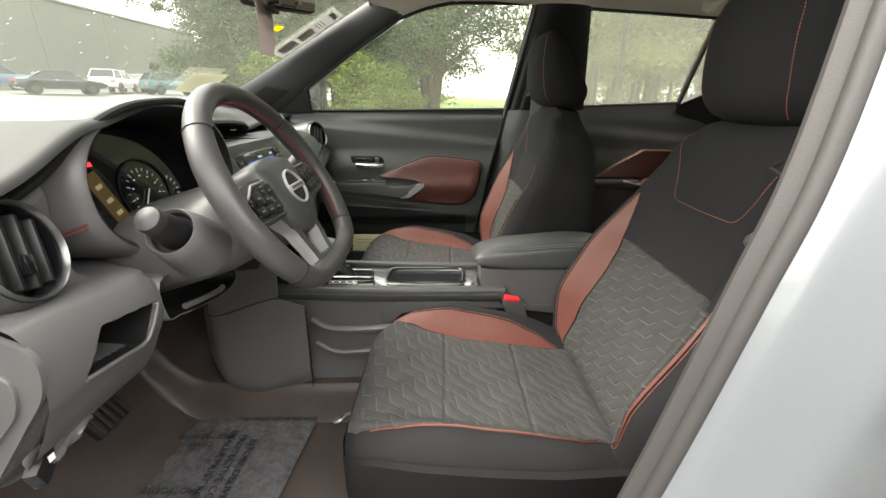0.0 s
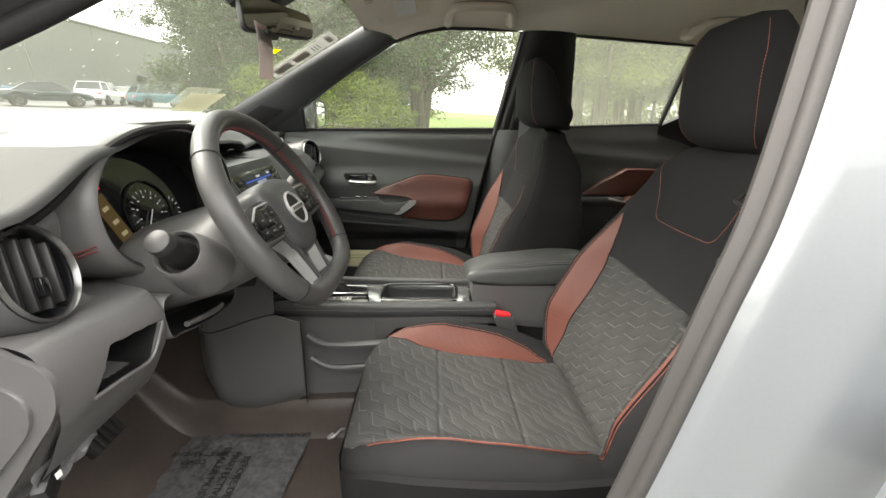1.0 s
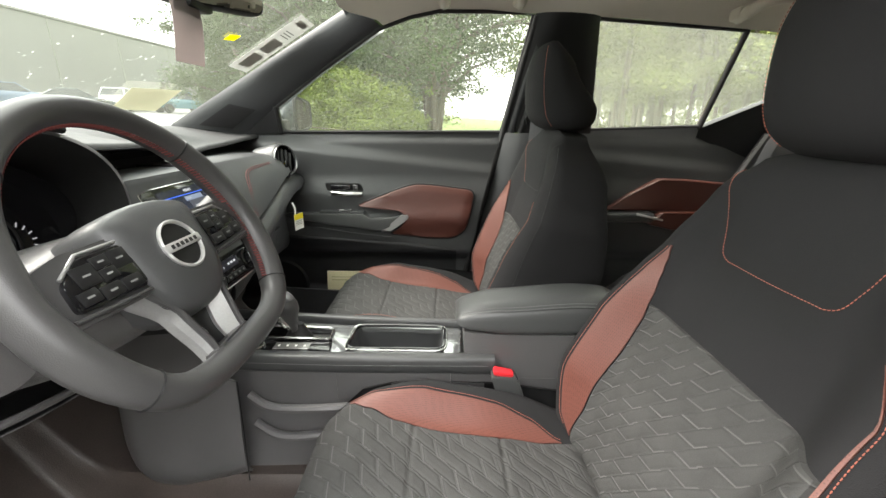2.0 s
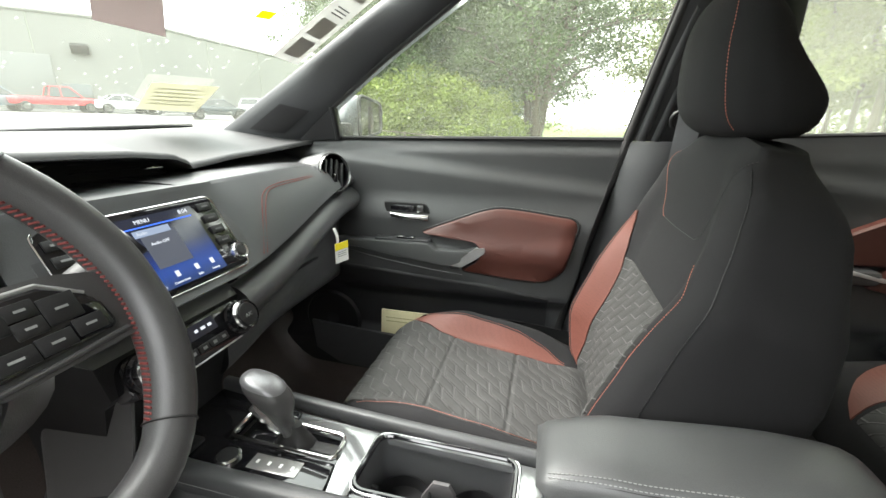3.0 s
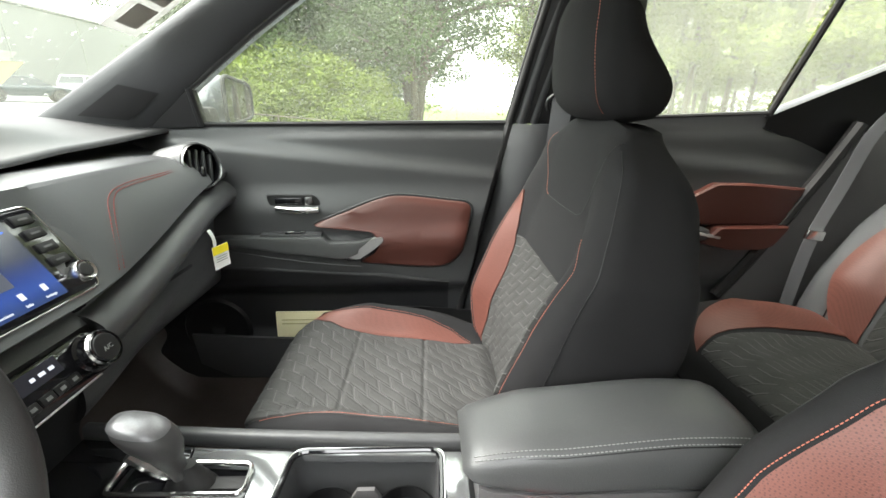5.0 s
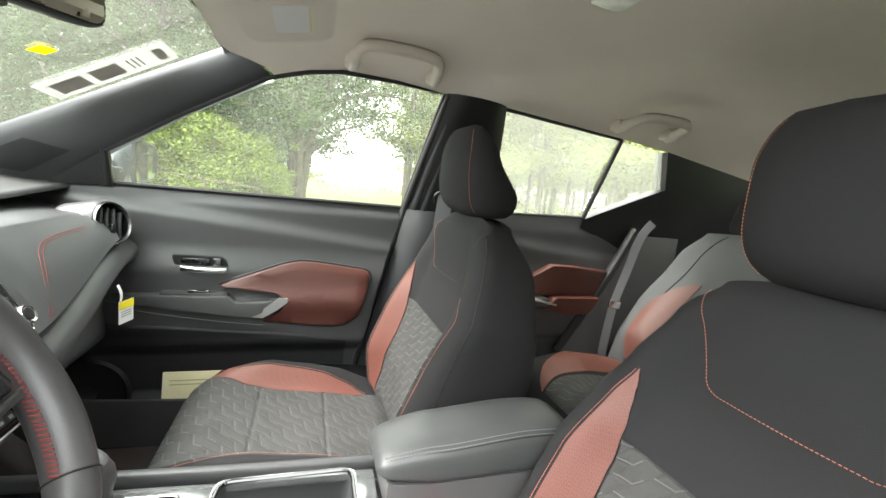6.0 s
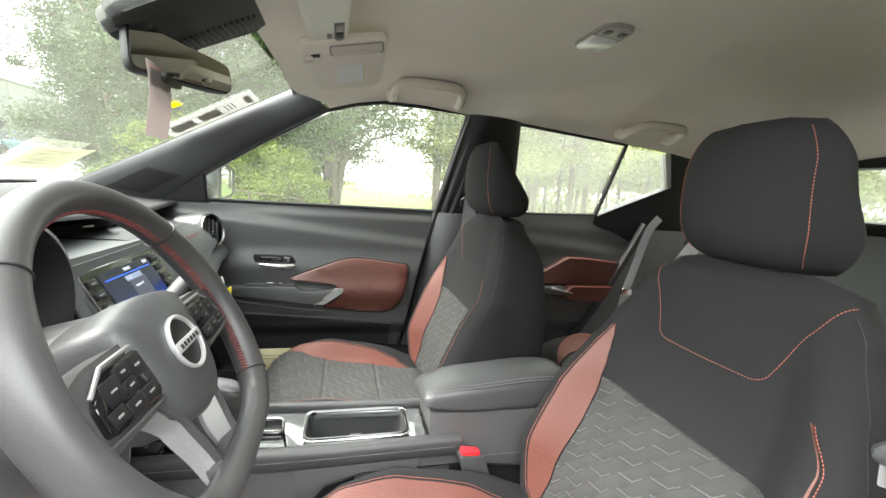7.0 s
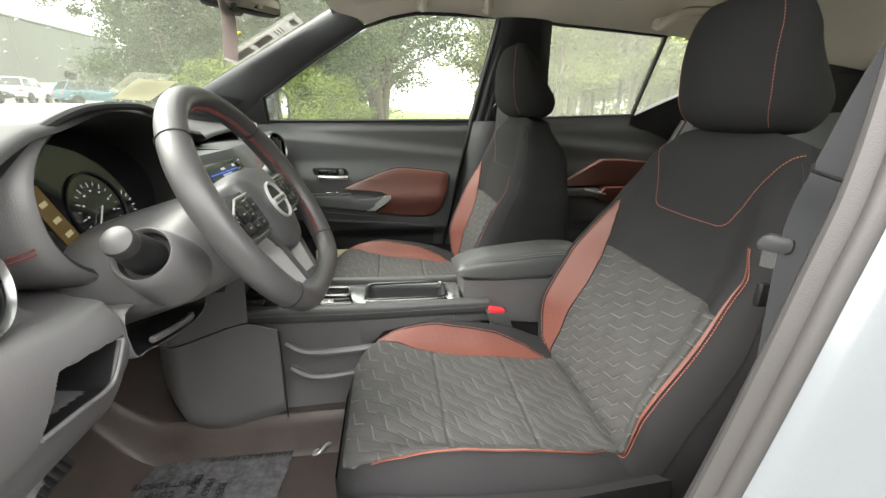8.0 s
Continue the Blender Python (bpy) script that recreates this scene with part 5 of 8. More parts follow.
    part("cubby_lip", tube(smooth_path([(-0.4005, -0.610, 0.8140), (-0.4015, -0.56, 0.8070), (-0.4025, -0.519, 0.8010), (-0.400, -0.502, 0.813), (-0.3975, -0.483, 0.842)], 6), 0.0028, seg=8), MID, dash, "rounded lip of the cubby")
    # open pocket under the steering column, with a moulded lip
    rim = [(-0.466, 0.812), (-0.440, 0.803), (-0.399, 0.792), (-0.331, 0.781), (-0.285, 0.781), (-0.268, 0.797), (-0.290, 0.822), (-0.349, 0.848), (-0.408, 0.864), (-0.466, 0.868)]
    rim = [(p.x, p.y) for p in smooth_path([(y, z, 0) for y, z in rim], 4, closed=True)]
    bm = bmesh.new()
    bowl = [[bm.verts.new((x, -0.370 + (y + 0.370) * k, 0.822 + (z - 0.822) * k)) for y, z in rim] for x, k in ((-0.400, 1.0), (-0.415, 0.97), (-0.440, 0.86), (-0.452, 0.60))]
    quads(bm, bowl, close_u=True)
    bm.faces.new(bowl[-1])
    pocket = part("column_pocket", bm, DARK, dash, "dark open pocket under the steering column", smooth=50)
    outer = [[(x, -0.370 + (y + 0.370) * k, 0.822 + (z - 0.822) * k) for y, z in rim] for x, k in ((-0.400, 0.995), (-0.398, 1.02), (-0.404, 1.045), (-0.46, 1.05), (-0.55, 1.02))]
    part("pocket_rim", loft(outer, cap=False), MID, pocket, "grey moulded rim", smooth=60)
    part("pocket_lip", tube(smooth_path([(-0.402, -0.425, 0.808), (-0.399, -0.380, 0.799), (-0.400, -0.330, 0.790), (-0.404, -0.315, 0.789)], 5), 0.0048, seg=8), MID, pocket, "moulded lip")
    # end cap with fuse cover
    bm = bmesh.new()
    ring = [(-1.05, 1.02), (-0.80, 1.02), (-0.56, 1.005), (-0.49, 0.99), (-0.478, 0.955), (-0.462, 0.93), (-0.425, 0.900), (-0.403, 0.888), (-0.392, 0.872), (-0.393, 0.85), (-0.403, 0.825), (-0.43, 0.79), (-0.465, 0.745), (-0.51, 0.69), (-0.57, 0.63), (-0.70, 0.57), (-1.05, 0.56)]
    ring = [(p.x, p.y) for p in smooth_path([(x, z, 0) for x, z in ring], 5)]
    lo = [bm.verts.new((x, -0.652, z)) for x, z in ring]
    hi = [bm.verts.new((x, -0.659, z)) for x, z in ring]
    quads(bm, [lo, hi], close_u=True)
    bm.faces.new(hi)
    part("end_cap", bm, MID, dash, "grey dashboard end cap", smooth=20)
    part("fuse_cover", prism(rounded([(-0.64, 0.66), (-0.52, 0.71), (-0.425, 0.815), (-0.418, 0.852), (-0.45, 0.872), (-0.64, 0.885)], 0.02), pose(0, -0.658, 0, 90, 0, 0), 0.005, 0.002), MID, dash, "grey fuse box cover")
    # instrument hood: a deep rounded bowl
    hood = []
    for x, w, h, dz in ((-0.60, 0.205, 0.115, 0.0), (-0.50, 0.200, 0.118, 0.0), (-0.455, 0.192, 0.117, 0.0), (-0.440, 0.184, 0.113, 0.0), (-0.437, 0.176, 0.108, 0.0), (-0.443, 0.168, 0.102, 0.0), (-0.50, 0.158, 0.092, -0.002), (-0.57, 0.150, 0.082, -0.004)):
        ring = []
        for i in range(56):
            q = 2 * math.pi * i / 56
            c, s = math.cos(q), math.sin(q)
            ring.append((x - 0.008 * s, -0.315 + w * math.copysign(abs(c) ** 0.85, c), 0.992 + dz + h * math.copysign(abs(s) ** 0.9, s)))
        hood.append(ring)
    hd = part("instrument_hood", loft(hood[:5], cap=False), MID, dash, "rounded instrument hood", smooth=70)
    # shadow below the overhanging lip, drawn as a black bar
    part("hood_gap_shade", tube(smooth_path([(-0.470, -0.560, 1.006), (-0.463, -0.530, 1.022), (-0.460, -0.499, 1.041), (-0.452, -0.460, 1.070), (-0.446, -0.413, 1.092), (-0.443, -0.36, 1.104), (-0.442, -0.27, 1.107), (-0.446, -0.21, 1.097)], 6), 0.0058, seg=8), BLACK, hd, "black bar painting the shadow gap under the dashboard lip")
    for dz in (0.0, 0.0055):
        part("seam", tube([(-0.477, -0.5045, 0.9465 + dz), (-0.462, -0.5035, 0.952 + dz), (-0.445, -0.500, 0.9575 + dz)], 0.0011, seg=6), RED_THREAD, hd, "red stitched seam")
    part("hood_lining", loft(hood[4:], cap=False), BLACK, hd, "matt black lining", smooth=70)
    cl = thing("instrument_cluster", "dark instrument cluster with white dial marks", "gauge cluster")
    m = facing((-0.505, -0.315, 0.985), (0, 1, 0), (-0.25, 0, 1))
    part("face", prism([(0.150 * math.cos(2 * math.pi * k / 40), 0.085 * math.sin(2 * math.pi * k / 40)) for k in range(40)], m, 0.003), GLOSS, cl, "black dial face")
    white = glowing("white dial marks", (0.9, 0.92, 0.95), 0.075)
    amber = glowing("amber display", (0.42, 0.27, 0.07), 0.030)
    bm = bmesh.new()
    for k in range(17):
        a = radians(225 - 270 * k / 16)
        r0 = 0.043 if k % 2 else 0.040
        d = Vector((math.cos(a), math.sin(a), 0))
        c = Vector((0.0, -0.022, 0.004)) + d * ((r0 + 0.050) / 2) * 0.82
        rbox(((0.050 - r0) * 0.7, 0.0010 if k % 2 == 0 else 0.0006, 0.0006), 0, c, Matrix.Rotation(a, 4, "Z"), bm)
    bmesh.ops.transform(bm, matrix=m, verts=bm.verts)
    part("dial_marks", bm, white, cl, "white scale marks", smooth=0)
    for k in range(9):
        a = radians(225 - 270 * k / 8)
        part("dial_number", rbox((0.0055, 0.0035, 0.0006), 0, (0, 0, 0)), white, cl, smooth=0).matrix_local = m @ pose(0.028 * math.cos(a), -0.022 + 0.028 * math.sin(a), 0.004) @ Matrix.Scale(0.7, 4)
    part("needle", rbox((0.040, 0.0022, 0.001), 0.0004), white, cl, "white needle").matrix_local = m @ pose(0.0, -0.022, 0.007, 0, 0, 228) @ pose(0.014, 0, 0)
    part("dial_ring", lathe([(0.054, 0.002), (0.056, 0.006), (0.053, 0.006)], m @ pose(0.0, -0.022, 0), 40), DARK, cl)
    for k in range(7):
        a = radians(60 - 20 * k)
        part("side_mark", rbox((0.006, 0.0016, 0.0006), 0), white, cl, smooth=0).matrix_local = m @ pose(0.048 + 0.026 * math.cos(a), -0.03 + 0.026 * math.sin(a), 0.004, 0, 0, math.degrees(a))
    part("info_display", rbox((0.026, 0.088, 0.002), 0.0005, (0, 0, 0)), amber, cl, "amber-lit side display").matrix_local = m @ pose(-0.080, -0.018, 0.004, 0, 0, 16)
    for yy in (-0.02, 0.0, 0.022):
        part("display_mark", rbox((0.012, 0.006, 0.0008), 0), glowing("amber symbol", (0.8, 0.7, 0.4), 0.07), cl, smooth=0).matrix_local = m @ pose(-0.080 - yy * 0.3, -0.018 + yy, 0.0055, 0, 0, 16)
    part("warning_light", rbox((0.007, 0.006, 0.001), 0), glowing("red warning light", (1.0, 0.03, 0.03), 0.7), cl, "red warning light", smooth=0).matrix_local = m @ pose(-0.083, 0.037, 0.005)

    # centre screen
    sc = thing("infotainment_screen", "glossy black touch screen showing a blue audio menu", "touch screen")
    C = Vector((-0.431, 0.028, 0.936))
    ms = facing(C, (0, 1, 0), (-0.498, 0, 0.867)) @ Matrix.Scale(1.06, 4)
    part("surround", prism(rounded([(-0.128, -0.066), (0.128, -0.066), (0.124, 0.066), (-0.124, 0.066)], 0.02), ms @ pose(0, 0, -0.03), 0.030, 0.006), DASH, sc)
    part("bezel", prism(rounded([(-0.117, -0.057), (0.117, -0.057), (0.115, 0.058), (-0.115, 0.058)], 0.012), ms @ pose(0, 0, -0.004), 0.008, 0.002), GLOSS, sc, "piano black bezel")
    edge = [ms @ Vector((a, b, 0.003)) for a, b in rounded([(-0.118, -0.058), (0.118, -0.058), (0.116, 0.059), (-0.116, 0.059)], 0.012)]
    part("trim", tube(edge, 0.0014, closed=True, seg=6), CHROME, sc, "thin chrome outline")
    disp = bpy.data.materials.new("lit display")
    disp.use_nodes = True
    nt = disp.node_tree
    b = nt.nodes["Principled BSDF"]
    b.inputs["Base Color"].default_value = (0.01, 0.01, 0.012, 1)
    b.inputs["Roughness"].default_value = 0.10
    tc = nt.nodes.new("ShaderNodeTexCoord")
    sp = nt.nodes.new("ShaderNodeSeparateXYZ")
    nt.links.new(tc.outputs["Generated"], sp.inputs[0])
    rmp = nt.nodes.new("ShaderNodeValToRGB")
    els = rmp.color_ramp.elements
    els[0].position, els[0].color = 0.0, (0.012, 0.035, 0.13, 1)
    els[1].position, els[1].color = 1.0, (0.014, 0.018, 0.035, 1)
    for pos, col in ((0.2, (0.018, 0.07, 0.34, 1)), (0.33, (0.012, 0.045, 0.24, 1)), (0.55, (0.016, 0.024, 0.06, 1)), (0.86, (0.018, 0.022, 0.04, 1))):
        e = els.new(pos)
        e.color = col
    nt.links.new(sp.outputs[2], rmp.inputs[0])
    nt.links.new(rmp.outputs[0], b.inputs["Emission Color"])
    b.inputs["Emission Strength"].default_value = 0.15
    part("display", prism([(-0.080, -0.049), (0.074, -0.049), (0.074, 0.050), (-0.080, 0.050)], ms @ pose(0, 0, 0.0042), 0.001), disp, sc, "lit blue menu display", smooth=0)
    pale = glowing("pale screen text", (0.75, 0.80, 0.85), 0.17)
    bar = glowing("grey screen bar", (0.16, 0.20, 0.27), 0.3)
    blue = glowing("blue screen line", (0.02, 0.12, 0.75), 0.30)
    z = 0.0056
    part("title_line", rbox((0.14, 0.0016, 0.0004), 0), blue, sc, smooth=0).matrix_local = ms @ pose(-0.003, 0.036, z)
    part("menu_bar", rbox((0.05, 0.009, 0.0004), 0), bar, sc, smooth=0).matrix_local = ms @ pose(0.002, 0.028, z)
    part("menu_panel", rbox((0.05, 0.046, 0.0003), 0), glowing("dark screen panel", (0.030, 0.034, 0.045), 0.4), sc, smooth=0).matrix_local = ms @ pose(0.008, 0.002, z - 0.0004)
    for words, size, a, bb in (("MENU", 0.0075, -0.003, 0.043), ("8:04", 0.0085, 0.058, 0.044), ("Audio", 0.006, -0.012, 0.028), ("Audio OFF", 0.0058, 0.004, 0.012), ("Phone", 0.0062, -0.061, -0.044), ("Audio", 0.0062, -0.030, -0.044),
                               ("<", 0.012, -0.066, -0.006), ("Connections", 0.0045, 0.000, -0.044), ("Info", 0.0050, 0.030, -0.044), ("Settings", 0.0042, 0.056, -0.044)):
        text_mesh(words, size, ms @ pose(a, bb, z), pale, sc)
    for a in (-0.061, -0.030, 0.0, 0.030, 0.056):
        part("menu_icon", rbox((0.006, 0.008, 0.0004), 0.0002), pale, sc, smooth=0).matrix_local = ms @ pose(a, -0.033, z)
    for k in range(4):
        part("button", rbox((0.023, 0.012, 0.003), 0.001), DARK, sc, "black push button").matrix_local = ms @ pose(0.096, 0.044 - 0.0185 * k, 0.0048)
        part("button_mark", rbox((0.011, 0.0024, 0.0004), 0), INK, sc, smooth=0).matrix_local = ms @ pose(0.096, 0.044 - 0.0185 * k, 0.0066)
        part("button", rbox((0.023, 0.012, 0.003), 0.001), DARK, sc, "black push button").matrix_local = ms @ pose(-0.099, 0.040 - 0.0185 * k, 0.0048)
        part("button_mark", rbox((0.011, 0.0024, 0.0004), 0), GREY_THREAD, sc, smooth=0).matrix_local = ms @ pose(-0.099, 0.040 - 0.0185 * k, 0.0066)
    part("tuning_knob", lathe([(0.0135, 0.0), (0.0135, 0.012), (0.0120, 0.015), (0.009, 0.0135), (0.0, 0.0135)], ms @ pose(0.100, -0.036, 0.004), 28), CHROME, sc, "chrome-rimmed rotary knob")
    part("knob_cap", lathe([(0.009, 0.0138), (0.008, 0.0150), (0.0, 0.0152)], ms @ pose(0.100, -0.036, 0.004), 24), DARK, sc)

    # climate panel
    cp = thing("climate_panel", "black climate control panel with two rotary knobs", "climate controls")
    mc = facing((-0.384, 0.016, 0.815), (0, 1, 0), (-0.42, 0, 0.91)) @ Matrix.Scale(1.05, 4)
    part("panel", prism(rounded([(-0.098, -0.026), (0.098, -0.026), (0.096, 0.026), (-0.096, 0.026)], 0.018), mc @ pose(0, 0, -0.03), 0.030, 0.004), GLOSS, cp, "piano black panel")
    part("lower_trim", rbox((0.13, 0.0022, 0.004), 0.001), SILVER, cp, "silver line").matrix_local = mc @ pose(0, -0.027, 0.0)
    for a in (-0.072, 0.072):
        k = part("knob", lathe([(0.0245, 0.0), (0.0245, 0.004), (0.021, 0.006), (0.0205, 0.020), (0.0185, 0.023), (0.0165, 0.0225), (0.0, 0.0225)], mc @ pose(a, 0, 0), 36), GLOSS, cp, "black rotary knob")
        part("knob_ring", lathe([(0.0215, 0.017), (0.0222, 0.0195), (0.0205, 0.0222)], mc @ pose(a, 0, 0), 36), CHROME, k, "chrome ring")
        part("knob_cap", lathe([(0.0165, 0.0228), (0.0155, 0.0238), (0.0, 0.0240)], mc @ pose(a, 0, 0), 30), DARK, k)
        for i in range(16):
            part("knob_rib", rbox((0.0022, 0.0030, 0.013), 0.0006), GLOSS, k).matrix_local = mc @ pose(a, 0, 0.0125, 0, 0, 22.5 * i) @ pose(0.0208, 0, 0)
        text_mesh("AUTO" if a < 0 else "A/C", 0.0078, mc @ pose(a, -0.002, 0.0242), GREY_THREAD, cp)
    part("readout", prism([(-0.035, 0.0), (0.036, 0.0), (0.036, 0.019), (-0.035, 0.019)], mc @ pose(0, 0.003, 0.0004), 0.001), glowing("dim readout", (0.012, 0.012, 0.02), 0.12), cp, "dim climate readout", smooth=0)
    text_mesh("85", 0.013, mc @ pose(-0.026, 0.0125, 0.0018), glowing("white readout", (0.8, 0.82, 0.9), 0.16), cp)
    text_mesh("F", 0.006, mc @ pose(-0.015, 0.010, 0.0018), pale, cp)
    for a, w in ((0.004, 0.005), (0.015, 0.007), (0.026, 0.006)):
        part("readout_mark", rbox((w, 0.004, 0.0004), 0), pale, cp, smooth=0).matrix_local = mc @ pose(a, 0.0125, 0.0018)
    for i, a in enumerate((-0.034, -0.015, 0.003, 0.020, 0.036)):
        part("button", rbox((0.016 if i else 0.020, 0.011, 0.004), 0.0015), DARK, cp, "black push button").matrix_local = mc @ pose(a, -0.012, 0.001)
        if i:
            part("button_mark", rbox((0.006, 0.004, 0.0004), 0), GREY_THREAD, cp, smooth=0).matrix_local = mc @ pose(a, -0.012, 0.0033)
    text_mesh("ON-OFF", 0.0042, mc @ pose(-0.034, -0.012, 0.0033), pale, cp)
    # body of the stack behind both
    stack = [(-0.474, 1.012, 0.150), (-0.425, 0.868, 0.150), (-0.412, 0.855, 0.140), (-0.402, 0.842, 0.128), (-0.400, 0.795, 0.120), (-0.43, 0.770, 0.110), (-0.47, 0.66, 0.10), (-0.47, 0.60, 0.10)]
    for nm, rows, mat, lab in (("stack_body", stack[:4], DASH_PAD, "grey leatherette stack surround"), ("stack_foot", stack[3:], DARK, "black lower centre stack")):
        part(nm, loft([[(x, 0.025 - w, z), (x, 0.025 + w, z), (-0.60, 0.025 + w, z), (-0.60, 0.025 - w, z)] for x, z, w in rows]), mat, dash, lab, smooth=30)
    part("glove_slot", rbox((0.006, 0.10, 0.006), 0.002, (-0.455, 0.395, 0.795)), DARK, dash)
    # warning tag on the glove box
    tg = thing("warning_tag", "white and yellow warning tag hanging from glove box", "tag")
    part("strap", sheet(lambda u, v: (-0.413 + 0.004 * math.sin(v * 3), 0.450 + 0.012 * u + 0.012 * v, 0.868 - 0.040 * v), 2, 10, 0.0006), WHITE, tg)
    part("card", sheet(lambda u, v: (-0.408 + 0.012 * u, 0.446 + 0.042 * u, 0.832 - 0.050 * v), 4, 4, 0.0006), WHITE, tg, "white card")
    part("yellow_band", sheet(lambda u, v: (-0.4070 + 0.012 * u, 0.446 + 0.042 * u, 0.832 - 0.018 * v), 2, 2, 0.0004), YELLOW, tg, "yellow band")
    for k in range(3):
        part("print_line", rbox((0.001, 0.030, 0.0014), 0, (-0.4015, 0.467, 0.808 - 0.005 * k), pose(0, 0, 0, 0, 0, -16)), GREY_THREAD, tg, smooth=0)


build_dashboard()


# ---- steering wheel and column ----
def build_steering():
    c = Vector((-0.262, -0.312, 0.968))
    up, side = Vector((-0.487, 0, 0.873)), Vector((0, 1, 0))
    m = facing(c, side, up)
    w = thing("steering_wheel", "black leather flat-bottomed steering wheel with red stitching", "steering wheel")
    def flat_low(y):
        return y if y > -0.10 else -0.10 - 0.046 * math.tanh((-0.10 - y) / 0.046)
    ring = []
    for k in range(96):
        q = 2 * math.pi * k / 96
        r = 0.172
        x, y = r * math.cos(q), r * math.sin(q)
        y = flat_low(y)
        ring.append((x, y, q))
    bm = bmesh.new()
    rows = []
    for i, (x, y, q) in enumerate(ring):
        a, b = ring[i - 1], ring[(i + 1) % 96]
        t = Vector((b[0] - a[0], b[1] - a[1], 0)).normalized()
        n = Vector((t.y, -t.x, 0))
        deg = math.degrees(q) % 360
        fat = 0.0150 + 0.0022 * max(0, math.cos(radians(deg - 20)) ** 8, math.cos(radians(deg - 160)) ** 8)
        rows.append([bm.verts.new(m @ (Vector((x, y, 0)) + fat * 1.08 * math.cos(p) * n + Vector((0, 0, fat * 1.15 * math.sin(p))))) for p in (2 * math.pi * j / 18 for j in range(18))])
    quads(bm, rows, close_u=True, close_v=True)
    part("rim", bm, LEATHER, w, "black grained leather rim", smooth=80)

    def rim_pt(deg, ang, extra=0.0):
        q = radians(deg)
        r = 0.172
        x, y = r * math.cos(q), r * math.sin(q)
        y = flat_low(y)
        n = Vector((math.cos(q), math.sin(q), 0))
        f = 0.0150 + 0.0022 * max(0, math.cos(q - radians(20)) ** 8, math.cos(q - radians(160)) ** 8) + extra
        return m @ (Vector((x, y, 0)) + n * (f * 1.08 * math.cos(ang)) + Vector((0, 0, f * 1.15 * math.sin(ang))))
    for deg in (42, 138, -38, 218):
        part("rim_seam", tube([rim_pt(deg, 2 * math.pi * k / 24, 0.0003) for k in range(24)], 0.0011, closed=True, seg=5), DARK, w)
    for lo, hi in ((-38, 42), (138, 218), (44, 136)):
        bm = bmesh.new()
        n = int((hi - lo) / 1.6)
        for k in range(n):
            d = lo + (hi - lo) * (k + 0.5) / n
            a, b = rim_pt(d - 0.5, math.pi * 0.92, 0.0004), rim_pt(d + 0.5, math.pi * 1.04, 0.0004)
            tube([a, a.lerp(b, 0.5), b], 0.0011, seg=5, bm=bm)
        part("rim_stitching", bm, RED_THREAD, w, "red cross stitching")
    # hub
    hub = []
    out = smooth_path([(-0.070, 0.046, 0), (-0.042, 0.058, 0), (0, 0.062, 0), (0.042, 0.058, 0), (0.070, 0.046, 0), (0.070, 0.0, 0), (0.060, -0.042, 0), (0.036, -0.070, 0), (0, -0.079, 0), (-0.036, -0.070, 0), (-0.060, -0.042, 0), (-0.070, 0.0, 0)], 6, True)
    for k, z in ((1.0, -0.055), (1.02, -0.030), (1.0, -0.012), (0.97, -0.001), (0.90, 0.006), (0.70, 0.012), (0.45, 0.0145), (0.2, 0.015)):
        hub.append([m @ Vector((p.x * k, p.y * k, z)) for p in out])
    part("hub", loft(hub), DASH, w, "grained black airbag cover", smooth=60)
    em = part("emblem", lathe([(0.0300, 0.0), (0.0305, 0.003), (0.0285, 0.0045), (0.0268, 0.003), (0.0264, 0.0)], m @ pose(0, -0.002, 0.0145), 40), SILVER, w, "chrome ring emblem")
    part("emblem_disc", lathe([(0.026, 0.0), (0.026, 0.001), (0.0, 0.0012)], m @ pose(0, -0.002, 0.0142), 36), DARK, em)
    part("emblem_bar", rbox((0.062, 0.0105, 0.004), 0.0014), SILVER, em, "chrome bar").matrix_local = m @ pose(0, -0.002, 0.018)
    for k in range(6):
        part("emblem_mark", rbox((0.0050, 0.0050, 0.0006), 0.0002), DARK, em, smooth=0).matrix_local = m @ pose(-0.020 + 0.008 * k, -0.002, 0.0202)
    # spokes
    for s in (1, -1):
        sp = prism(rounded([(s * 0.058, -0.034), (s * 0.160, -0.030), (s * 0.166, 0.022), (s * 0.120, 0.034), (s * 0.058, 0.034)][::s], 0.008), m @ pose(0, 0, -0.024), 0.026, 0.006)
        part("spoke", sp, LEATHER, w, "black side spoke")
        part("button_pad", prism(rounded([(s * 0.062, -0.024), (s * 0.142, -0.019), (s * 0.138, 0.008), (s * 0.112, 0.024), (s * 0.060, 0.024)][::s], 0.006), m @ pose(0, 0, 0.002), 0.005, 0.002), GLOSS, w, "gloss black button pad")
        part("pad_edge", tube([m @ Vector((s * 0.058, 0.028, 0.005)), m @ Vector((s * 0.110, 0.028, 0.006)), m @ Vector((s * 0.134, 0.013, 0.004))], 0.0019, seg=8), TRIM, w, "silver edge line")
        part("pad_edge", tube([m @ Vector((s * 0.062, -0.029, 0.004)), m @ Vector((s * 0.104, -0.027, 0.005)), m @ Vector((s * 0.148, -0.024, 0.003))], 0.0022, seg=8), LEATHER, w)
        keys = ((0.074, 0.012, 0.020, 0.017), (0.094, 0.015, 0.016, 0.010), (0.094, 0.002, 0.016, 0.010), (0.115, 0.008, 0.020, 0.018), (0.078, -0.014, 0.022, 0.011), (0.102, -0.013, 0.020, 0.011), (0.125, -0.010, 0.018, 0.011))
        for bx, by, bw, bh in keys:
            k = part("button", rbox((bw + 0.002, bh + 0.002, 0.0022), 0.0008), DARK, w, "black thumb button")
            k.matrix_local = m @ pose(s * bx, by, 0.0074, 0, 0, 0)
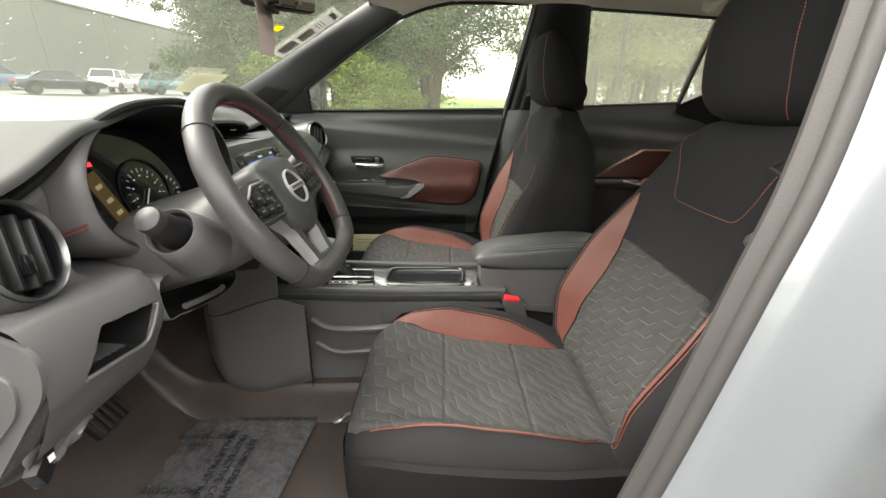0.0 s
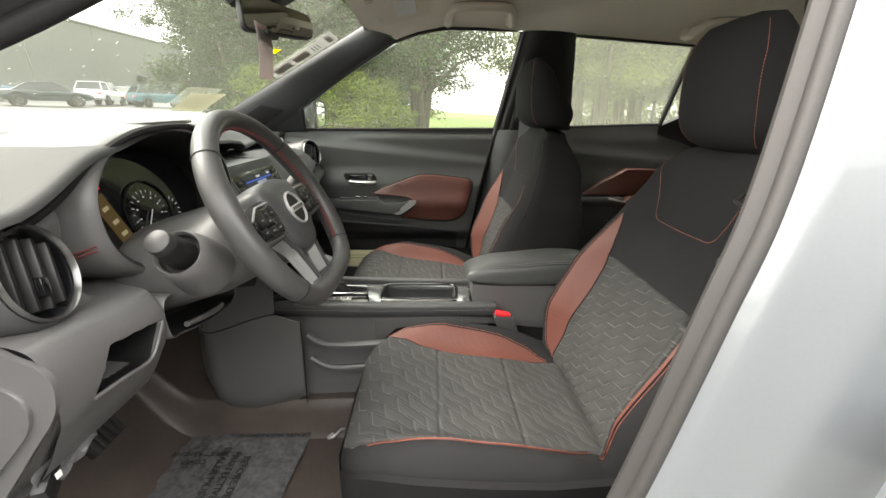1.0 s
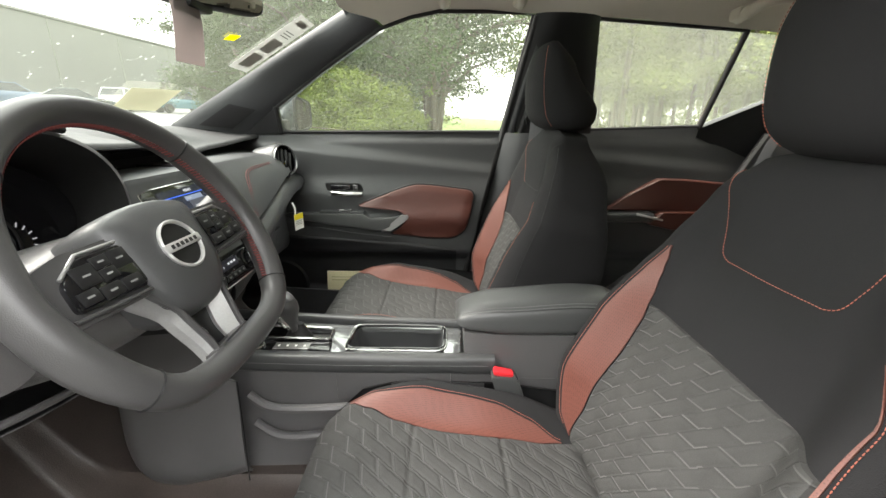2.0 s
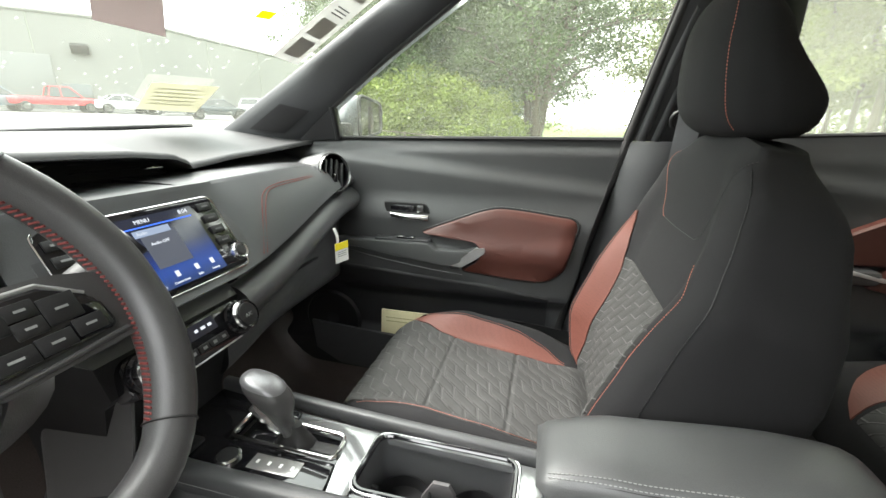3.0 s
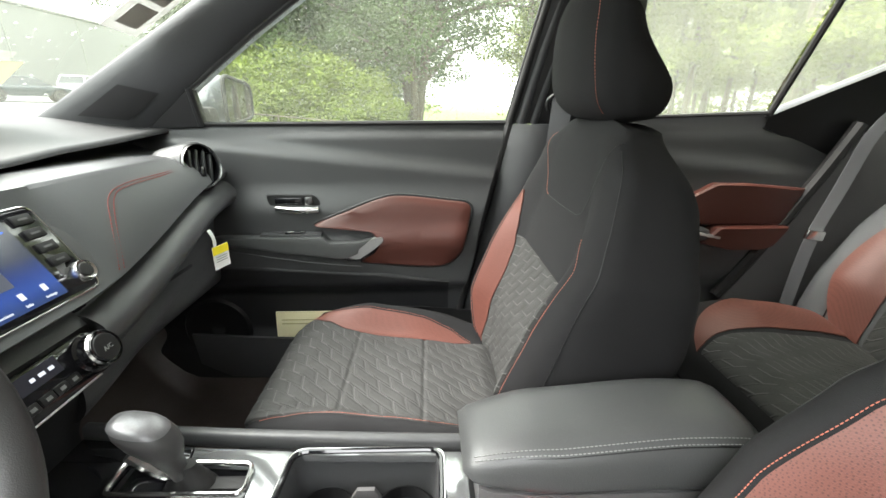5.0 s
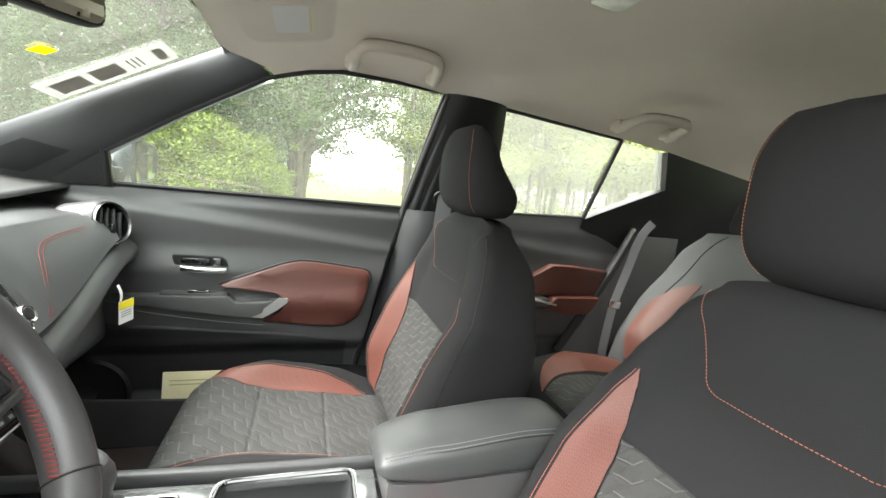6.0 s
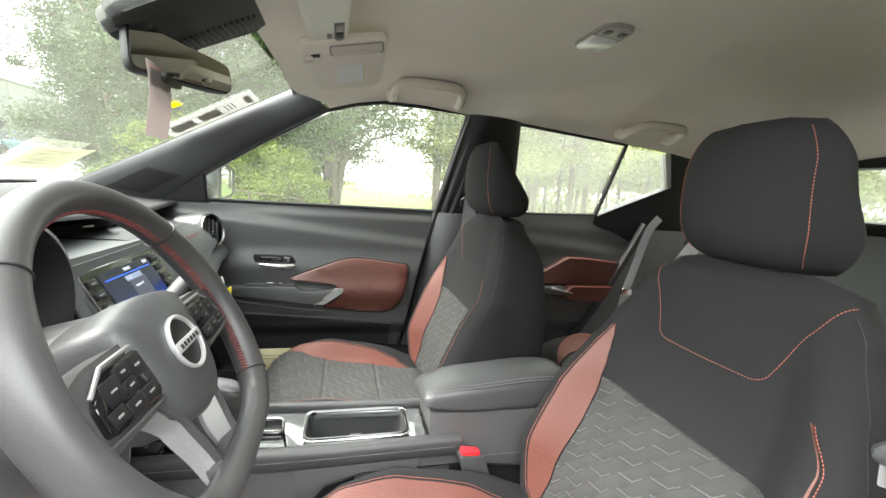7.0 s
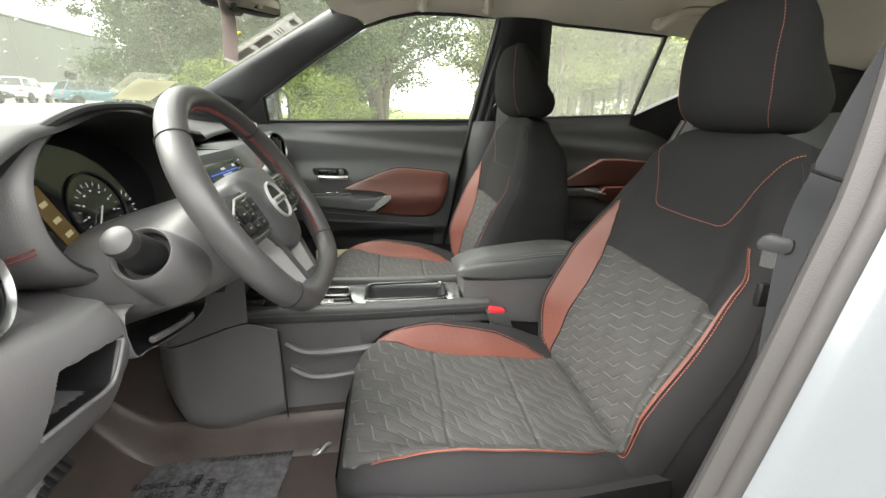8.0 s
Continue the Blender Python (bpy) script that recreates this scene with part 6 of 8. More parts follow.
            part("button_mark", rbox((bw * 0.4, 0.0018, 0.0004), 0), GREY_THREAD, k, smooth=0).matrix_local = pose(0, 0, 0.0013)
        # lower leg: a ridge that runs in to the flat of the rim, its inner face falling to a dark recess
        outer, ridge, inner = [], [], []
        for i in range(13):
            t = i / 12
            b = -0.026 - 0.116 * t
            o = interp(t, [(0, 0.078), (0.35, 0.050), (0.8, 0.039), (1.0, 0.037)])
            r = interp(t, [(0, 0.066), (0.35, 0.041), (0.8, 0.031), (1.0, 0.029)])
            n = interp(t, [(0, 0.050), (0.35, 0.022), (0.7, 0.010), (1.0, 0.014)])
            outer.append((s * o, b, -0.016))
            ridge.append((s * r, b, -0.004 - 0.004 * t))
            inner.append((s * n, b, -0.022))
        def strip_of(a, c, lift=0.0, e0=0.0, e1=1.0, deep=0.012):
            rings = []
            for p, q in zip(a, c):
                p, q = Vector(p), Vector(q)
                u, v = p.lerp(q, e0), p.lerp(q, e1)
                up_ = Vector((0, 0, lift))
                rings.append([m @ (u + up_), m @ (v + up_), m @ (v - Vector((0, 0, deep))), m @ (u - Vector((0, 0, deep)))])
            return loft(rings)
        part("lower_spoke", strip_of(outer, ridge), TRIM if s < 0 else LEATHER, w, "lower spoke face")
        part("spoke_trim", strip_of(ridge[3:], inner[3:], 0.0005, 0.10), TRIM, w, "satin silver spoke trim")
        part("spoke_ridge", tube([m @ (Vector(p) + Vector((0, 0, -0.001))) for p in ridge], 0.0042, seg=8), LEATHER, w, "black spoke ridge")
    part("spoke_recess", prism([(-0.030, -0.060), (0.030, -0.060), (0.016, -0.132), (-0.016, -0.132)][::-1], m @ pose(0, 0, -0.034), 0.008), DARK, w, "dark recess between the spoke legs")
    part("spoke_foot", prism(rounded([(-0.040, -0.124), (0.040, -0.124), (0.046, -0.146), (-0.046, -0.146)][::-1], 0.006), m @ pose(0, 0, -0.020), 0.016, 0.005), LEATHER, w, "grey spoke foot")
    part("rim_accent", prism(rounded([(-0.036, -0.126), (-0.026, -0.126), (-0.022, -0.150), (-0.036, -0.150)][::-1], 0.003), m @ pose(0, 0, -0.010), 0.008, 0.002), RED_THREAD, w, "red stitched accent")

    col = thing("steering_column", "grained black steering column shroud with stalks", "steering column")
    ax = -(m.to_3x3() @ Vector((0, 0, 1)))
    rings = []
    for d, wd, h, dz in ((0.035, 0.062, 0.055, -0.005), (0.048, 0.100, 0.068, -0.010), (0.070, 0.132, 0.078, -0.016), (0.12, 0.140, 0.084, -0.010), (0.20, 0.135, 0.086, 0.006), (0.27, 0.13, 0.086, 0.02)):
        o = c + ax * d + Vector((0, 0, dz))
        rings.append([o + side * (wd * math.copysign(abs(math.cos(q)) ** 0.75, math.cos(q))) + up * ((h if math.sin(q) > 0 else h * 0.70) * math.copysign(abs(math.sin(q)) ** 0.75, math.sin(q))) for q in (2 * math.pi * k / 32 for k in range(32))])
    part("shroud", loft(rings), MID, col, "grained black shroud", smooth=60)
    ol = c + ax * 0.085
    base = Vector((-0.350, -0.490, 0.951))
    tip = Vector((-0.350, -0.526, 0.979))
    d = (tip - base)
    rot = d.to_track_quat("Z", "Y").to_matrix().to_4x4()
    rot.translation = base
    L = d.length
    part("stalk_boot", lathe([(0.044, -0.07), (0.037, -0.02), (0.0325, 0.000), (0.0305, 0.002), (0.029, 0.000), (0.028, -0.006)], rot, 32), MID, col, "round collar of the stalk")
    part("stalk_socket", lathe([(0.0285, -0.004), (0.026, -0.012), (0.0, -0.014)], rot, 32), BLACK, col, "black socket of the stalk")
    part("light_stalk", lathe([(0.021, -0.012), (0.020, 0.0), (0.019, L * 0.30), (0.0175, L * 0.50), (0.0160, L * 0.62), (0.0160, L * 0.72), (0.0155, L * 0.92), (0.010, L * 1.0), (0.0, L * 1.02)], rot, 22), DARK, col, "black light stalk")
    part("stalk_end", lathe([(0.0160, L * 0.66), (0.0168, L * 0.86), (0.0152, L * 0.97), (0.009, L * 1.03), (0.0, L * 1.045)], rot, 22), material("dark grey stalk plastic", (0.030, 0.029, 0.029), 0.42, grain=0.5, scale=900), col, "grey stalk end")
    tip = Vector((-0.30, -0.105, 1.000))
    base = ol + side * 0.118
    P = smooth_path([base, base.lerp(tip, 0.4) + up * 0.004, tip], 8)
    part("wiper_stalk", tube(P, [0.008 + 0.009 * min(1, i / 9) for i in range(len(P))], seg=14, squash=0.75), DARK, col, "black wiper stalk")
    for k in range(3):
        part("stalk_mark", rbox((0.006, 0.004, 0.001), 0), GREY_THREAD, col, smooth=0).matrix_local = Matrix.Translation(base.lerp(tip, 0.62 + 0.13 * k) + m.to_3x3() @ Vector((0, 0, 0.0138))) @ m.to_quaternion().to_matrix().to_4x4()


build_steering()


# ---- centre console ----
def build_console():
    con = thing("centre_console", "grey centre console with piano black top and stitched rails", "centre console")
    cy = 0.022
    # body with side panels
    body = []
    for x, zt, hw in ((-0.56, 0.60, 0.070), (-0.46, 0.625, 0.074), (-0.30, 0.632, 0.070), (-0.158, 0.632, 0.068), (-0.152, 0.565, 0.068), (0.058, 0.565, 0.066), (0.064, 0.632, 0.066), (0.13, 0.625, 0.062), (0.16, 0.60, 0.054), (0.46, 0.60, 0.056), (0.50, 0.58, 0.054)):
        body.append([(x, cy - hw - 0.035, 0.305), (x, cy - hw - 0.012, 0.42), (x, cy - hw, 0.56), (x, cy - hw, zt), (x, cy + hw, zt), (x, cy + hw, 0.56), (x, cy + hw + 0.012, 0.42), (x, cy + hw + 0.035, 0.305)])
    part("body", loft(body), MID, con, "grey moulded console side", smooth=30)
    for sg in (-1, 1):
        part("cup_side", rbox((0.236, 0.006, 0.080), 0.002, (-0.047, cy + sg * 0.0665, 0.594)), MID, con)

    def kick_low(x):
        return interp(x, [(-0.64, 0.46), (-0.608, 0.425), (-0.575, 0.388), (-0.537, 0.368), (-0.49, 0.366), (-0.445, 0.374), (-0.343, 0.405)])

    def kick_top(x):
        return interp(x, [(-0.64, 0.585), (-0.59, 0.596), (-0.406, 0.652), (-0.343, 0.632)])

    def kick_y(x, z):
        curl = max(0.0, (-0.555 - x) / 0.085)
        foot = max(0.0, 1 - (z - kick_low(x)) / 0.05)
        swell = 0.010 * step(0.09, 0.0, math.hypot(x + 0.50, z - 0.42))
        return -0.100 + 0.075 * curl ** 2 + 0.018 * foot ** 2 - swell - 0.010 * step(0.62, 0.45, z)

    def kick(u, v):
        x = -0.64 + 0.297 * u
        z = kick_low(x) + (kick_top(x) - kick_low(x)) * v
        return (x, kick_y(x, z), z)
    part("side_panel", sheet(kick, 34, 24, 0.004), MID, con, "smooth grey console side panel", smooth=60)

    def gusset(u, v):
        x = -0.64 + 0.235 * u
        z = kick_top(x) + 0.0025 + (0.80 - kick_top(x)) * v
        return (x, kick_y(x, z) + 0.004 + 0.03 * v, z)
    part("upper_panel", sheet(gusset, 26, 14, 0.004), MID, con, "grey panel between console and dashboard", smooth=60)
    part("panel_seam", tube([(-0.340, -0.100, 0.630), (-0.338, -0.108, 0.52), (-0.342, -0.110, 0.40)], 0.0016, seg=6), DARK, con)
    for z, x0, x1 in ((0.560, -0.335, -0.02), (0.492, -0.330, -0.10)):
        part("moulded_rib", tube(smooth_path([(x0, -0.072, z + 0.02), (x0 + 0.05, -0.084, z), ((x0 + x1) / 2, -0.084, z), (x1, -0.076, z + 0.012)], 8), 0.009, seg=8), MID, con, "moulded rib")
    # stitched rails each side
    for y0, y1, z0, z1, sg in ((-0.042, -0.034, 0.648, 0.640, -1), (0.128, 0.088, 0.662, 0.660, 1)):
        rail = []
        for k in range(21):
            t = k / 20
            x = -0.46 + 0.62 * t
            yc, zc = y0 + (y1 - y0) * t, z0 + (z1 - z0) * t - 0.004 * math.sin(math.pi * t)
            hh, half_w = (0.020, 0.015) if sg < 0 else (0.013, 0.009)
            rail.append([(x, yc + half_w * math.copysign(abs(math.cos(q)) ** 0.6, math.cos(q)), zc + hh * math.copysign(abs(math.sin(q)) ** 0.6, math.sin(q)) - 0.004) for q in (2 * math.pi * i / 18 for i in range(18))])
        r = part("rail_pad", loft(rail), DASH, con, "grey leatherette knee rail")
        if sg > 0:
            continue
        for dz in (0.0, -0.010):
            yo = (y0 - 0.0145, y1 - 0.0145)
            part("stitching", stitches([(-0.45, yo[0] + (0.002 if dz == 0 else -0.0008), z0 + 0.0085 + dz), (-0.15, (yo[0] + yo[1]) / 2 + (0.002 if dz == 0 else -0.0008), (z0 + z1) / 2 + 0.0045 + dz), (0.15, yo[1] + (0.002 if dz == 0 else -0.0008), z1 + 0.0085 + dz)], 0.0032, 0.0014, 0.0006), GREY_THREAD, r, "grey thread")
    # top plate with openings for the cup holder and shift gate
    def plate(outline, z=0.642):
        return prism(outline[::-1], pose(0, 0, z), 0.012, 0.002)
    part("top_plate", plate([(-0.178, -0.032), (-0.148, -0.032), (-0.148, 0.086), (-0.290, 0.098), (-0.284, 0.072), (-0.194, 0.066)][::-1]), PLATE_SHEEN, con, "piano black crossbar with sky sheen painted grey")
    part("top_plate", plate([(0.056, -0.032), (0.090, -0.032), (0.094, 0.078), (0.056, 0.080)][::-1]), PLATE_SHEEN, con, "piano black rear bar with sky sheen painted grey")
    part("side_strip", plate([(-0.147, 0.080), (0.055, 0.072), (0.055, 0.081), (-0.147, 0.087)][::-1]), PLATE_SHEEN, con)
    part("top_plate", plate([(-0.46, -0.032), (-0.180, -0.032), (-0.189, 0.016), (-0.46, 0.020)][::-1]), GLOSS, con, "piano black plate")
    part("top_plate", plate([(-0.46, 0.078), (-0.286, 0.072), (-0.292, 0.100), (-0.46, 0.118)][::-1]), GLOSS, con, "piano black plate")
    part("top_plate", plate([(-0.46, 0.021), (-0.366, 0.018), (-0.366, 0.075), (-0.46, 0.077)][::-1]), GLOSS, con, "piano black plate")
    part("side_strip", plate([(-0.147, -0.032), (0.055, -0.032), (0.055, -0.018), (-0.147, -0.018)][::-1]), GLOSS, con)
    # shift gate
    gate = [(-0.362, 0.022), (-0.190, 0.018), (-0.194, 0.064), (-0.366, 0.074)]
    part("gate_frame", tube([(x, y, 0.657) for x, y in rounded(gate, 0.012)], 0.0035, closed=True, seg=8), CHROME, con, "chrome shift gate frame")
    part("gate_floor", rbox((0.175, 0.066, 0.006), 0.002, (-0.272, 0.045, 0.640)), GLOSS, con)
    part("gate_slot", rbox((0.11, 0.020, 0.006), 0.002, (-0.245, 0.044, 0.645)), RUBBER, con, "dark slot")
    part("gear_marking", rbox((0.075, 0.026, 0.001), 0.0004, (-0.265, -0.008, 0.6548)), material("smoked silver print", (0.30, 0.30, 0.29), 0.2, 0.5), con, "silver gear markings")
    for k in range(4):
        part("gear_letter", rbox((0.004, 0.006, 0.0008), 0, (-0.292 + 0.018 * k, -0.008, 0.6556)), WHITE, con, smooth=0)
    sb = part("start_button", lathe([(0.0175, 0.0), (0.0175, 0.004), (0.0150, 0.006), (0.0145, 0.003), (0.0, 0.003)], Matrix.Translation((-0.338, -0.012, 0.654)), 32), CHROME, con, "chrome-ringed start button")
    part("button_cap", lathe([(0.0142, 0.004), (0.0135, 0.0055), (0.0, 0.0058)], Matrix.Translation((-0.338, -0.012, 0.654)), 28), DARK, sb)
    # brake button by the front
    part("brake_switch", rbox((0.045, 0.030, 0.008), 0.003, (-0.415, -0.008, 0.658)), DARK, con, "black parking brake switch")
    part("switch_mark", rbox((0.006, 0.006, 0.0008), 0, (-0.415, -0.008, 0.6624)), GREY_THREAD, con, smooth=0)
    # cup holder
    cup = rounded([(-0.150, -0.016), (0.056, -0.016), (0.058, 0.082), (-0.146, 0.084)], 0.022, 6)
    part("cup_rim", tube([(x, y, 0.655) for x, y in cup], 0.004, closed=True, seg=8), GLOSS, con, "gloss black rim")
    part("cup_rim_line", tube([(x * 1.0 + (0.004 if x > 0 else -0.004), y + (0.004 if y > 0.03 else -0.004), 0.6545) for x, y in cup], 0.0022, closed=True, seg=8), CHROME, con, "chrome outline")
    cx_, cy_ = -0.046, 0.033
    part("cup_well", loft([[(cx_ + (x - cx_) * k, cy_ + (y - cy_) * k, z) for x, y in cup] for k, z in ((1.0, 0.655), (0.97, 0.648), (0.93, 0.60), (0.90, 0.575))][::-1], cap=False), DASH, con, "black cup holder well")
    part("cup_floor", rbox((0.19, 0.09, 0.006), 0.002, (-0.046, 0.033, 0.577)), DARK, con)
    for x in (-0.098, 0.008):
        part("cup_ring", lathe([(0.042, 0.0), (0.043, 0.016), (0.040, 0.018), (0.038, 0.0)], Matrix.Translation((x, 0.033, 0.580)), 32), DARK, con)
        part("cup_tab", rbox((0.022, 0.010, 0.010), 0.003, (x - 0.045 * (1 if x < 0 else -1), 0.033, 0.606), pose(0, 0, 0, 0, 20 * (1 if x < 0 else -1), 0)), DARK, con)
    part("cup_divider", prism([(-0.030, -0.010), (0.030, -0.010), (0.012, 0.022), (-0.012, 0.022)], facing((-0.046, 0.06, 0.592), (1, 0, 0), (0, 0, 1)), 0.006, 0.001), MID, con, "grey cup divider")
    # shifter
    sh = thing("gear_shifter", "black leather gear shifter with satin cap", "gear shifter")
    top = Vector((-0.292, 0.030, 0.752))
    bot = Vector((-0.268, 0.044, 0.648))
    axv = (top - bot).normalized()
    rings = []
    for t, rx, ry in ((0.0, 0.011, 0.011), (0.35, 0.013, 0.012), (0.50, 0.017, 0.015), (0.62, 0.024, 0.019), (0.76, 0.031, 0.023), (0.90, 0.034, 0.024), (1.0, 0.031, 0.022), (1.06, 0.022, 0.016), (1.08, 0.006, 0.005)):
        o = bot + (top - bot) * t + Vector((-0.006 * t, 0, 0))
        rings.append([o + Vector((rx * math.copysign(abs(math.cos(q)) ** 0.8, math.cos(q)), ry * math.copysign(abs(math.sin(q)) ** 0.8, math.sin(q)), 0.3 * rx * -math.cos(q))) for q in (2 * math.pi * i / 24 for i in range(24))])
    part("knob", loft(rings), LEATHER, sh, "black leather knob", smooth=70)
    part("knob_cap", loft([[p + axv * k + (o2 - p) * f for p in [Vector(v) for v in rings[6]]] for k, f, o2 in ((0.002, 0.0, top), (0.007, 0.10, top), (0.010, 0.35, top), (0.011, 0.8, top))]), material("satin grey cap", (0.16, 0.16, 0.165), 0.32, 0.4), sh, "satin grey cap", smooth=60)
    part("chrome_spine", tube(smooth_path([bot + Vector((-0.012, -0.010, 0.02)), bot.lerp(top, 0.4) + Vector((-0.016, -0.011, 0.0)), bot.lerp(top, 0.68) + Vector((-0.030, -0.010, 0.0))], 6), [0.004 + 0.0005 * i for i in range(13)], seg=8), CHROME, sh, "chrome spine")
    part("boot", loft([[bot + Vector((r * math.cos(q), r * 0.7 * math.sin(q), h)) for q in (2 * math.pi * i / 20 for i in range(20))] for r, h in ((0.034, -0.004), (0.028, 0.004), (0.027, 0.008), (0.021, 0.014), (0.020, 0.019), (0.014, 0.026), (0.013, 0.032))]), RUBBER, sh, "black gaiter")
    # armrest lid
    ar = thing("armrest", "grey padded centre armrest with pale stitching", "armrest")
    rings = []
    for k in range(29):
        t = k / 28
        x = 0.080 + 0.350 * t
        e = (1 - abs(2 * t - 1) ** 9) ** 0.42 if 0 < t < 1 else 0.10
        hw = interp(t, [(0, 0.056), (0.3, 0.066), (1, 0.066)]) * (0.82 + 0.18 * e)
        zt = interp(t, [(0, 0.742), (0.25, 0.760), (0.7, 0.774), (1.0, 0.772)])
        zb = interp(t, [(0, 0.702), (0.3, 0.694), (1, 0.694)])
        th, zc = (zt - zb) / 2 * e, (zt + zb) / 2
        rings.append([(x, 0.033 + (hw - 0.011 * math.sin(q)) * math.copysign(abs(math.cos(q)) ** 0.5, math.cos(q)), zc + th * math.copysign(abs(math.sin(q)) ** 0.55, math.sin(q))) for q in (2 * math.pi * i / 48 for i in range(48))])
    part("lid", loft(rings), SOFT, ar, "grey leatherette lid", smooth=60)
    for side_q in (1.22, 1.16):
        P = []
        for k, r in enumerate(rings[1:-1]):
            i = side_q * math.pi * 48 / (2 * math.pi)
            i0 = int(48 - i) % 48
            f = (48 - i) % 1
            p = Vector(r[i0]).lerp(Vector(r[(i0 + 1) % 48]), f)
            P.append(p + Vector((0, -0.0010, 0.0006)))
        part("stitching", stitches(P, 0.0034, 0.0014, 0.0007), GREY_THREAD, ar, "pale grey thread")
    part("seam_line", tube([p + Vector((0, -0.0006, -0.0035)) for p in P], 0.0012, seg=5), DARK, ar)
    part("bin", loft([[(x, 0.033 - hw, z0), (x, 0.033 + hw, z0), (x, 0.033 + hw, 0.700), (x, 0.033 - hw, 0.700)] for x, hw, z0 in ((0.098, 0.052, 0.655), (0.115, 0.060, 0.62), (0.16, 0.064, 0.60), (0.45, 0.066, 0.58))]), MID, ar, "grey console bin", smooth=30)


build_console()


# ---- roof fittings ----
def build_roof_fittings():
    # visors
    v = thing("sun_visor", "beige folded sun visor with a white label", "sun visor")
    m = facing((-0.085, 0.345, 1.388), (1, 0.0, 0.22), (0.02, -1, 0.26))
    out = rounded([(-0.074, 0.014), (0.078, 0.016), (0.088, 0.214), (-0.098, 0.212)], 0.024)
    part("panel", prism(out, m @ pose(0, 0, -0.016), 0.018, 0.006, seg=3), LINER, v, "beige cloth panel")
    # shade round the mirror cover, painted as a grey bead
    part("vanity_gap_shade", tube([m @ Vector((a, b, 0.003)) for a, b in rounded([(-0.034, 0.170), (0.078, 0.170), (0.076, 0.206), (-0.034, 0.204)], 0.006)], 0.0022, closed=True, seg=6), LINER_SHADE, v, "grey bead painting the shadow gap round the mirror cover")
    part("vanity_cover", rbox((0.106, 0.030, 0.006), 0.0025), LINER_PLASTIC, v, "beige mirror cover").matrix_local = m @ pose(0.021, 0.188, 0.003)
    part("cover_grip", rbox((0.100, 0.006, 0.004), 0.0018), LINER_PLASTIC, v).matrix_local = m @ pose(0.021, 0.176, 0.0065)
    part("label_sticker", rbox((0.064, 0.076, 0.0008), 0), WHITE, v, "white label", smooth=0).matrix_local = m @ pose(0.008, 0.086, 0.0028)
    part("label_edge", rbox((0.004, 0.074, 0.0009), 0), CREAM, v, smooth=0).matrix_local = m @ pose(0.037, 0.086, 0.0029)
    part("clip", rbox((0.022, 0.012, 0.018), 0.004), LINER_PLASTIC, v).matrix_local = m @ pose(-0.082, 0.168, 0.004)
    part("clip_hole", rbox((0.018, 0.010, 0.004), 0.001), DARK, v).matrix_local = m @ pose(-0.066, 0.172, 0.0022)
    # grab handles
    for x, z, L in ((0.155, 1.432, 0.215), (0.995, 1.398, 0.205)):
        g = thing("grab_handle", "beige plastic grab handle on the roof rail", "grab handle", group="grab handles")
        P = smooth_path([(x - L / 2, 0.565, z), (x - L / 2 + 0.002, 0.520, z + 0.008), (x - L * 0.44, 0.478, z + 0.020), (x - L * 0.30, 0.460, z + 0.025), (x, 0.455, z + 0.026), (x + L * 0.30, 0.460, z + 0.025), (x + L * 0.44, 0.478, z + 0.020), (x + L / 2 - 0.002, 0.520, z + 0.008), (x + L / 2, 0.565, z)], 6)
        part("bar", tube(P, [0.0125 if 6 < i < len(P) - 7 else 0.015 for i in range(len(P))], seg=14, squash=1.25), LINER_PLASTIC, g)
        for sd in (-1, 1):
            part("mount", rbox((0.036, 0.050, 0.036), 0.010, (x + sd * L / 2, 0.560, z + 0.008)), LINER_PLASTIC, g)
        # shade between bar and roof, painted as a grey strip
        part("shadow_gap", tube([p + Vector((0, -0.006, 0.0125)) for p in P[8:-8]], 0.003, seg=6), LINER_SHADE, g, "grey strip painting the shade above the bar")
    # dome lamp
    d = thing("dome_lamp", "clear rectangular dome lamp on the headliner", "dome lamp")
    md = facing((0.433, 0.040, roof_mid(0.43) - 0.003), (0.0, -1, 0), (-1, 0, 0.0))
    part("frame", prism(rounded([(-0.064, -0.038), (0.050, -0.036), (0.066, -0.020), (0.066, 0.020), (0.050, 0.036), (-0.060, 0.036)], 0.008), md @ pose(0, 0, -0.008), 0.012, 0.003), LINER_SHADE, d, "grey lamp frame")
    part("lens", prism(rounded([(-0.060, -0.033), (0.002, -0.033), (0.010, 0.033), (-0.056, 0.033)], 0.006), md @ pose(0, 0, 0.002), 0.008, 0.003), material("frosted lamp lens", (0.85, 0.85, 0.82), 0.12, vary=0.1, patch=80), d, "frosted clear lens")
    part("switch_bed", prism(rounded([(0.012, -0.030), (0.048, -0.030), (0.060, -0.016), (0.060, 0.016), (0.048, 0.030), (0.018, 0.030)], 0.006), md @ pose(0, 0, 0.002), 0.004, 0.001), material("grey lamp switch", (0.38, 0.37, 0.35), 0.3), d, "grey switch bed")
    for b in (-0.017, 0.017):
        part("switch", rbox((0.018, 0.014, 0.006), 0.002), MID, d, "dark lamp switch").matrix_local = md @ pose(0.038, b, 0.007)
    # overhead console
    o = thing("overhead_console", "pale grey overhead console with map lamp switches", "overhead console")
    mo = facing((-0.135, 0.035, 1.455), (1, 0, 0.25), (0, -1, 0.0))
    part("shell", prism(rounded([(-0.036, -0.136), (0.036, -0.140), (0.044, 0.12), (-0.044, 0.12)], 0.022), mo @ pose(0, 0, -0.006), 0.024, 0.008, seg=3), material("pale plastic", (0.80, 0.77, 0.71), 0.45), o)
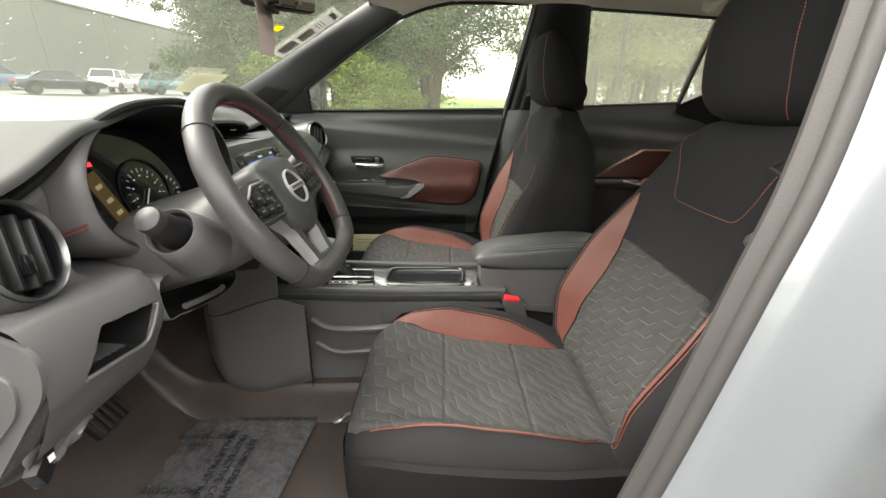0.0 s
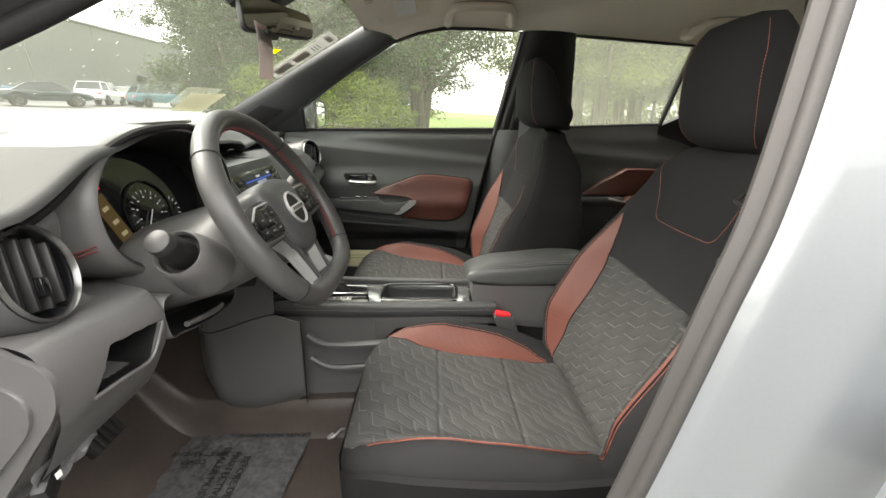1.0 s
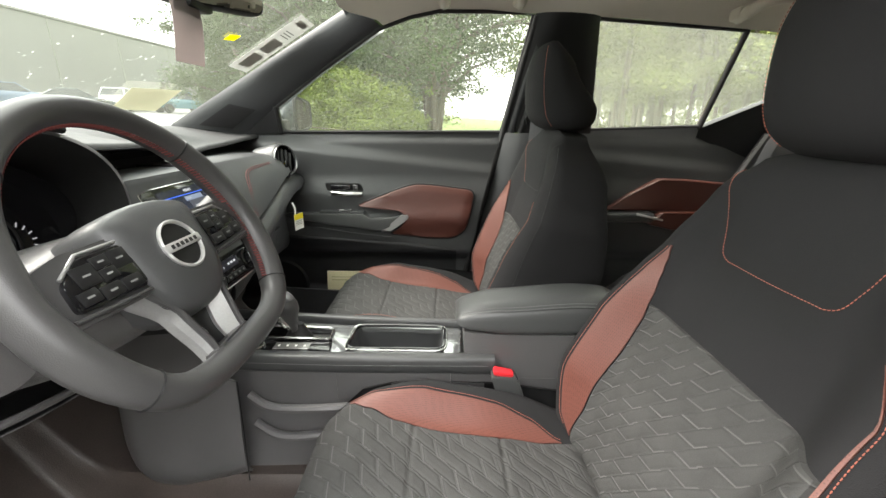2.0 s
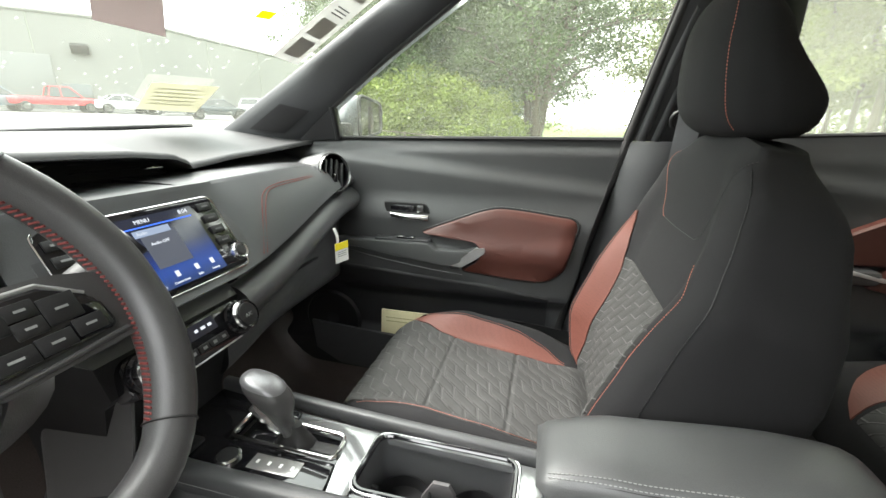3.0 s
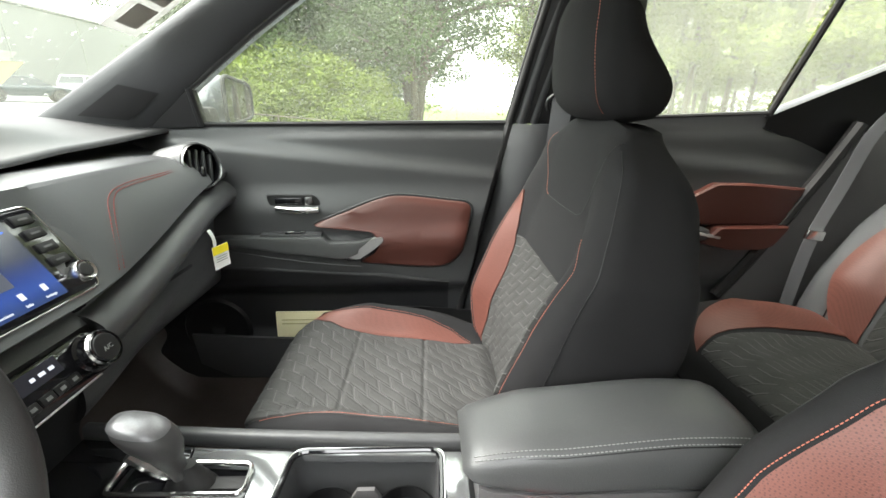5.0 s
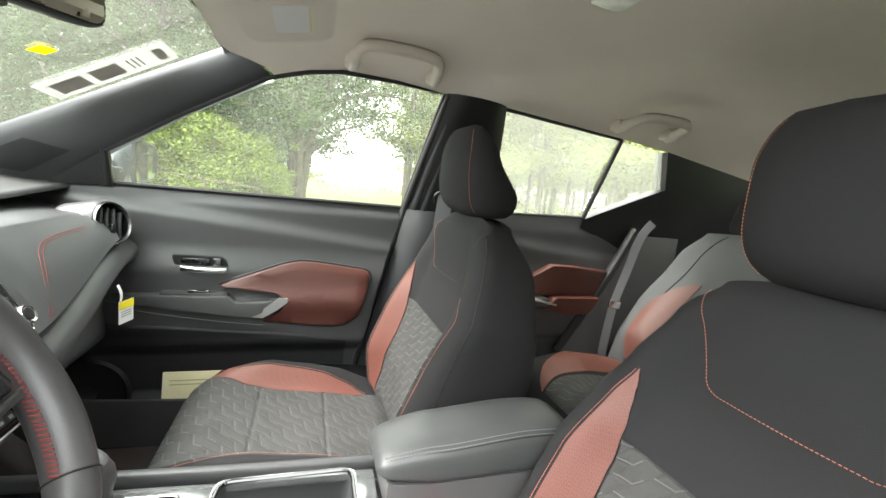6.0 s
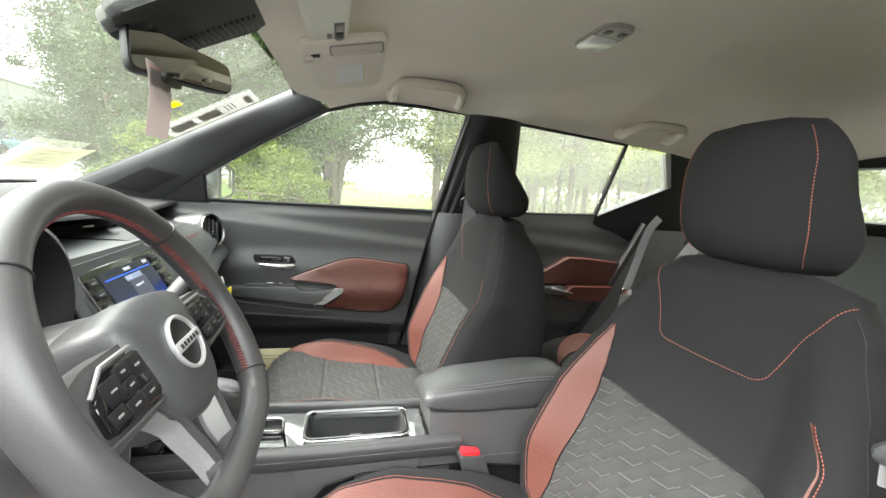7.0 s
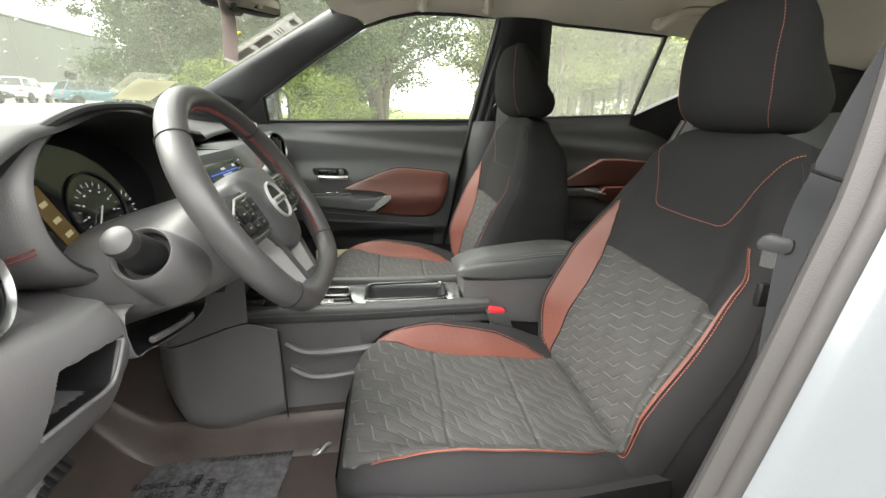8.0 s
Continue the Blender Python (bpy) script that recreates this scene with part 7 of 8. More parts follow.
    part("switch_strip", rbox((0.020, 0.110, 0.006), 0.002), MID, o, "grey switch strip").matrix_local = mo @ pose(0.022, -0.078, 0.017)
    for k in range(3):
        part("switch", rbox((0.014, 0.026, 0.006), 0.002), DARK if k == 1 else LINER_SHADE, o).matrix_local = mo @ pose(0.022, -0.110 + 0.032 * k, 0.020)
    part("lamp_slot", rbox((0.009, 0.024, 0.002), 0.0008), LINER_SHADE, o).matrix_local = mo @ pose(0.002, -0.088, 0.0185)
    # camera pod and mirror
    pod = thing("camera_pod", "dark grey ribbed sensor pod behind the mirror", "sensor pod")
    mp = facing((-0.335, 0.055, 1.436), (1, 0, 0.50), (0, -1, 0))
    part("shell", prism(rounded([(-0.13, -0.13), (0.09, -0.14), (0.10, 0.10), (-0.13, 0.08)], 0.03), mp @ pose(0, 0, -0.012), 0.028, 0.010), DASH_TOP, pod)
    for k in range(14):
        part("rib", rbox((0.004, 0.050, 0.008), 0.001), DARK, pod).matrix_local = mp @ pose(-0.075 + 0.011 * k, -0.085, 0.017)
    mir = thing("rear_view_mirror", "black rear view mirror hung on the windshield", "rear view mirror")
    mm = facing((-0.374, 0.098, 1.345), (0.50, 0.86, 0.03), (-0.16, 0.05, 1))
    out = rounded([(-0.116, -0.040), (0.094, -0.038), (0.102, 0.020), (-0.108, 0.044)], 0.020)
    part("housing", loft([[mm @ Vector((a * k, b * k, z)) for a, b in out] for k, z in ((0.55, -0.040), (0.85, -0.030), (0.98, -0.012), (1.0, 0.0), (0.98, 0.004))]), DARK, mir, "black mirror housing", smooth=50)
    part("mirror_glass", prism([(a * 0.95, b * 0.92) for a, b in out], mm @ pose(0, 0, 0.0025), 0.003), DIM_MIRROR, mir, "mirror glass")
    part("stem", tube(smooth_path([mm @ Vector((0, 0.0, -0.035)), (-0.430, 0.035, 1.372), (-0.435, 0.030, 1.400)], 5), 0.011), DARK, mir)
    part("base_cover", rbox((0.07, 0.05, 0.05), 0.018, (-0.440, 0.030, 1.385), pose(0, 0, 0, 0, -30, 0)), DARK, mir)
    part("mirror_stub", rbox((0.03, 0.07, 0.014), 0.005, tuple(mm @ Vector((-0.045, -0.040, -0.006)))), DARK, mir)
    # hanging paper tag on the mirror
    tg = thing("paper_tag", "pinkish white paper tag hanging from mirror", "paper tag")
    part("sheet", sheet(lambda u, v: (-0.392 + 0.004 * math.sin(v * 4), -0.024 + 0.085 * u, 1.318 - 0.115 * v), 3, 8, 0.0005), paper_material("translucent pinkish paper", (0.44, 0.395, 0.385), 0.6), tg)
    part("print_band", sheet(lambda u, v: (-0.3905, -0.016 + 0.07 * u, 1.312 - 0.030 * v), 1, 1, 0.0003), material("faded red print", (0.62, 0.36, 0.36), 0.8), tg)
    # windshield papers
    def on_glass(u, v, d=0.006):
        p = Vector(shield(u, v))
        a, b = Vector(shield(u + 0.01, v)) - p, Vector(shield(u, v + 0.01)) - p
        n = a.cross(b).normalized()
        if n.z > 0:
            n = -n
        return p + n * d
    st = thing("windshield_sticker", "white inspection sticker strip on the windshield edge", "sticker")
    c0, c1 = (0.982, 0.857), (0.986, 0.522)

    def strip(u, v, d=0.004):
        a = c0[0] + (c1[0] - c0[0]) * v - 0.068 * u
        b = c0[1] + (c1[1] - c0[1]) * v + 0.010 * u
        return on_glass(a, b, d)
    part("sheet", sheet(lambda u, v: strip(u, v), 4, 12, 0.0005), STICKER, st)
    for v0, v1 in ((0.05, 0.12), (0.40, 0.62), (0.68, 0.92)):
        part("print_block", sheet(lambda u, v: strip(0.2 + 0.6 * u, v0 + (v1 - v0) * v, 0.0052), 2, 4, 0.0003), paper_material("pale grey brown print", (0.56, 0.54, 0.51), 0.5), st)
    for v0 in (0.24, 0.28, 0.32):
        part("print_line", sheet(lambda u, v: strip(0.25 + 0.5 * u, v0 + 0.012 * v, 0.0052), 2, 2, 0.0003), INK, st)
    pp = thing("cream_paper", "cream printed paper stuck low on the windshield", "paper sheet")
    Q = [Vector((-0.763, 0.363, 1.186)), Vector((-0.726, 0.512, 1.189)), Vector((-0.834, 0.538, 1.131)), Vector((-0.857, 0.394, 1.134))]

    def quad(u, v, lift=0.0):
        return Q[0].lerp(Q[1], u).lerp(Q[3].lerp(Q[2], u), v) + Vector((0.3 * lift, -0.4 * lift, 0.8 * lift))
    pm = paper_material("thin cream paper", (0.55, 0.545, 0.455), 0.55)
    part("sheet", sheet(lambda u, v: quad(u, v), 4, 4, 0.0004), pm, pp)
    for k in range(5):
        part("print_line", sheet(lambda u, v: quad(0.12 + 0.70 * u, 0.18 + 0.14 * k + 0.03 * v, 0.001), 2, 1, 0.0002), paper_material("tan print", (0.50, 0.485, 0.385), 0.55), pp)
    yt = thing("yellow_tag", "small yellow tag stuck on the windshield", "tag")
    part("sheet", sheet(lambda u, v: on_glass(0.822 + 0.026 * u, 0.645 + 0.03 * v + 0.010 * u, 0.004), 2, 2, 0.0004), paper_material("translucent yellow card", (0.85, 0.75, 0.02), 0.6), yt)


build_roof_fittings()


# ---- floor things ----
def build_floor_things():
    f = thing("floor_film", "clear protective plastic film with printed warning on carpet", "protective film")

    def film(u, v):
        x, y = -0.655 + 0.32 * u - 0.03 * v, -0.120 - 0.42 * v
        return (x, y, 0.309 + 0.004 * noise.noise((x * 25, y * 25, 1)) + 0.003 * noise.noise((x * 70, y * 70, 5)))
    part("sheet", sheet(film, 40, 50, 0.0006), FILM, f, smooth=60)
    ink = material("black print on film", (0.008, 0.008, 0.008), 0.5)
    down = facing((-0.50, -0.30, 0.3165), (0, -1, 0), (1, 0, 0))
    for k, words in enumerate(("DEALER MUST REMOVE", "PROTECTIVE COVER", "BEFORE DELIVERY")):
        text_mesh(words, 0.024, Matrix.Translation((0.030 * k - 0.03, 0, 0)) @ down, ink, f)
    flat = facing((-0.52, -0.135, 0.3165), (-1, 0, 0), (0, -1, 0))
    for k, words in enumerate(("DEALER MUST REMOVE", )):
        text_mesh(words, 0.018, Matrix.Translation((0.09, 0, 0)) @ flat, ink, f)
    for k, words in enumerate(("MUST REMOVE", "COVER")):
        text_mesh(words, 0.020, Matrix.Translation((-0.075, -0.06 - 0.025 * k, 0)) @ flat, ink, f)
    for k, words in enumerate(("PROTECTIVE", "DEALER MUST")):
        text_mesh(words, 0.022, Matrix.Translation((-0.07, -0.21 - 0.03 * k, 0)) @ flat, ink, f)
    p = thing("brake_pedal", "ribbed black rubber pedal", "pedal")
    part("pad", rbox((0.02, 0.085, 0.060), 0.006, (-0.71, -0.31, 0.485), pose(0, 0, 0, 0, -35, 0)), RUBBER, p)
    for k in range(5):
        part("rib", rbox((0.006, 0.010, 0.052), 0.002, (-0.698, -0.343 + 0.0165 * k, 0.492), pose(0, 0, 0, 0, -35, 0)), SEAL, p)
    part("arm", tube([(-0.72, -0.31, 0.50), (-0.79, -0.31, 0.61), (-0.81, -0.31, 0.74)], 0.010), DARK, p)
    lv = thing("bonnet_release", "clear plastic-wrapped bonnet release lever under the dash", "lever")
    part("lever", rbox((0.016, 0.10, 0.030), 0.005, (-0.460, -0.617, 0.735), pose(0, 0, 0, 20, 0, 20)), DARK, lv)
    part("wrap", sheet(lambda u, v: (-0.447 + 0.006 * noise.noise((u * 5, v * 5, 2)), -0.660 + 0.085 * u, 0.708 + 0.020 * u + 0.040 * v + 0.006 * noise.noise((u * 6, v * 6, 9))), 14, 10, 0.0006), FILM, lv, "crinkled clear wrap")
    part("symbol", rbox((0.001, 0.007, 0.008), 0, (-0.437, -0.642, 0.735)), WHITE, lv, smooth=0)
    man = thing("owner_papers", "cream printed papers in the door pocket", "papers")
    part("sheet", rbox((0.19, 0.008, 0.10), 0.001, (-0.295, 0.664, 0.515), pose(0, 0, 0, -8, 0, 0)), CREAM, man)
    for k in range(2):
        part("print_line", rbox((0.14, 0.0006, 0.003), 0, (-0.30, 0.6525, 0.548 - 0.012 * k)), material("olive print", (0.42, 0.38, 0.2), 0.8), man, smooth=0)
    hk = thing("floor_hook", "small metal mat hook on the carpet", "hook")
    part("hook", tube(smooth_path([(-0.245, -0.115, 0.315), (-0.255, -0.13, 0.325), (-0.27, -0.15, 0.322), (-0.285, -0.145, 0.315), (-0.275, -0.13, 0.313)], 5), 0.004, seg=8), SILVER, hk)


build_floor_things()


# ---- outside ----
def far(az, d, z=0.0):
    """A place seen from the cabin at that bearing (degrees from the passenger side towards the rear) and distance."""
    return Vector((d * math.sin(radians(az)), -0.6 + d * math.cos(radians(az)), z))


def ground_z(x, y):
    """The lot rises gently ahead of the car."""
    d = max(0.0, -0.86 * x + 0.4 * y - 5.0)
    return 0.052 * d * (1 - 0.4 * step(60, 300, d)) - 0.004 * max(0.0, x)


ASPHALT = material("wet pale asphalt", (0.115, 0.115, 0.110), 0.5, grain=0.6, scale=60, vary=0.25, patch=0.5)
GRASS = material("spring grass", (0.10, 0.15, 0.025), 0.9, grain=0.8, scale=40, vary=0.35, patch=0.9)
LEAF = material("fresh green leaves", (0.038, 0.070, 0.011), 0.6, vary=0.45, patch=1.2, scale=8)
LEAF_YELLOW = material("yellow-green leaves", (0.115, 0.155, 0.014), 0.6, vary=0.45, patch=1.2, scale=8)
NEEDLE = material("pine needles", (0.125, 0.150, 0.034), 0.7, vary=0.4, patch=0.7, scale=6)
BARK = material("grey brown bark", (0.085, 0.070, 0.055), 0.9, grain=1.0, scale=30, vary=0.3)
SHADE_WALL = material("grey added shade wall", (0.20, 0.20, 0.19), 0.85, grain=0.5, scale=30, vary=0.10, patch=0.6)
WALL = material("pale rendered wall", (0.128, 0.132, 0.121), 0.8, grain=0.3, scale=20, vary=0.06, patch=0.2)


def build_shade_wall():
    """A wall added out of view to block sky light from the driver side."""
    wall = thing("shade_wall", "added grey wall out of view that shades the driver side", "wall", kind="structure")
    part("wall", rbox((11.0, 0.30, 3.0), 0.02, (2.8, -4.35, 1.3)), SHADE_WALL, wall, "grey added shade wall")
    part("plinth", rbox((11.02, 0.34, 0.40), 0.015, (2.8, -4.35, 0.0)), ASPHALT, wall, "dark foot of the added wall")


def build_ground():
    R = [0, 3, 6, 9, 13, 18, 25, 35, 50, 70, 100, 160, 260, 420]
    bm = bmesh.new()
    rows = []
    for r in R[1:]:
        rows.append([bm.verts.new((r * math.cos(a), r * math.sin(a), ground_z(r * math.cos(a), r * math.sin(a)))) for a in (2 * math.pi * k / 72 for k in range(72))])
    quads(bm, rows, close_u=True)
    bm.faces.new(rows[0])
    tagged(part("ground", bm, ASPHALT, smooth=60), "wet pale grey asphalt parking lot", "ground", kind="structure")

    def lawn(u, v):
        az = -27 + 131 * u
        d = 7.0 + 2.5 * abs(math.sin(u * 5)) * 0 + 120 * v ** 2.2
        p = far(az, d)
        return (p.x, p.y, ground_z(p.x, p.y) + 0.07 + 0.03 * noise.noise((p.x * 0.4, p.y * 0.4, 0)))
    tagged(part("lawn", sheet(lawn, 60, 40, 0.08), GRASS, smooth=60), "bright green mown grass verge beside the lot", "grass", kind="structure")
    rng = random.Random(3)
    bm = bmesh.new()
    for k in range(9000):
        p = far(rng.uniform(-26, 60), 7.2 + 22 * rng.random() ** 1.6)
        p.z = ground_z(p.x, p.y) + 0.07
        h, a = rng.uniform(0.05, 0.13), rng.uniform(0, 6.3)
        w = Vector((math.cos(a), math.sin(a), 0)) * 0.012
        tip = p + Vector((rng.uniform(-0.04, 0.04), rng.uniform(-0.04, 0.04), h))
        bm.faces.new((bm.verts.new(p - w), bm.verts.new(p + w), bm.verts.new(tip)))
    tagged(part("grass_blades", bm, GRASS, smooth=0, recalc=False), "loose blades of bright green grass", "grass", kind="stuff")

    def island(u, v):
        a = 2 * math.pi * u
        c = far(-66, 13)
        r = 3.2 * v
        x, y = c.x + r * math.cos(a) * 1.6, c.y + r * math.sin(a)
        return (x, y, ground_z(x, y) + 0.10 - 0.06 * v ** 8)
    tagged(part("grass_island", sheet(island, 40, 6), GRASS, smooth=60), "small grass island in the parking lot", "grass", kind="structure")


def leaf_mesh(name, clumps, size, seed, mat, parent=None):
    """Small pointed leaves in clumps of (centre, radius, count, flatness)."""
    rng = np.random.RandomState(seed)
    quad_verts = []
    for c, radius, n, flat in clumps:
        d = rng.normal(size=(n, 3)) * (1, 1, flat)
        d /= np.linalg.norm(d, axis=1)[:, None] + 1e-9
        p = np.array(c) + d * (rng.rand(n, 1) ** 0.45) * radius
        a = rng.normal(size=(n, 3)) * (1, 1, 0.6)
        a /= np.linalg.norm(a, axis=1)[:, None] + 1e-9
        b = np.cross(a, rng.normal(size=(n, 3)))
        b /= np.linalg.norm(b, axis=1)[:, None] + 1e-9
        w = size * rng.uniform(0.6, 1.3, (n, 1))
        quad_verts.append(np.stack((p + a * w, p + b * w * 0.45, p - a * w, p - b * w * 0.45), axis=1).reshape(-1, 3))
    V = np.concatenate(quad_verts)
    me = bpy.data.meshes.new(name)
    me.vertices.add(len(V))
    me.vertices.foreach_set("co", V.ravel().astype(np.float32))
    me.loops.add(len(V))
    me.loops.foreach_set("vertex_index", np.arange(len(V), dtype=np.int32))
    me.polygons.add(len(V) // 4)
    me.polygons.foreach_set("loop_start", np.arange(0, len(V), 4, dtype=np.int32))
    me.update(calc_edges=True)
    me.materials.append(mat)
    ob = new(name, me)
    if parent is not None:
        ob.parent = parent
    return ob


def leafy_tree(name, label, height, spread, low, mat, seed, leaves=9000, size=0.10, trunks=1, stem=0.16):
    rng = random.Random(seed)
    t = thing(name, label, "tree", kind="")
    bm = bmesh.new()
    tips = []
    for k in range(trunks):
        lean = Vector((rng.uniform(-0.12, 0.12), rng.uniform(-0.12, 0.12), 1)) if trunks == 1 else Vector((math.cos(k * 2.1) * 0.16, math.sin(k * 2.1) * 0.16, 1))
        P = smooth_path([lean * (height * q) + Vector((rng.uniform(-0.15, 0.15), rng.uniform(-0.15, 0.15), 0)) * (q > 0) for q in (0, 0.25, 0.5, 0.8)], 4)
        tube(P, [stem / trunks ** 0.5 * (1 - 0.85 * i / (len(P) - 1)) for i in range(len(P))], seg=9, bm=bm)
        for j in range(16):
            q = rng.uniform(low / height, 0.95)
            b = P[min(int(q * len(P)), len(P) - 1)]
            a = rng.uniform(0, 6.283)
            L = spread * rng.uniform(0.45, 1.0) * (1 - 0.55 * max(0, q - 0.45))
            e = b + Vector((math.cos(a) * L, math.sin(a) * L, L * rng.uniform(0.15, 0.6)))
            mid = b.lerp(e, 0.5) + Vector((0, 0, 0.12 * L))
            tube([b, mid, e], [stem * 0.30 * (1 - 0.5 * q), stem * 0.16, stem * 0.05], seg=6, bm=bm)
            tips += [e, mid, b.lerp(e, 0.75)]
    part("trunk", bm, BARK, t, "grey brown trunk and limbs")
    clumps = []
    for e in tips:
        for _ in range(4):
            c = e + Vector((rng.gauss(0, 0.28), rng.gauss(0, 0.28), rng.gauss(0, 0.22))) * spread * 0.5
            clumps.append((c, spread * rng.uniform(0.09, 0.22), max(8, leaves // (len(tips) * 4)), 0.7))
    leaf_mesh("crown", clumps, size, seed, mat, t)
    return t


def pine_tree(seed, height=15.0):
    rng = random.Random(seed)
    t = thing("pine_tree", "tall thin pine tree with bare lower trunk", "tree", group="pines behind the lawn")
    bm = bmesh.new()
    P = [Vector((rng.uniform(-0.1, 0.1) * q, rng.uniform(-0.1, 0.1) * q, height * q)) for q in (0, 0.3, 0.6, 1.0)]
    tube(smooth_path(P, 4), [0.17 - 0.14 * i / 12 for i in range(13)], seg=8, bm=bm)
    tips = []
    for k in range(26):
        q = rng.uniform(0.16, 0.98)
        b = Vector((0, 0, height * q))
        a, L = rng.uniform(0, 6.28), rng.uniform(0.8, 2.2) * (1.1 - 0.6 * q)
        e = b + Vector((math.cos(a) * L, math.sin(a) * L, rng.uniform(-0.1, 0.5)))
        tube([b, b.lerp(e, 0.5) + Vector((0, 0, 0.1)), e], [0.035, 0.022, 0.008], seg=5, bm=bm)
        tips += [e, b.lerp(e, 0.6)]
    part("trunk", bm, BARK, t, "grey brown bare trunk")
    leaf_mesh("crown", [(e, rng.uniform(0.50, 1.05), 300, 0.5) for e in tips], 0.085, seed, NEEDLE, t)
    return t


def place(ob, p, turn=0.0, scale=1.0):
    ob.matrix_basis = Matrix.Translation((p.x, p.y, ground_z(p.x, p.y) + 0.05)) @ Matrix.Rotation(turn, 4, "Z") @ Matrix.Scale(scale, 4)
    return ob


def build_plants():
    a = place(leafy_tree("broadleaf_tree", "broad green leafy tree on the verge", 8.5, 2.6, 1.2, LEAF, 5, 80000, 0.046, 2, 0.22), far(-20.0, 12.5))
    b = place(leafy_tree("broadleaf_tree", "tall multi-stemmed green tree on the lawn", 9.5, 2.8, 2.2, LEAF, 9, 90000, 0.044, 5, 0.30), far(-1.5, 12.0))
    c = place(leafy_tree("bushy_tree", "low yellow-green bushy tree beside the fence", 2.1, 1.5, 0.15, LEAF_YELLOW, 12, 50000, 0.040, 4, 0.10), far(-14, 10.5))
    d = place(leafy_tree("small_tree", "small bright green tree on grass island", 6.2, 2.5, 2.5, LEAF_YELLOW, 21, 50000, 0.052, 1, 0.17), far(-66.0, 12.5))
    rng = random.Random(4)
    for az, dist, sc, src in ((-24.0, 15.0, 0.85, a), (-23, 18, 1.0, b), (-17, 12.8, 0.9, b), (-9, 13.5, 0.9, a), (-19, 16, 0.9, a), (-24, 20, 1.1, a), (-7, 17, 0.95, b), (-9.5, 10.2, 0.85, c), (-19, 10.6, 0.95, c), (-5.5, 12, 0.6, c), (-13, 16, 0.85, a)):
        p = far(az, dist)
        m = Matrix.Translation((p.x, p.y, ground_z(p.x, p.y) + 0.05)) @ Matrix.Rotation(rng.uniform(0, 6.28), 4, "Z") @ Matrix.Scale(sc, 4)
        k = copy_thing(src, Matrix.Identity(4))
        k.matrix_basis = m
    pines = [pine_tree(s) for s in (31, 32, 33)]
    spots = []
    for k in range(84):
        spots.append((rng.uniform(12, 80), rng.uniform(18, 44)))
    for i, (az, dist) in enumerate(spots):
        p = far(az, dist)
        m = Matrix.Translation((p.x, p.y, ground_z(p.x, p.y) + 0.02)) @ Matrix.Rotation(rng.uniform(0, 6.28), 4, "Z") @ Matrix.Scale(rng.uniform(0.8, 1.15), 4)
        k = pines[i] if i < 3 else copy_thing(pines[i % 3], Matrix.Identity(4))
        k.matrix_basis = m
    # far woods behind everything on the passenger side and behind the car
    woods = []
    for k in range(1700):
        az = rng.uniform(12, 215) if k > 120 else rng.uniform(-28, 0)
        dist = rng.uniform(48, 62)
        p = far(az, dist)
        hgt = 13.0 * rng.random() ** 1.5
        woods.append((Vector((p.x, p.y, ground_z(p.x, p.y) + hgt)), rng.uniform(1.6, 3.2), 130, 0.75))
    tagged(leaf_mesh("far_woods", woods, 0.26, 77, NEEDLE), "dense hazy green woods behind the lawn", "woods", kind="stuff")


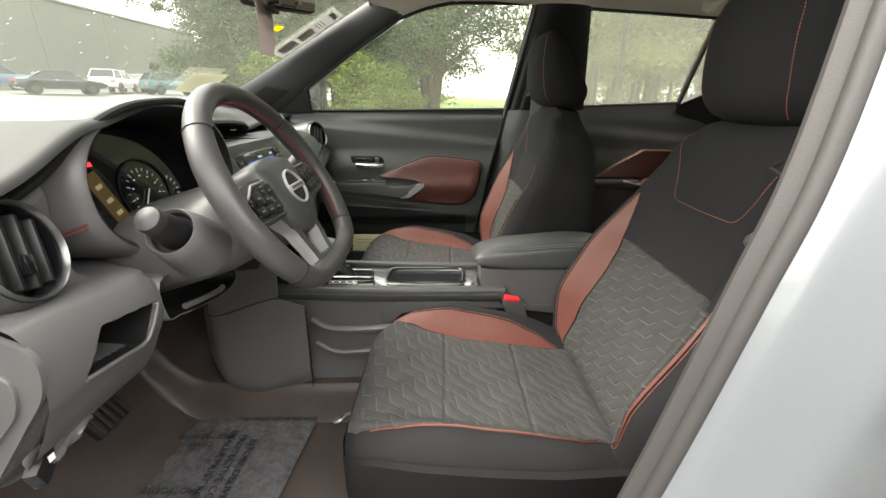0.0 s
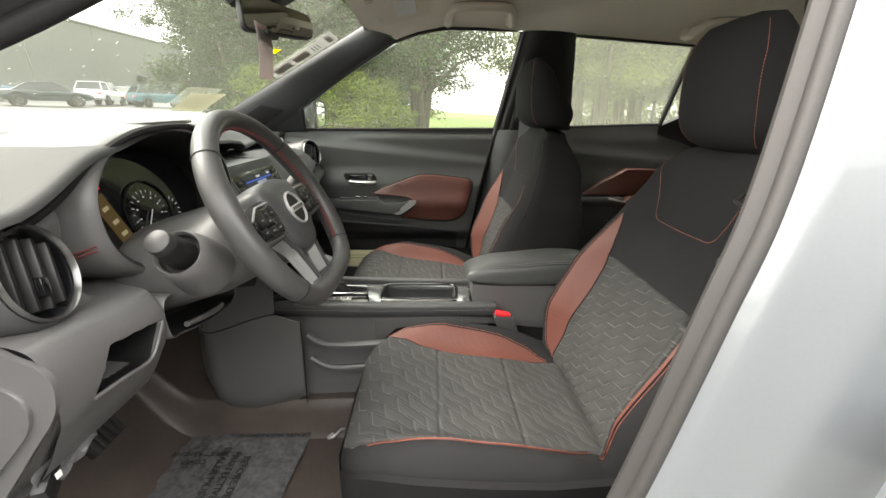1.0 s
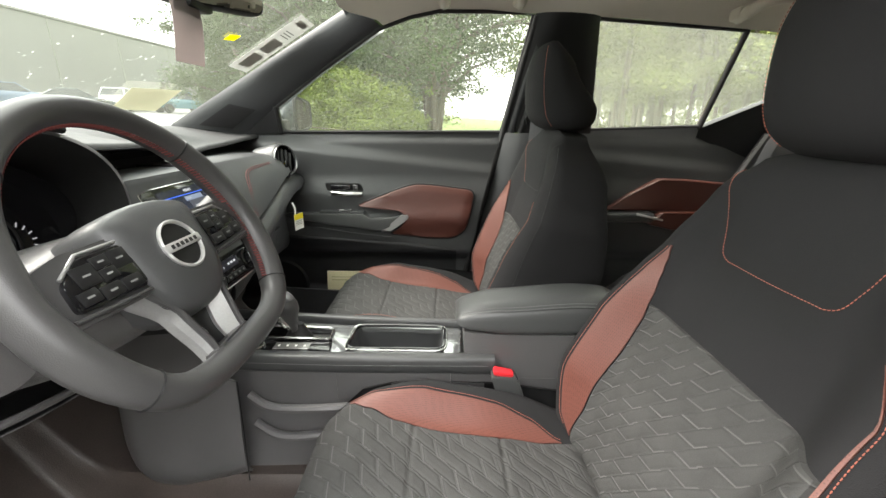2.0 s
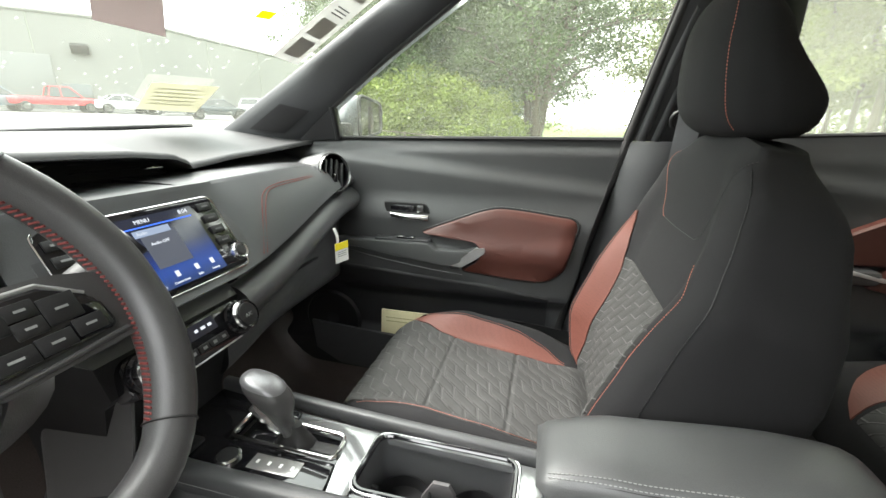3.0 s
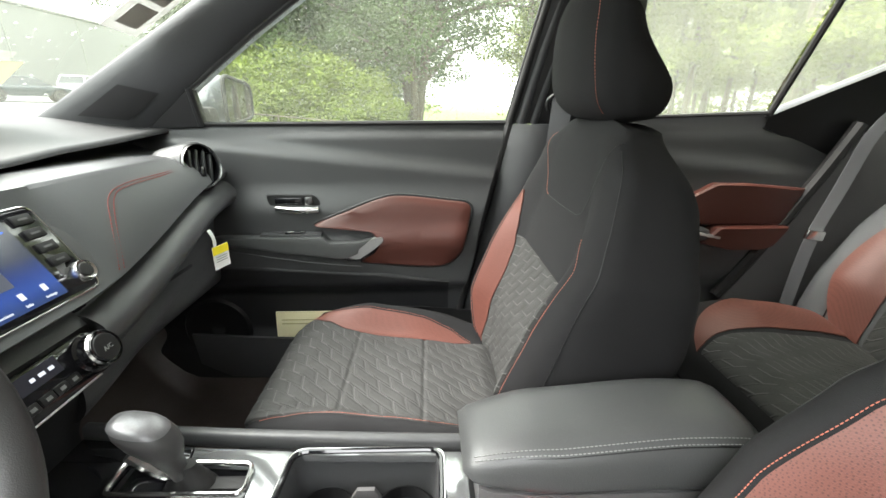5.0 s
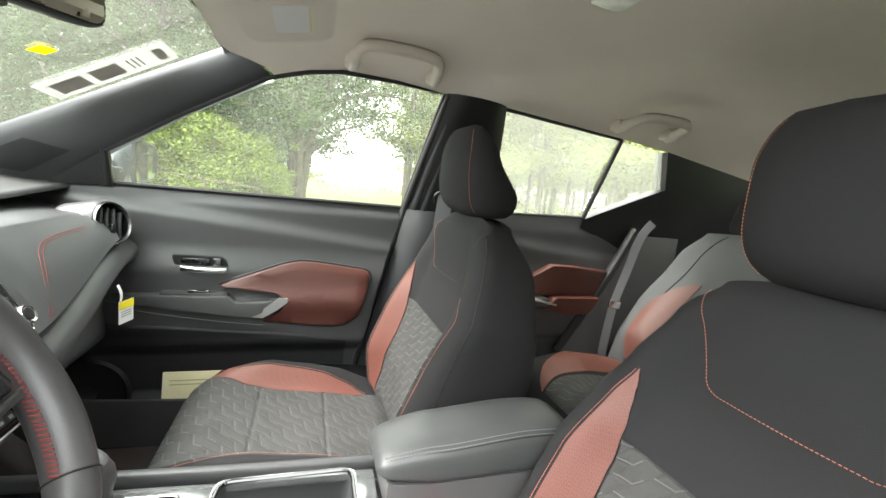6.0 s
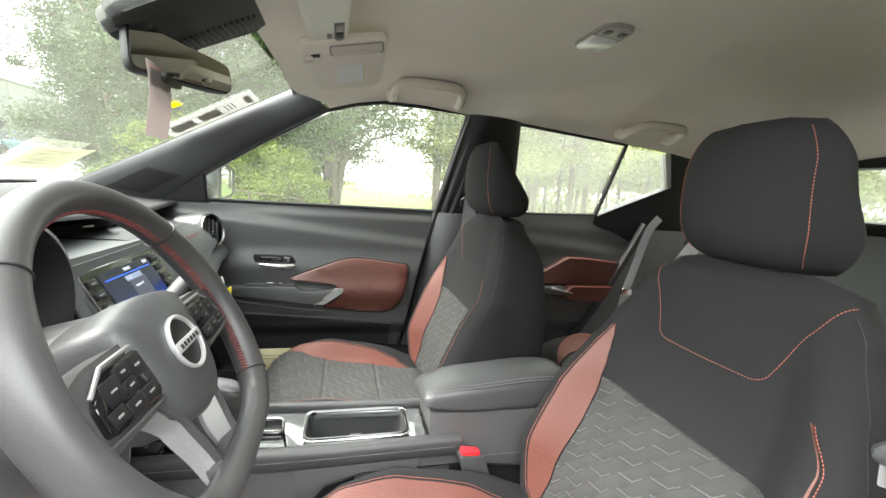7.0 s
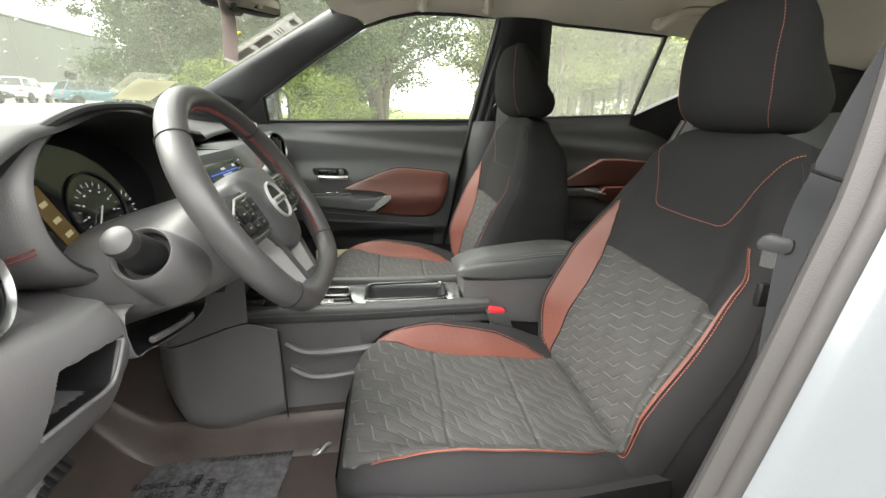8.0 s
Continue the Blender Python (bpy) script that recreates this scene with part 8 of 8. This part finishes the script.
def parked_car(label, colour, kind="sedan"):
    """A parked car: body, glass, wheels and lamps."""
    car = thing("parked_car", label, "car", group="parked cars")
    mat = material("paint " + label.split()[0], colour, 0.25, vary=0.03, coat=0.6)
    if kind == "pickup":
        lower = [(-2.7, 0.55, 0.95), (-2.6, 0.50, 1.02), (-0.4, 0.5, 1.05), (0.6, 0.5, 1.05), (1.7, 0.5, 1.05), (2.5, 0.55, 0.95), (2.65, 0.6, 0.8)]
        cab = [(-0.55, 1.05, 0.86), (-0.35, 1.78, 0.70), (0.75, 1.80, 0.70), (1.45, 1.08, 0.84)]
    elif kind == "suv":
        lower = [(-2.25, 0.5, 0.85), (-2.2, 0.4, 1.05), (-0.8, 0.35, 1.08), (0.9, 0.35, 1.05), (2.0, 0.4, 0.98), (2.2, 0.5, 0.75)]
        cab = [(-2.1, 1.05, 0.82), (-1.7, 1.60, 0.68), (0.3, 1.66, 0.68), (1.05, 1.06, 0.80)]
    elif kind == "van":
        lower = [(-2.9, 0.5, 1.1), (-2.8, 0.4, 1.2), (0, 0.4, 1.2), (1.6, 0.4, 1.15), (2.6, 0.45, 1.0), (2.8, 0.5, 0.8)]
        cab = [(-2.85, 1.2, 0.92), (-2.8, 2.35, 0.85), (1.0, 2.35, 0.85), (2.0, 1.15, 0.88)]
    else:
        lower = [(-2.25, 0.45, 0.78), (-2.15, 0.35, 0.92), (-0.8, 0.32, 0.95), (0.8, 0.32, 0.93), (1.9, 0.38, 0.82), (2.2, 0.48, 0.62)]
        cab = [(-1.55, 0.92, 0.80), (-0.75, 1.40, 0.62), (0.25, 1.43, 0.62), (1.10, 0.92, 0.78)]
    rings = []
    L0, L1 = lower[0][0], lower[-1][0]
    axles = (L0 + 0.85, L1 - 0.85)
    for k in range(41):
        x = L0 + (L1 - L0) * k / 40
        z0, z1 = interp(x, [(a, b) for a, b, _ in lower]), interp(x, [(a, c) for a, _, c in lower])
        arch = max(0.0, *(0.40 ** 2 - (x - q) ** 2 for q in axles)) ** 0.5
        z0 = max(z0, 0.30 + arch * 1.0) if arch else z0
        nip = 1 - 0.10 * abs(2 * k / 40 - 1) ** 6
        w = [0.84 * nip, 0.90 * nip, 0.91 * nip, 0.86 * nip, 0.70 * nip]
        hz = [z0, z0 + (z1 - z0) * 0.3, z0 + (z1 - z0) * 0.62, z0 + (z1 - z0) * 0.93, z1 + 0.03]
        rings.append([(x, -a, h) for a, h in zip(w, hz)] + [(x, a, h) for a, h in zip(w[::-1], hz[::-1])])
    part("body", loft(rings), mat, car, smooth=40)
    bm = bmesh.new()
    v = [bm.verts.new((x, s * w, z)) for x, z, w in cab for s in (-1, 1)]
    for q in ((0, 1, 3, 2), (2, 3, 5, 4), (4, 5, 7, 6), (0, 2, 4, 6), (1, 3, 5, 7)):
        bm.faces.new([v[i] for i in q])
    part("glasshouse", bm, material("dark car glass", (0.02, 0.025, 0.025), 0.08), car, "dark tinted windows", smooth=0)
    part("roof", rbox((cab[2][0] - cab[1][0] + 0.12, 2 * cab[1][2] + 0.06, 0.06), 0.025, ((cab[1][0] + cab[2][0]) / 2, 0, cab[1][1] + 0.01)), mat, car)
    for s in (-1, 1):
        for a, b in ((0, 1), (2, 3)):
            part("pillar", tube([(cab[a][0], s * cab[a][2], cab[a][1]), (cab[b][0], s * cab[b][2], cab[b][1])], 0.035, seg=6), mat, car)
        mx = (cab[1][0] + cab[2][0]) / 2
        part("pillar", tube([(mx, s * (cab[0][2] + 0.01), cab[0][1]), (mx, s * (cab[1][2] + 0.01), cab[1][1])], 0.03, seg=6), mat, car)
        for x in (lower[0][0] + 0.85, lower[-1][0] - 0.85):
            w = part("wheel", lathe([(0.0, 0.0), (0.20, 0.0), (0.22, 0.02), (0.34, 0.02), (0.35, -0.18), (0.0, -0.18)], Matrix.Translation((x, s * 0.90, 0.34)) @ pose(0, 0, 0, -90 * s, 0, 0), 24), RUBBER, car, "black tyre")
            part("rim", lathe([(0.21, 0.0), (0.20, 0.012), (0.05, 0.006), (0.0, 0.012)], Matrix.Translation((x, s * 0.905, 0.34)) @ pose(0, 0, 0, -90 * s, 0, 0), 20), RING, w, "grey rim")
        part("tail_lamp", rbox((0.06, 0.28, 0.14), 0.02, (lower[0][0] + 0.02, s * 0.68, 0.80)), RED_BUTTON, car, "red tail lamp")
        part("headlamp", rbox((0.08, 0.30, 0.13), 0.02, (lower[-1][0] - 0.06, s * 0.66, 0.70)), CHROME, car, "clear headlamp")
    return car


def build_far_things():
    cars = [("black sedan parked nose to the wall", (0.02, 0.03, 0.035), "sedan", -41.5, 37, 8), ("white hatch parked in a row", (0.72, 0.72, 0.72), "suv", -37.2, 42, 70), ("silver sedan parked in a row", (0.45, 0.47, 0.48), "sedan", -34.8, 46, 60),
            ("teal crossover parked in a row", (0.08, 0.16, 0.19), "suv", -32.0, 42, 25), ("red pickup parked by building", (0.50, 0.02, 0.03), "pickup", -55.8, 44, 12), ("grey crossover parked by building", (0.12, 0.16, 0.18), "suv", -60.2, 44, 20),
            ("white delivery van parked by building", (0.75, 0.76, 0.78), "van", -64.6, 44, 15), ("silver sedan parked near wall", (0.5, 0.5, 0.5), "sedan", -50.5, 45, 20), ("pale sedan behind the trees", (0.6, 0.6, 0.6), "sedan", -9, 24, 10), ("blue crossover by the corner", (0.10, 0.14, 0.2), "suv", -46.0, 44, 20)]
    for label, col, kind, az, d, turn in cars:
        c = parked_car(label, col, kind)
        p = far(az, d)
        c.matrix_basis = Matrix.Translation((p.x, p.y, ground_z(p.x, p.y))) @ Matrix.Rotation(radians(-az + turn), 4, "Z")
    # warehouse
    w = thing("warehouse", "pale flat-roofed warehouse with dock door and wall lamps", "building")
    c = far(-48.3, 50)
    L, Rr = far(-84, 62), far(-29, 75)
    base = min(ground_z(c.x, c.y), ground_z(L.x, L.y)) - 1.5
    top = 9.9
    for nm, a, b in (("wall", L, c), ("wall", c, Rr)):
        d = Vector((b.x - a.x, b.y - a.y, 0))
        n = Vector((-d.y, d.x, 0)).normalized()
        bm = bmesh.new()
        rows = []
        for q in (0, 0.3):
            o = n * q
            rows.append([bm.verts.new((a.x + o.x, a.y + o.y, base)), bm.verts.new((b.x + o.x, b.y + o.y, base)), bm.verts.new((b.x + o.x, b.y + o.y, top)), bm.verts.new((a.x + o.x, a.y + o.y, top))])
        quads(bm, rows, close_u=True)
        bm.faces.new(rows[0]), bm.faces.new(rows[1])
        part(nm, bm, WALL, w, smooth=0)
        k = int(d.length / 7)
        for i in range(1, k):
            p = a.lerp(b, i / k) - n * 0.02
            part("panel_joint", rbox((0.05, 0.05, top - base), 0, (p.x, p.y, (top + base) / 2)), material("joint", (0.16, 0.175, 0.14), 0.8), w, smooth=0)
        part("coping", tube([(a.x, a.y, top), (b.x, b.y, top)], 0.18, seg=6), WALL, w)
    bm = bmesh.new()
    bm.faces.new([bm.verts.new((p.x, p.y, top - 0.2)) for p in (L, c, Rr, far(-55, 120))])
    part("roof", bm, WALL, w, smooth=0)
    for az, z, sx, sz, nm, mt in ((-57.4, 3.9, 3.4, 4.4, "dock_door", material("grey roller door", (0.105, 0.11, 0.105), 0.6)), (-64.5, 3.5, 1.2, 2.4, "door", material("grey steel door", (0.3, 0.32, 0.32), 0.5)), (-54.0, 3.9, 2.0, 2.2, "window", material("dark office window", (0.05, 0.06, 0.06), 0.1))):
        d = (c - L).normalized()
        o = far(az, 1)
        dirv = Vector((o.x, o.y + 0.6, 0))
        den = dirv.x * d.y - dirv.y * d.x
        t = ((L.x) * d.y - (L.y + 0.6) * d.x) / den
        p = Vector((dirv.x * t, -0.6 + dirv.y * t, 0))
        n = Vector((d.y, -d.x, 0))
        if n.dot(p) > 0:
            n = -n
        part(nm, rbox((sx, 0.12, sz), 0.02), mt, w).matrix_local = Matrix.Translation((p.x + n.x * 0.08, p.y + n.y * 0.08, ground_z(p.x, p.y) + sz / 2)) @ Matrix.Rotation(math.atan2(d.y, d.x), 4, "Z")
    for az, side in ((-53.1, 0), (-63.5, 0), (-33.3, 1)):
        a, b = (L, c) if side == 0 else (c, Rr)
        d = (b - a).normalized()
        o = far(az, 1)
        dirv = Vector((o.x, o.y + 0.6, 0))
        t = (a.x * d.y - (a.y + 0.6) * d.x) / (dirv.x * d.y - dirv.y * d.x)
        p = Vector((dirv.x * t, -0.6 + dirv.y * t, 0))
        n = -p.normalized()
        part("wall_lamp", rbox((1.3, 0.5, 0.8), 0.1), DARK, w, "dark wall flood lamp").matrix_local = Matrix.Translation((p.x + n.x * 0.4, p.y + n.y * 0.4, 7.2 if side == 0 else 5.0)) @ Matrix.Rotation(math.atan2(d.y, d.x), 4, "Z") @ pose(0, 0, 0, 30, 0, 0)
    h = thing("fire_hydrant", "yellow fire hydrant on the grass island", "fire hydrant")
    ym = material("yellow hydrant paint", (0.55, 0.36, 0.03), 0.45)
    part("body", lathe([(0.0, 0.0), (0.17, 0.0), (0.17, 0.05), (0.11, 0.06), (0.11, 0.52), (0.15, 0.54), (0.15, 0.58), (0.12, 0.60), (0.09, 0.72), (0.03, 0.76), (0.0, 0.80)], None, 20), ym, h)
    for q in (0, 90, 180):
        part("outlet", lathe([(0.055, 0.08), (0.055, 0.17), (0.0, 0.17)], pose(0, 0, 0.42, 0, 0, q) @ pose(0, 0, 0, 0, 90, 0), 12), ym, h)
    place(h, far(-61.7, 15.5))
    fe = thing("rail_fence", "low weathered grey rail fence beside the bushes", "fence")
    p0, p1 = far(-24, 8.8), far(-6, 8.4)
    zz = ground_z(p0.x, p0.y) + 0.07
    for hgt in (0.62, 0.95):
        part("rail", tube([(p0.x, p0.y, zz + hgt), (p1.x, p1.y, zz + hgt - 0.25)], 0.012, seg=8), BARK, fe, "weathered rail")
    for k in range(4):
        p = p0.lerp(p1, k / 3)
        part("post", tube([(p.x, p.y, zz - 0.3), (p.x, p.y, zz + 0.98 - 0.25 * k / 3)], 0.02, seg=8), BARK, fe)


build_ground()
build_shade_wall()
build_plants()
build_far_things()


# ---- the car's nose and the rain ----
def build_bonnet():
    b = thing("bonnet", "pale grey painted bonnet and cowl ahead of windshield", "bonnet", kind="structure")
    part("panel", sheet(lambda u, v: (-1.95 + 0.87 * v, -0.80 + 1.6 * u, 0.90 + 0.07 * v + 0.03 * (1 - (2 * u - 1) ** 2)), 20, 14, 0.01), PAINT, b, smooth=60)
    part("cowl", rbox((0.14, 1.5, 0.03), 0.01, (-1.02, 0, 0.99)), RUBBER, b, "black plastic cowl")
    for s in (1, -1):
        part("fender", rbox((1.1, 0.10, 0.55), 0.04, (-1.45, s * 0.84, 0.62)), PAINT, b)
    wp = thing("wiper", "black windshield wiper resting low on glass", "wiper")
    part("arm", tube([(-1.00, 0.02, 1.065), (-0.955, 0.42, 1.085)], 0.007, seg=8), RUBBER, wp)
    part("blade", tube([(-0.985, 0.15, 1.082), (-0.915, 0.60, 1.098)], 0.006, seg=8), RUBBER, wp)


def inside_outline(x, z, outline):
    hit = False
    for (x0, z0), (x1, z1) in zip(outline, outline[1:] + outline[:1]):
        if (z0 > z) != (z1 > z) and x < (x1 - x0) * (z - z0) / (z1 - z0) + x0:
            hit = not hit
    return hit


def build_rain():
    rng = random.Random(8)

    def drop(bm, p, n, r, long=1.0):
        n = n.normalized()
        a = n.cross(Vector((0, 0, 1))).normalized()
        b = n.cross(a)
        top = bm.verts.new(p + n * r * 0.55)
        ring1 = [bm.verts.new(p + n * r * 0.38 + (a * math.cos(q) + b * math.sin(q) * long) * r * 0.65) for q in (0, 1.05, 2.09, 3.14, 4.19, 5.24)]
        ring0 = [bm.verts.new(p + (a * math.cos(q) + b * math.sin(q) * long) * r) for q in (0, 1.05, 2.09, 3.14, 4.19, 5.24)]
        for i in range(6):
            k = (i + 1) % 6
            bm.faces.new((top, ring1[i], ring1[k]))
            bm.faces.new((ring1[i], ring0[i], ring0[k], ring1[k]))
    bm = bmesh.new()
    n = 0
    while n < 5200:
        x, z = rng.uniform(-0.53, 0.32), 1.07 + 0.35 * rng.random()
        if not inside_outline(x, z, SIDE_FRONT):
            continue
        drop(bm, on_side(x, z, 1, 0.0145), Vector((0, 1, 0.38)), 0.0006 + 0.0018 * rng.random() ** 3, 1 + rng.random())
        n += 1
    r = part("rain_drops", bm, DROP, smooth=60, recalc=False)
    r.visible_shadow = False
    tagged(r, "small clear rain drops on the side glass", "rain drops", kind="stuff")
    bm = bmesh.new()
    for _ in range(2600):
        u, v = rng.uniform(0.05, 0.98), rng.uniform(0.05, 0.98)
        if u < 0.7 and rng.random() < 0.6:
            continue
        p = Vector(shield(u, v))
        nn = (Vector(shield(u + 0.01, v)) - p).cross(Vector(shield(u, v + 0.01)) - p)
        if nn.z < 0:
            nn = -nn
        drop(bm, p + nn.normalized() * 0.002, nn, 0.0006 + 0.0024 * rng.random() ** 3)
    r = part("rain_drops", bm, DROP, smooth=60, recalc=False)
    r.visible_shadow = False
    tagged(r, "clear rain drops on the windshield", "rain drops", kind="stuff")
    bm = bmesh.new()
    for _ in range(500):
        x, z = rng.uniform(0.52, 1.23), 1.09 + 0.3 * rng.random()
        if inside_outline(x, z, SIDE_REAR) or inside_outline(x, z, SIDE_QUARTER):
            drop(bm, on_side(x, z, 1, 0.0145), Vector((0, 1, 0.38)), 0.0005 + 0.0014 * rng.random() ** 3, 1.5)
    r = part("rain_drops", bm, DROP, smooth=60, recalc=False)
    r.visible_shadow = False
    tagged(r, "fine rain drops on the rear door glass", "rain drops", kind="stuff")


build_bonnet()
build_rain()
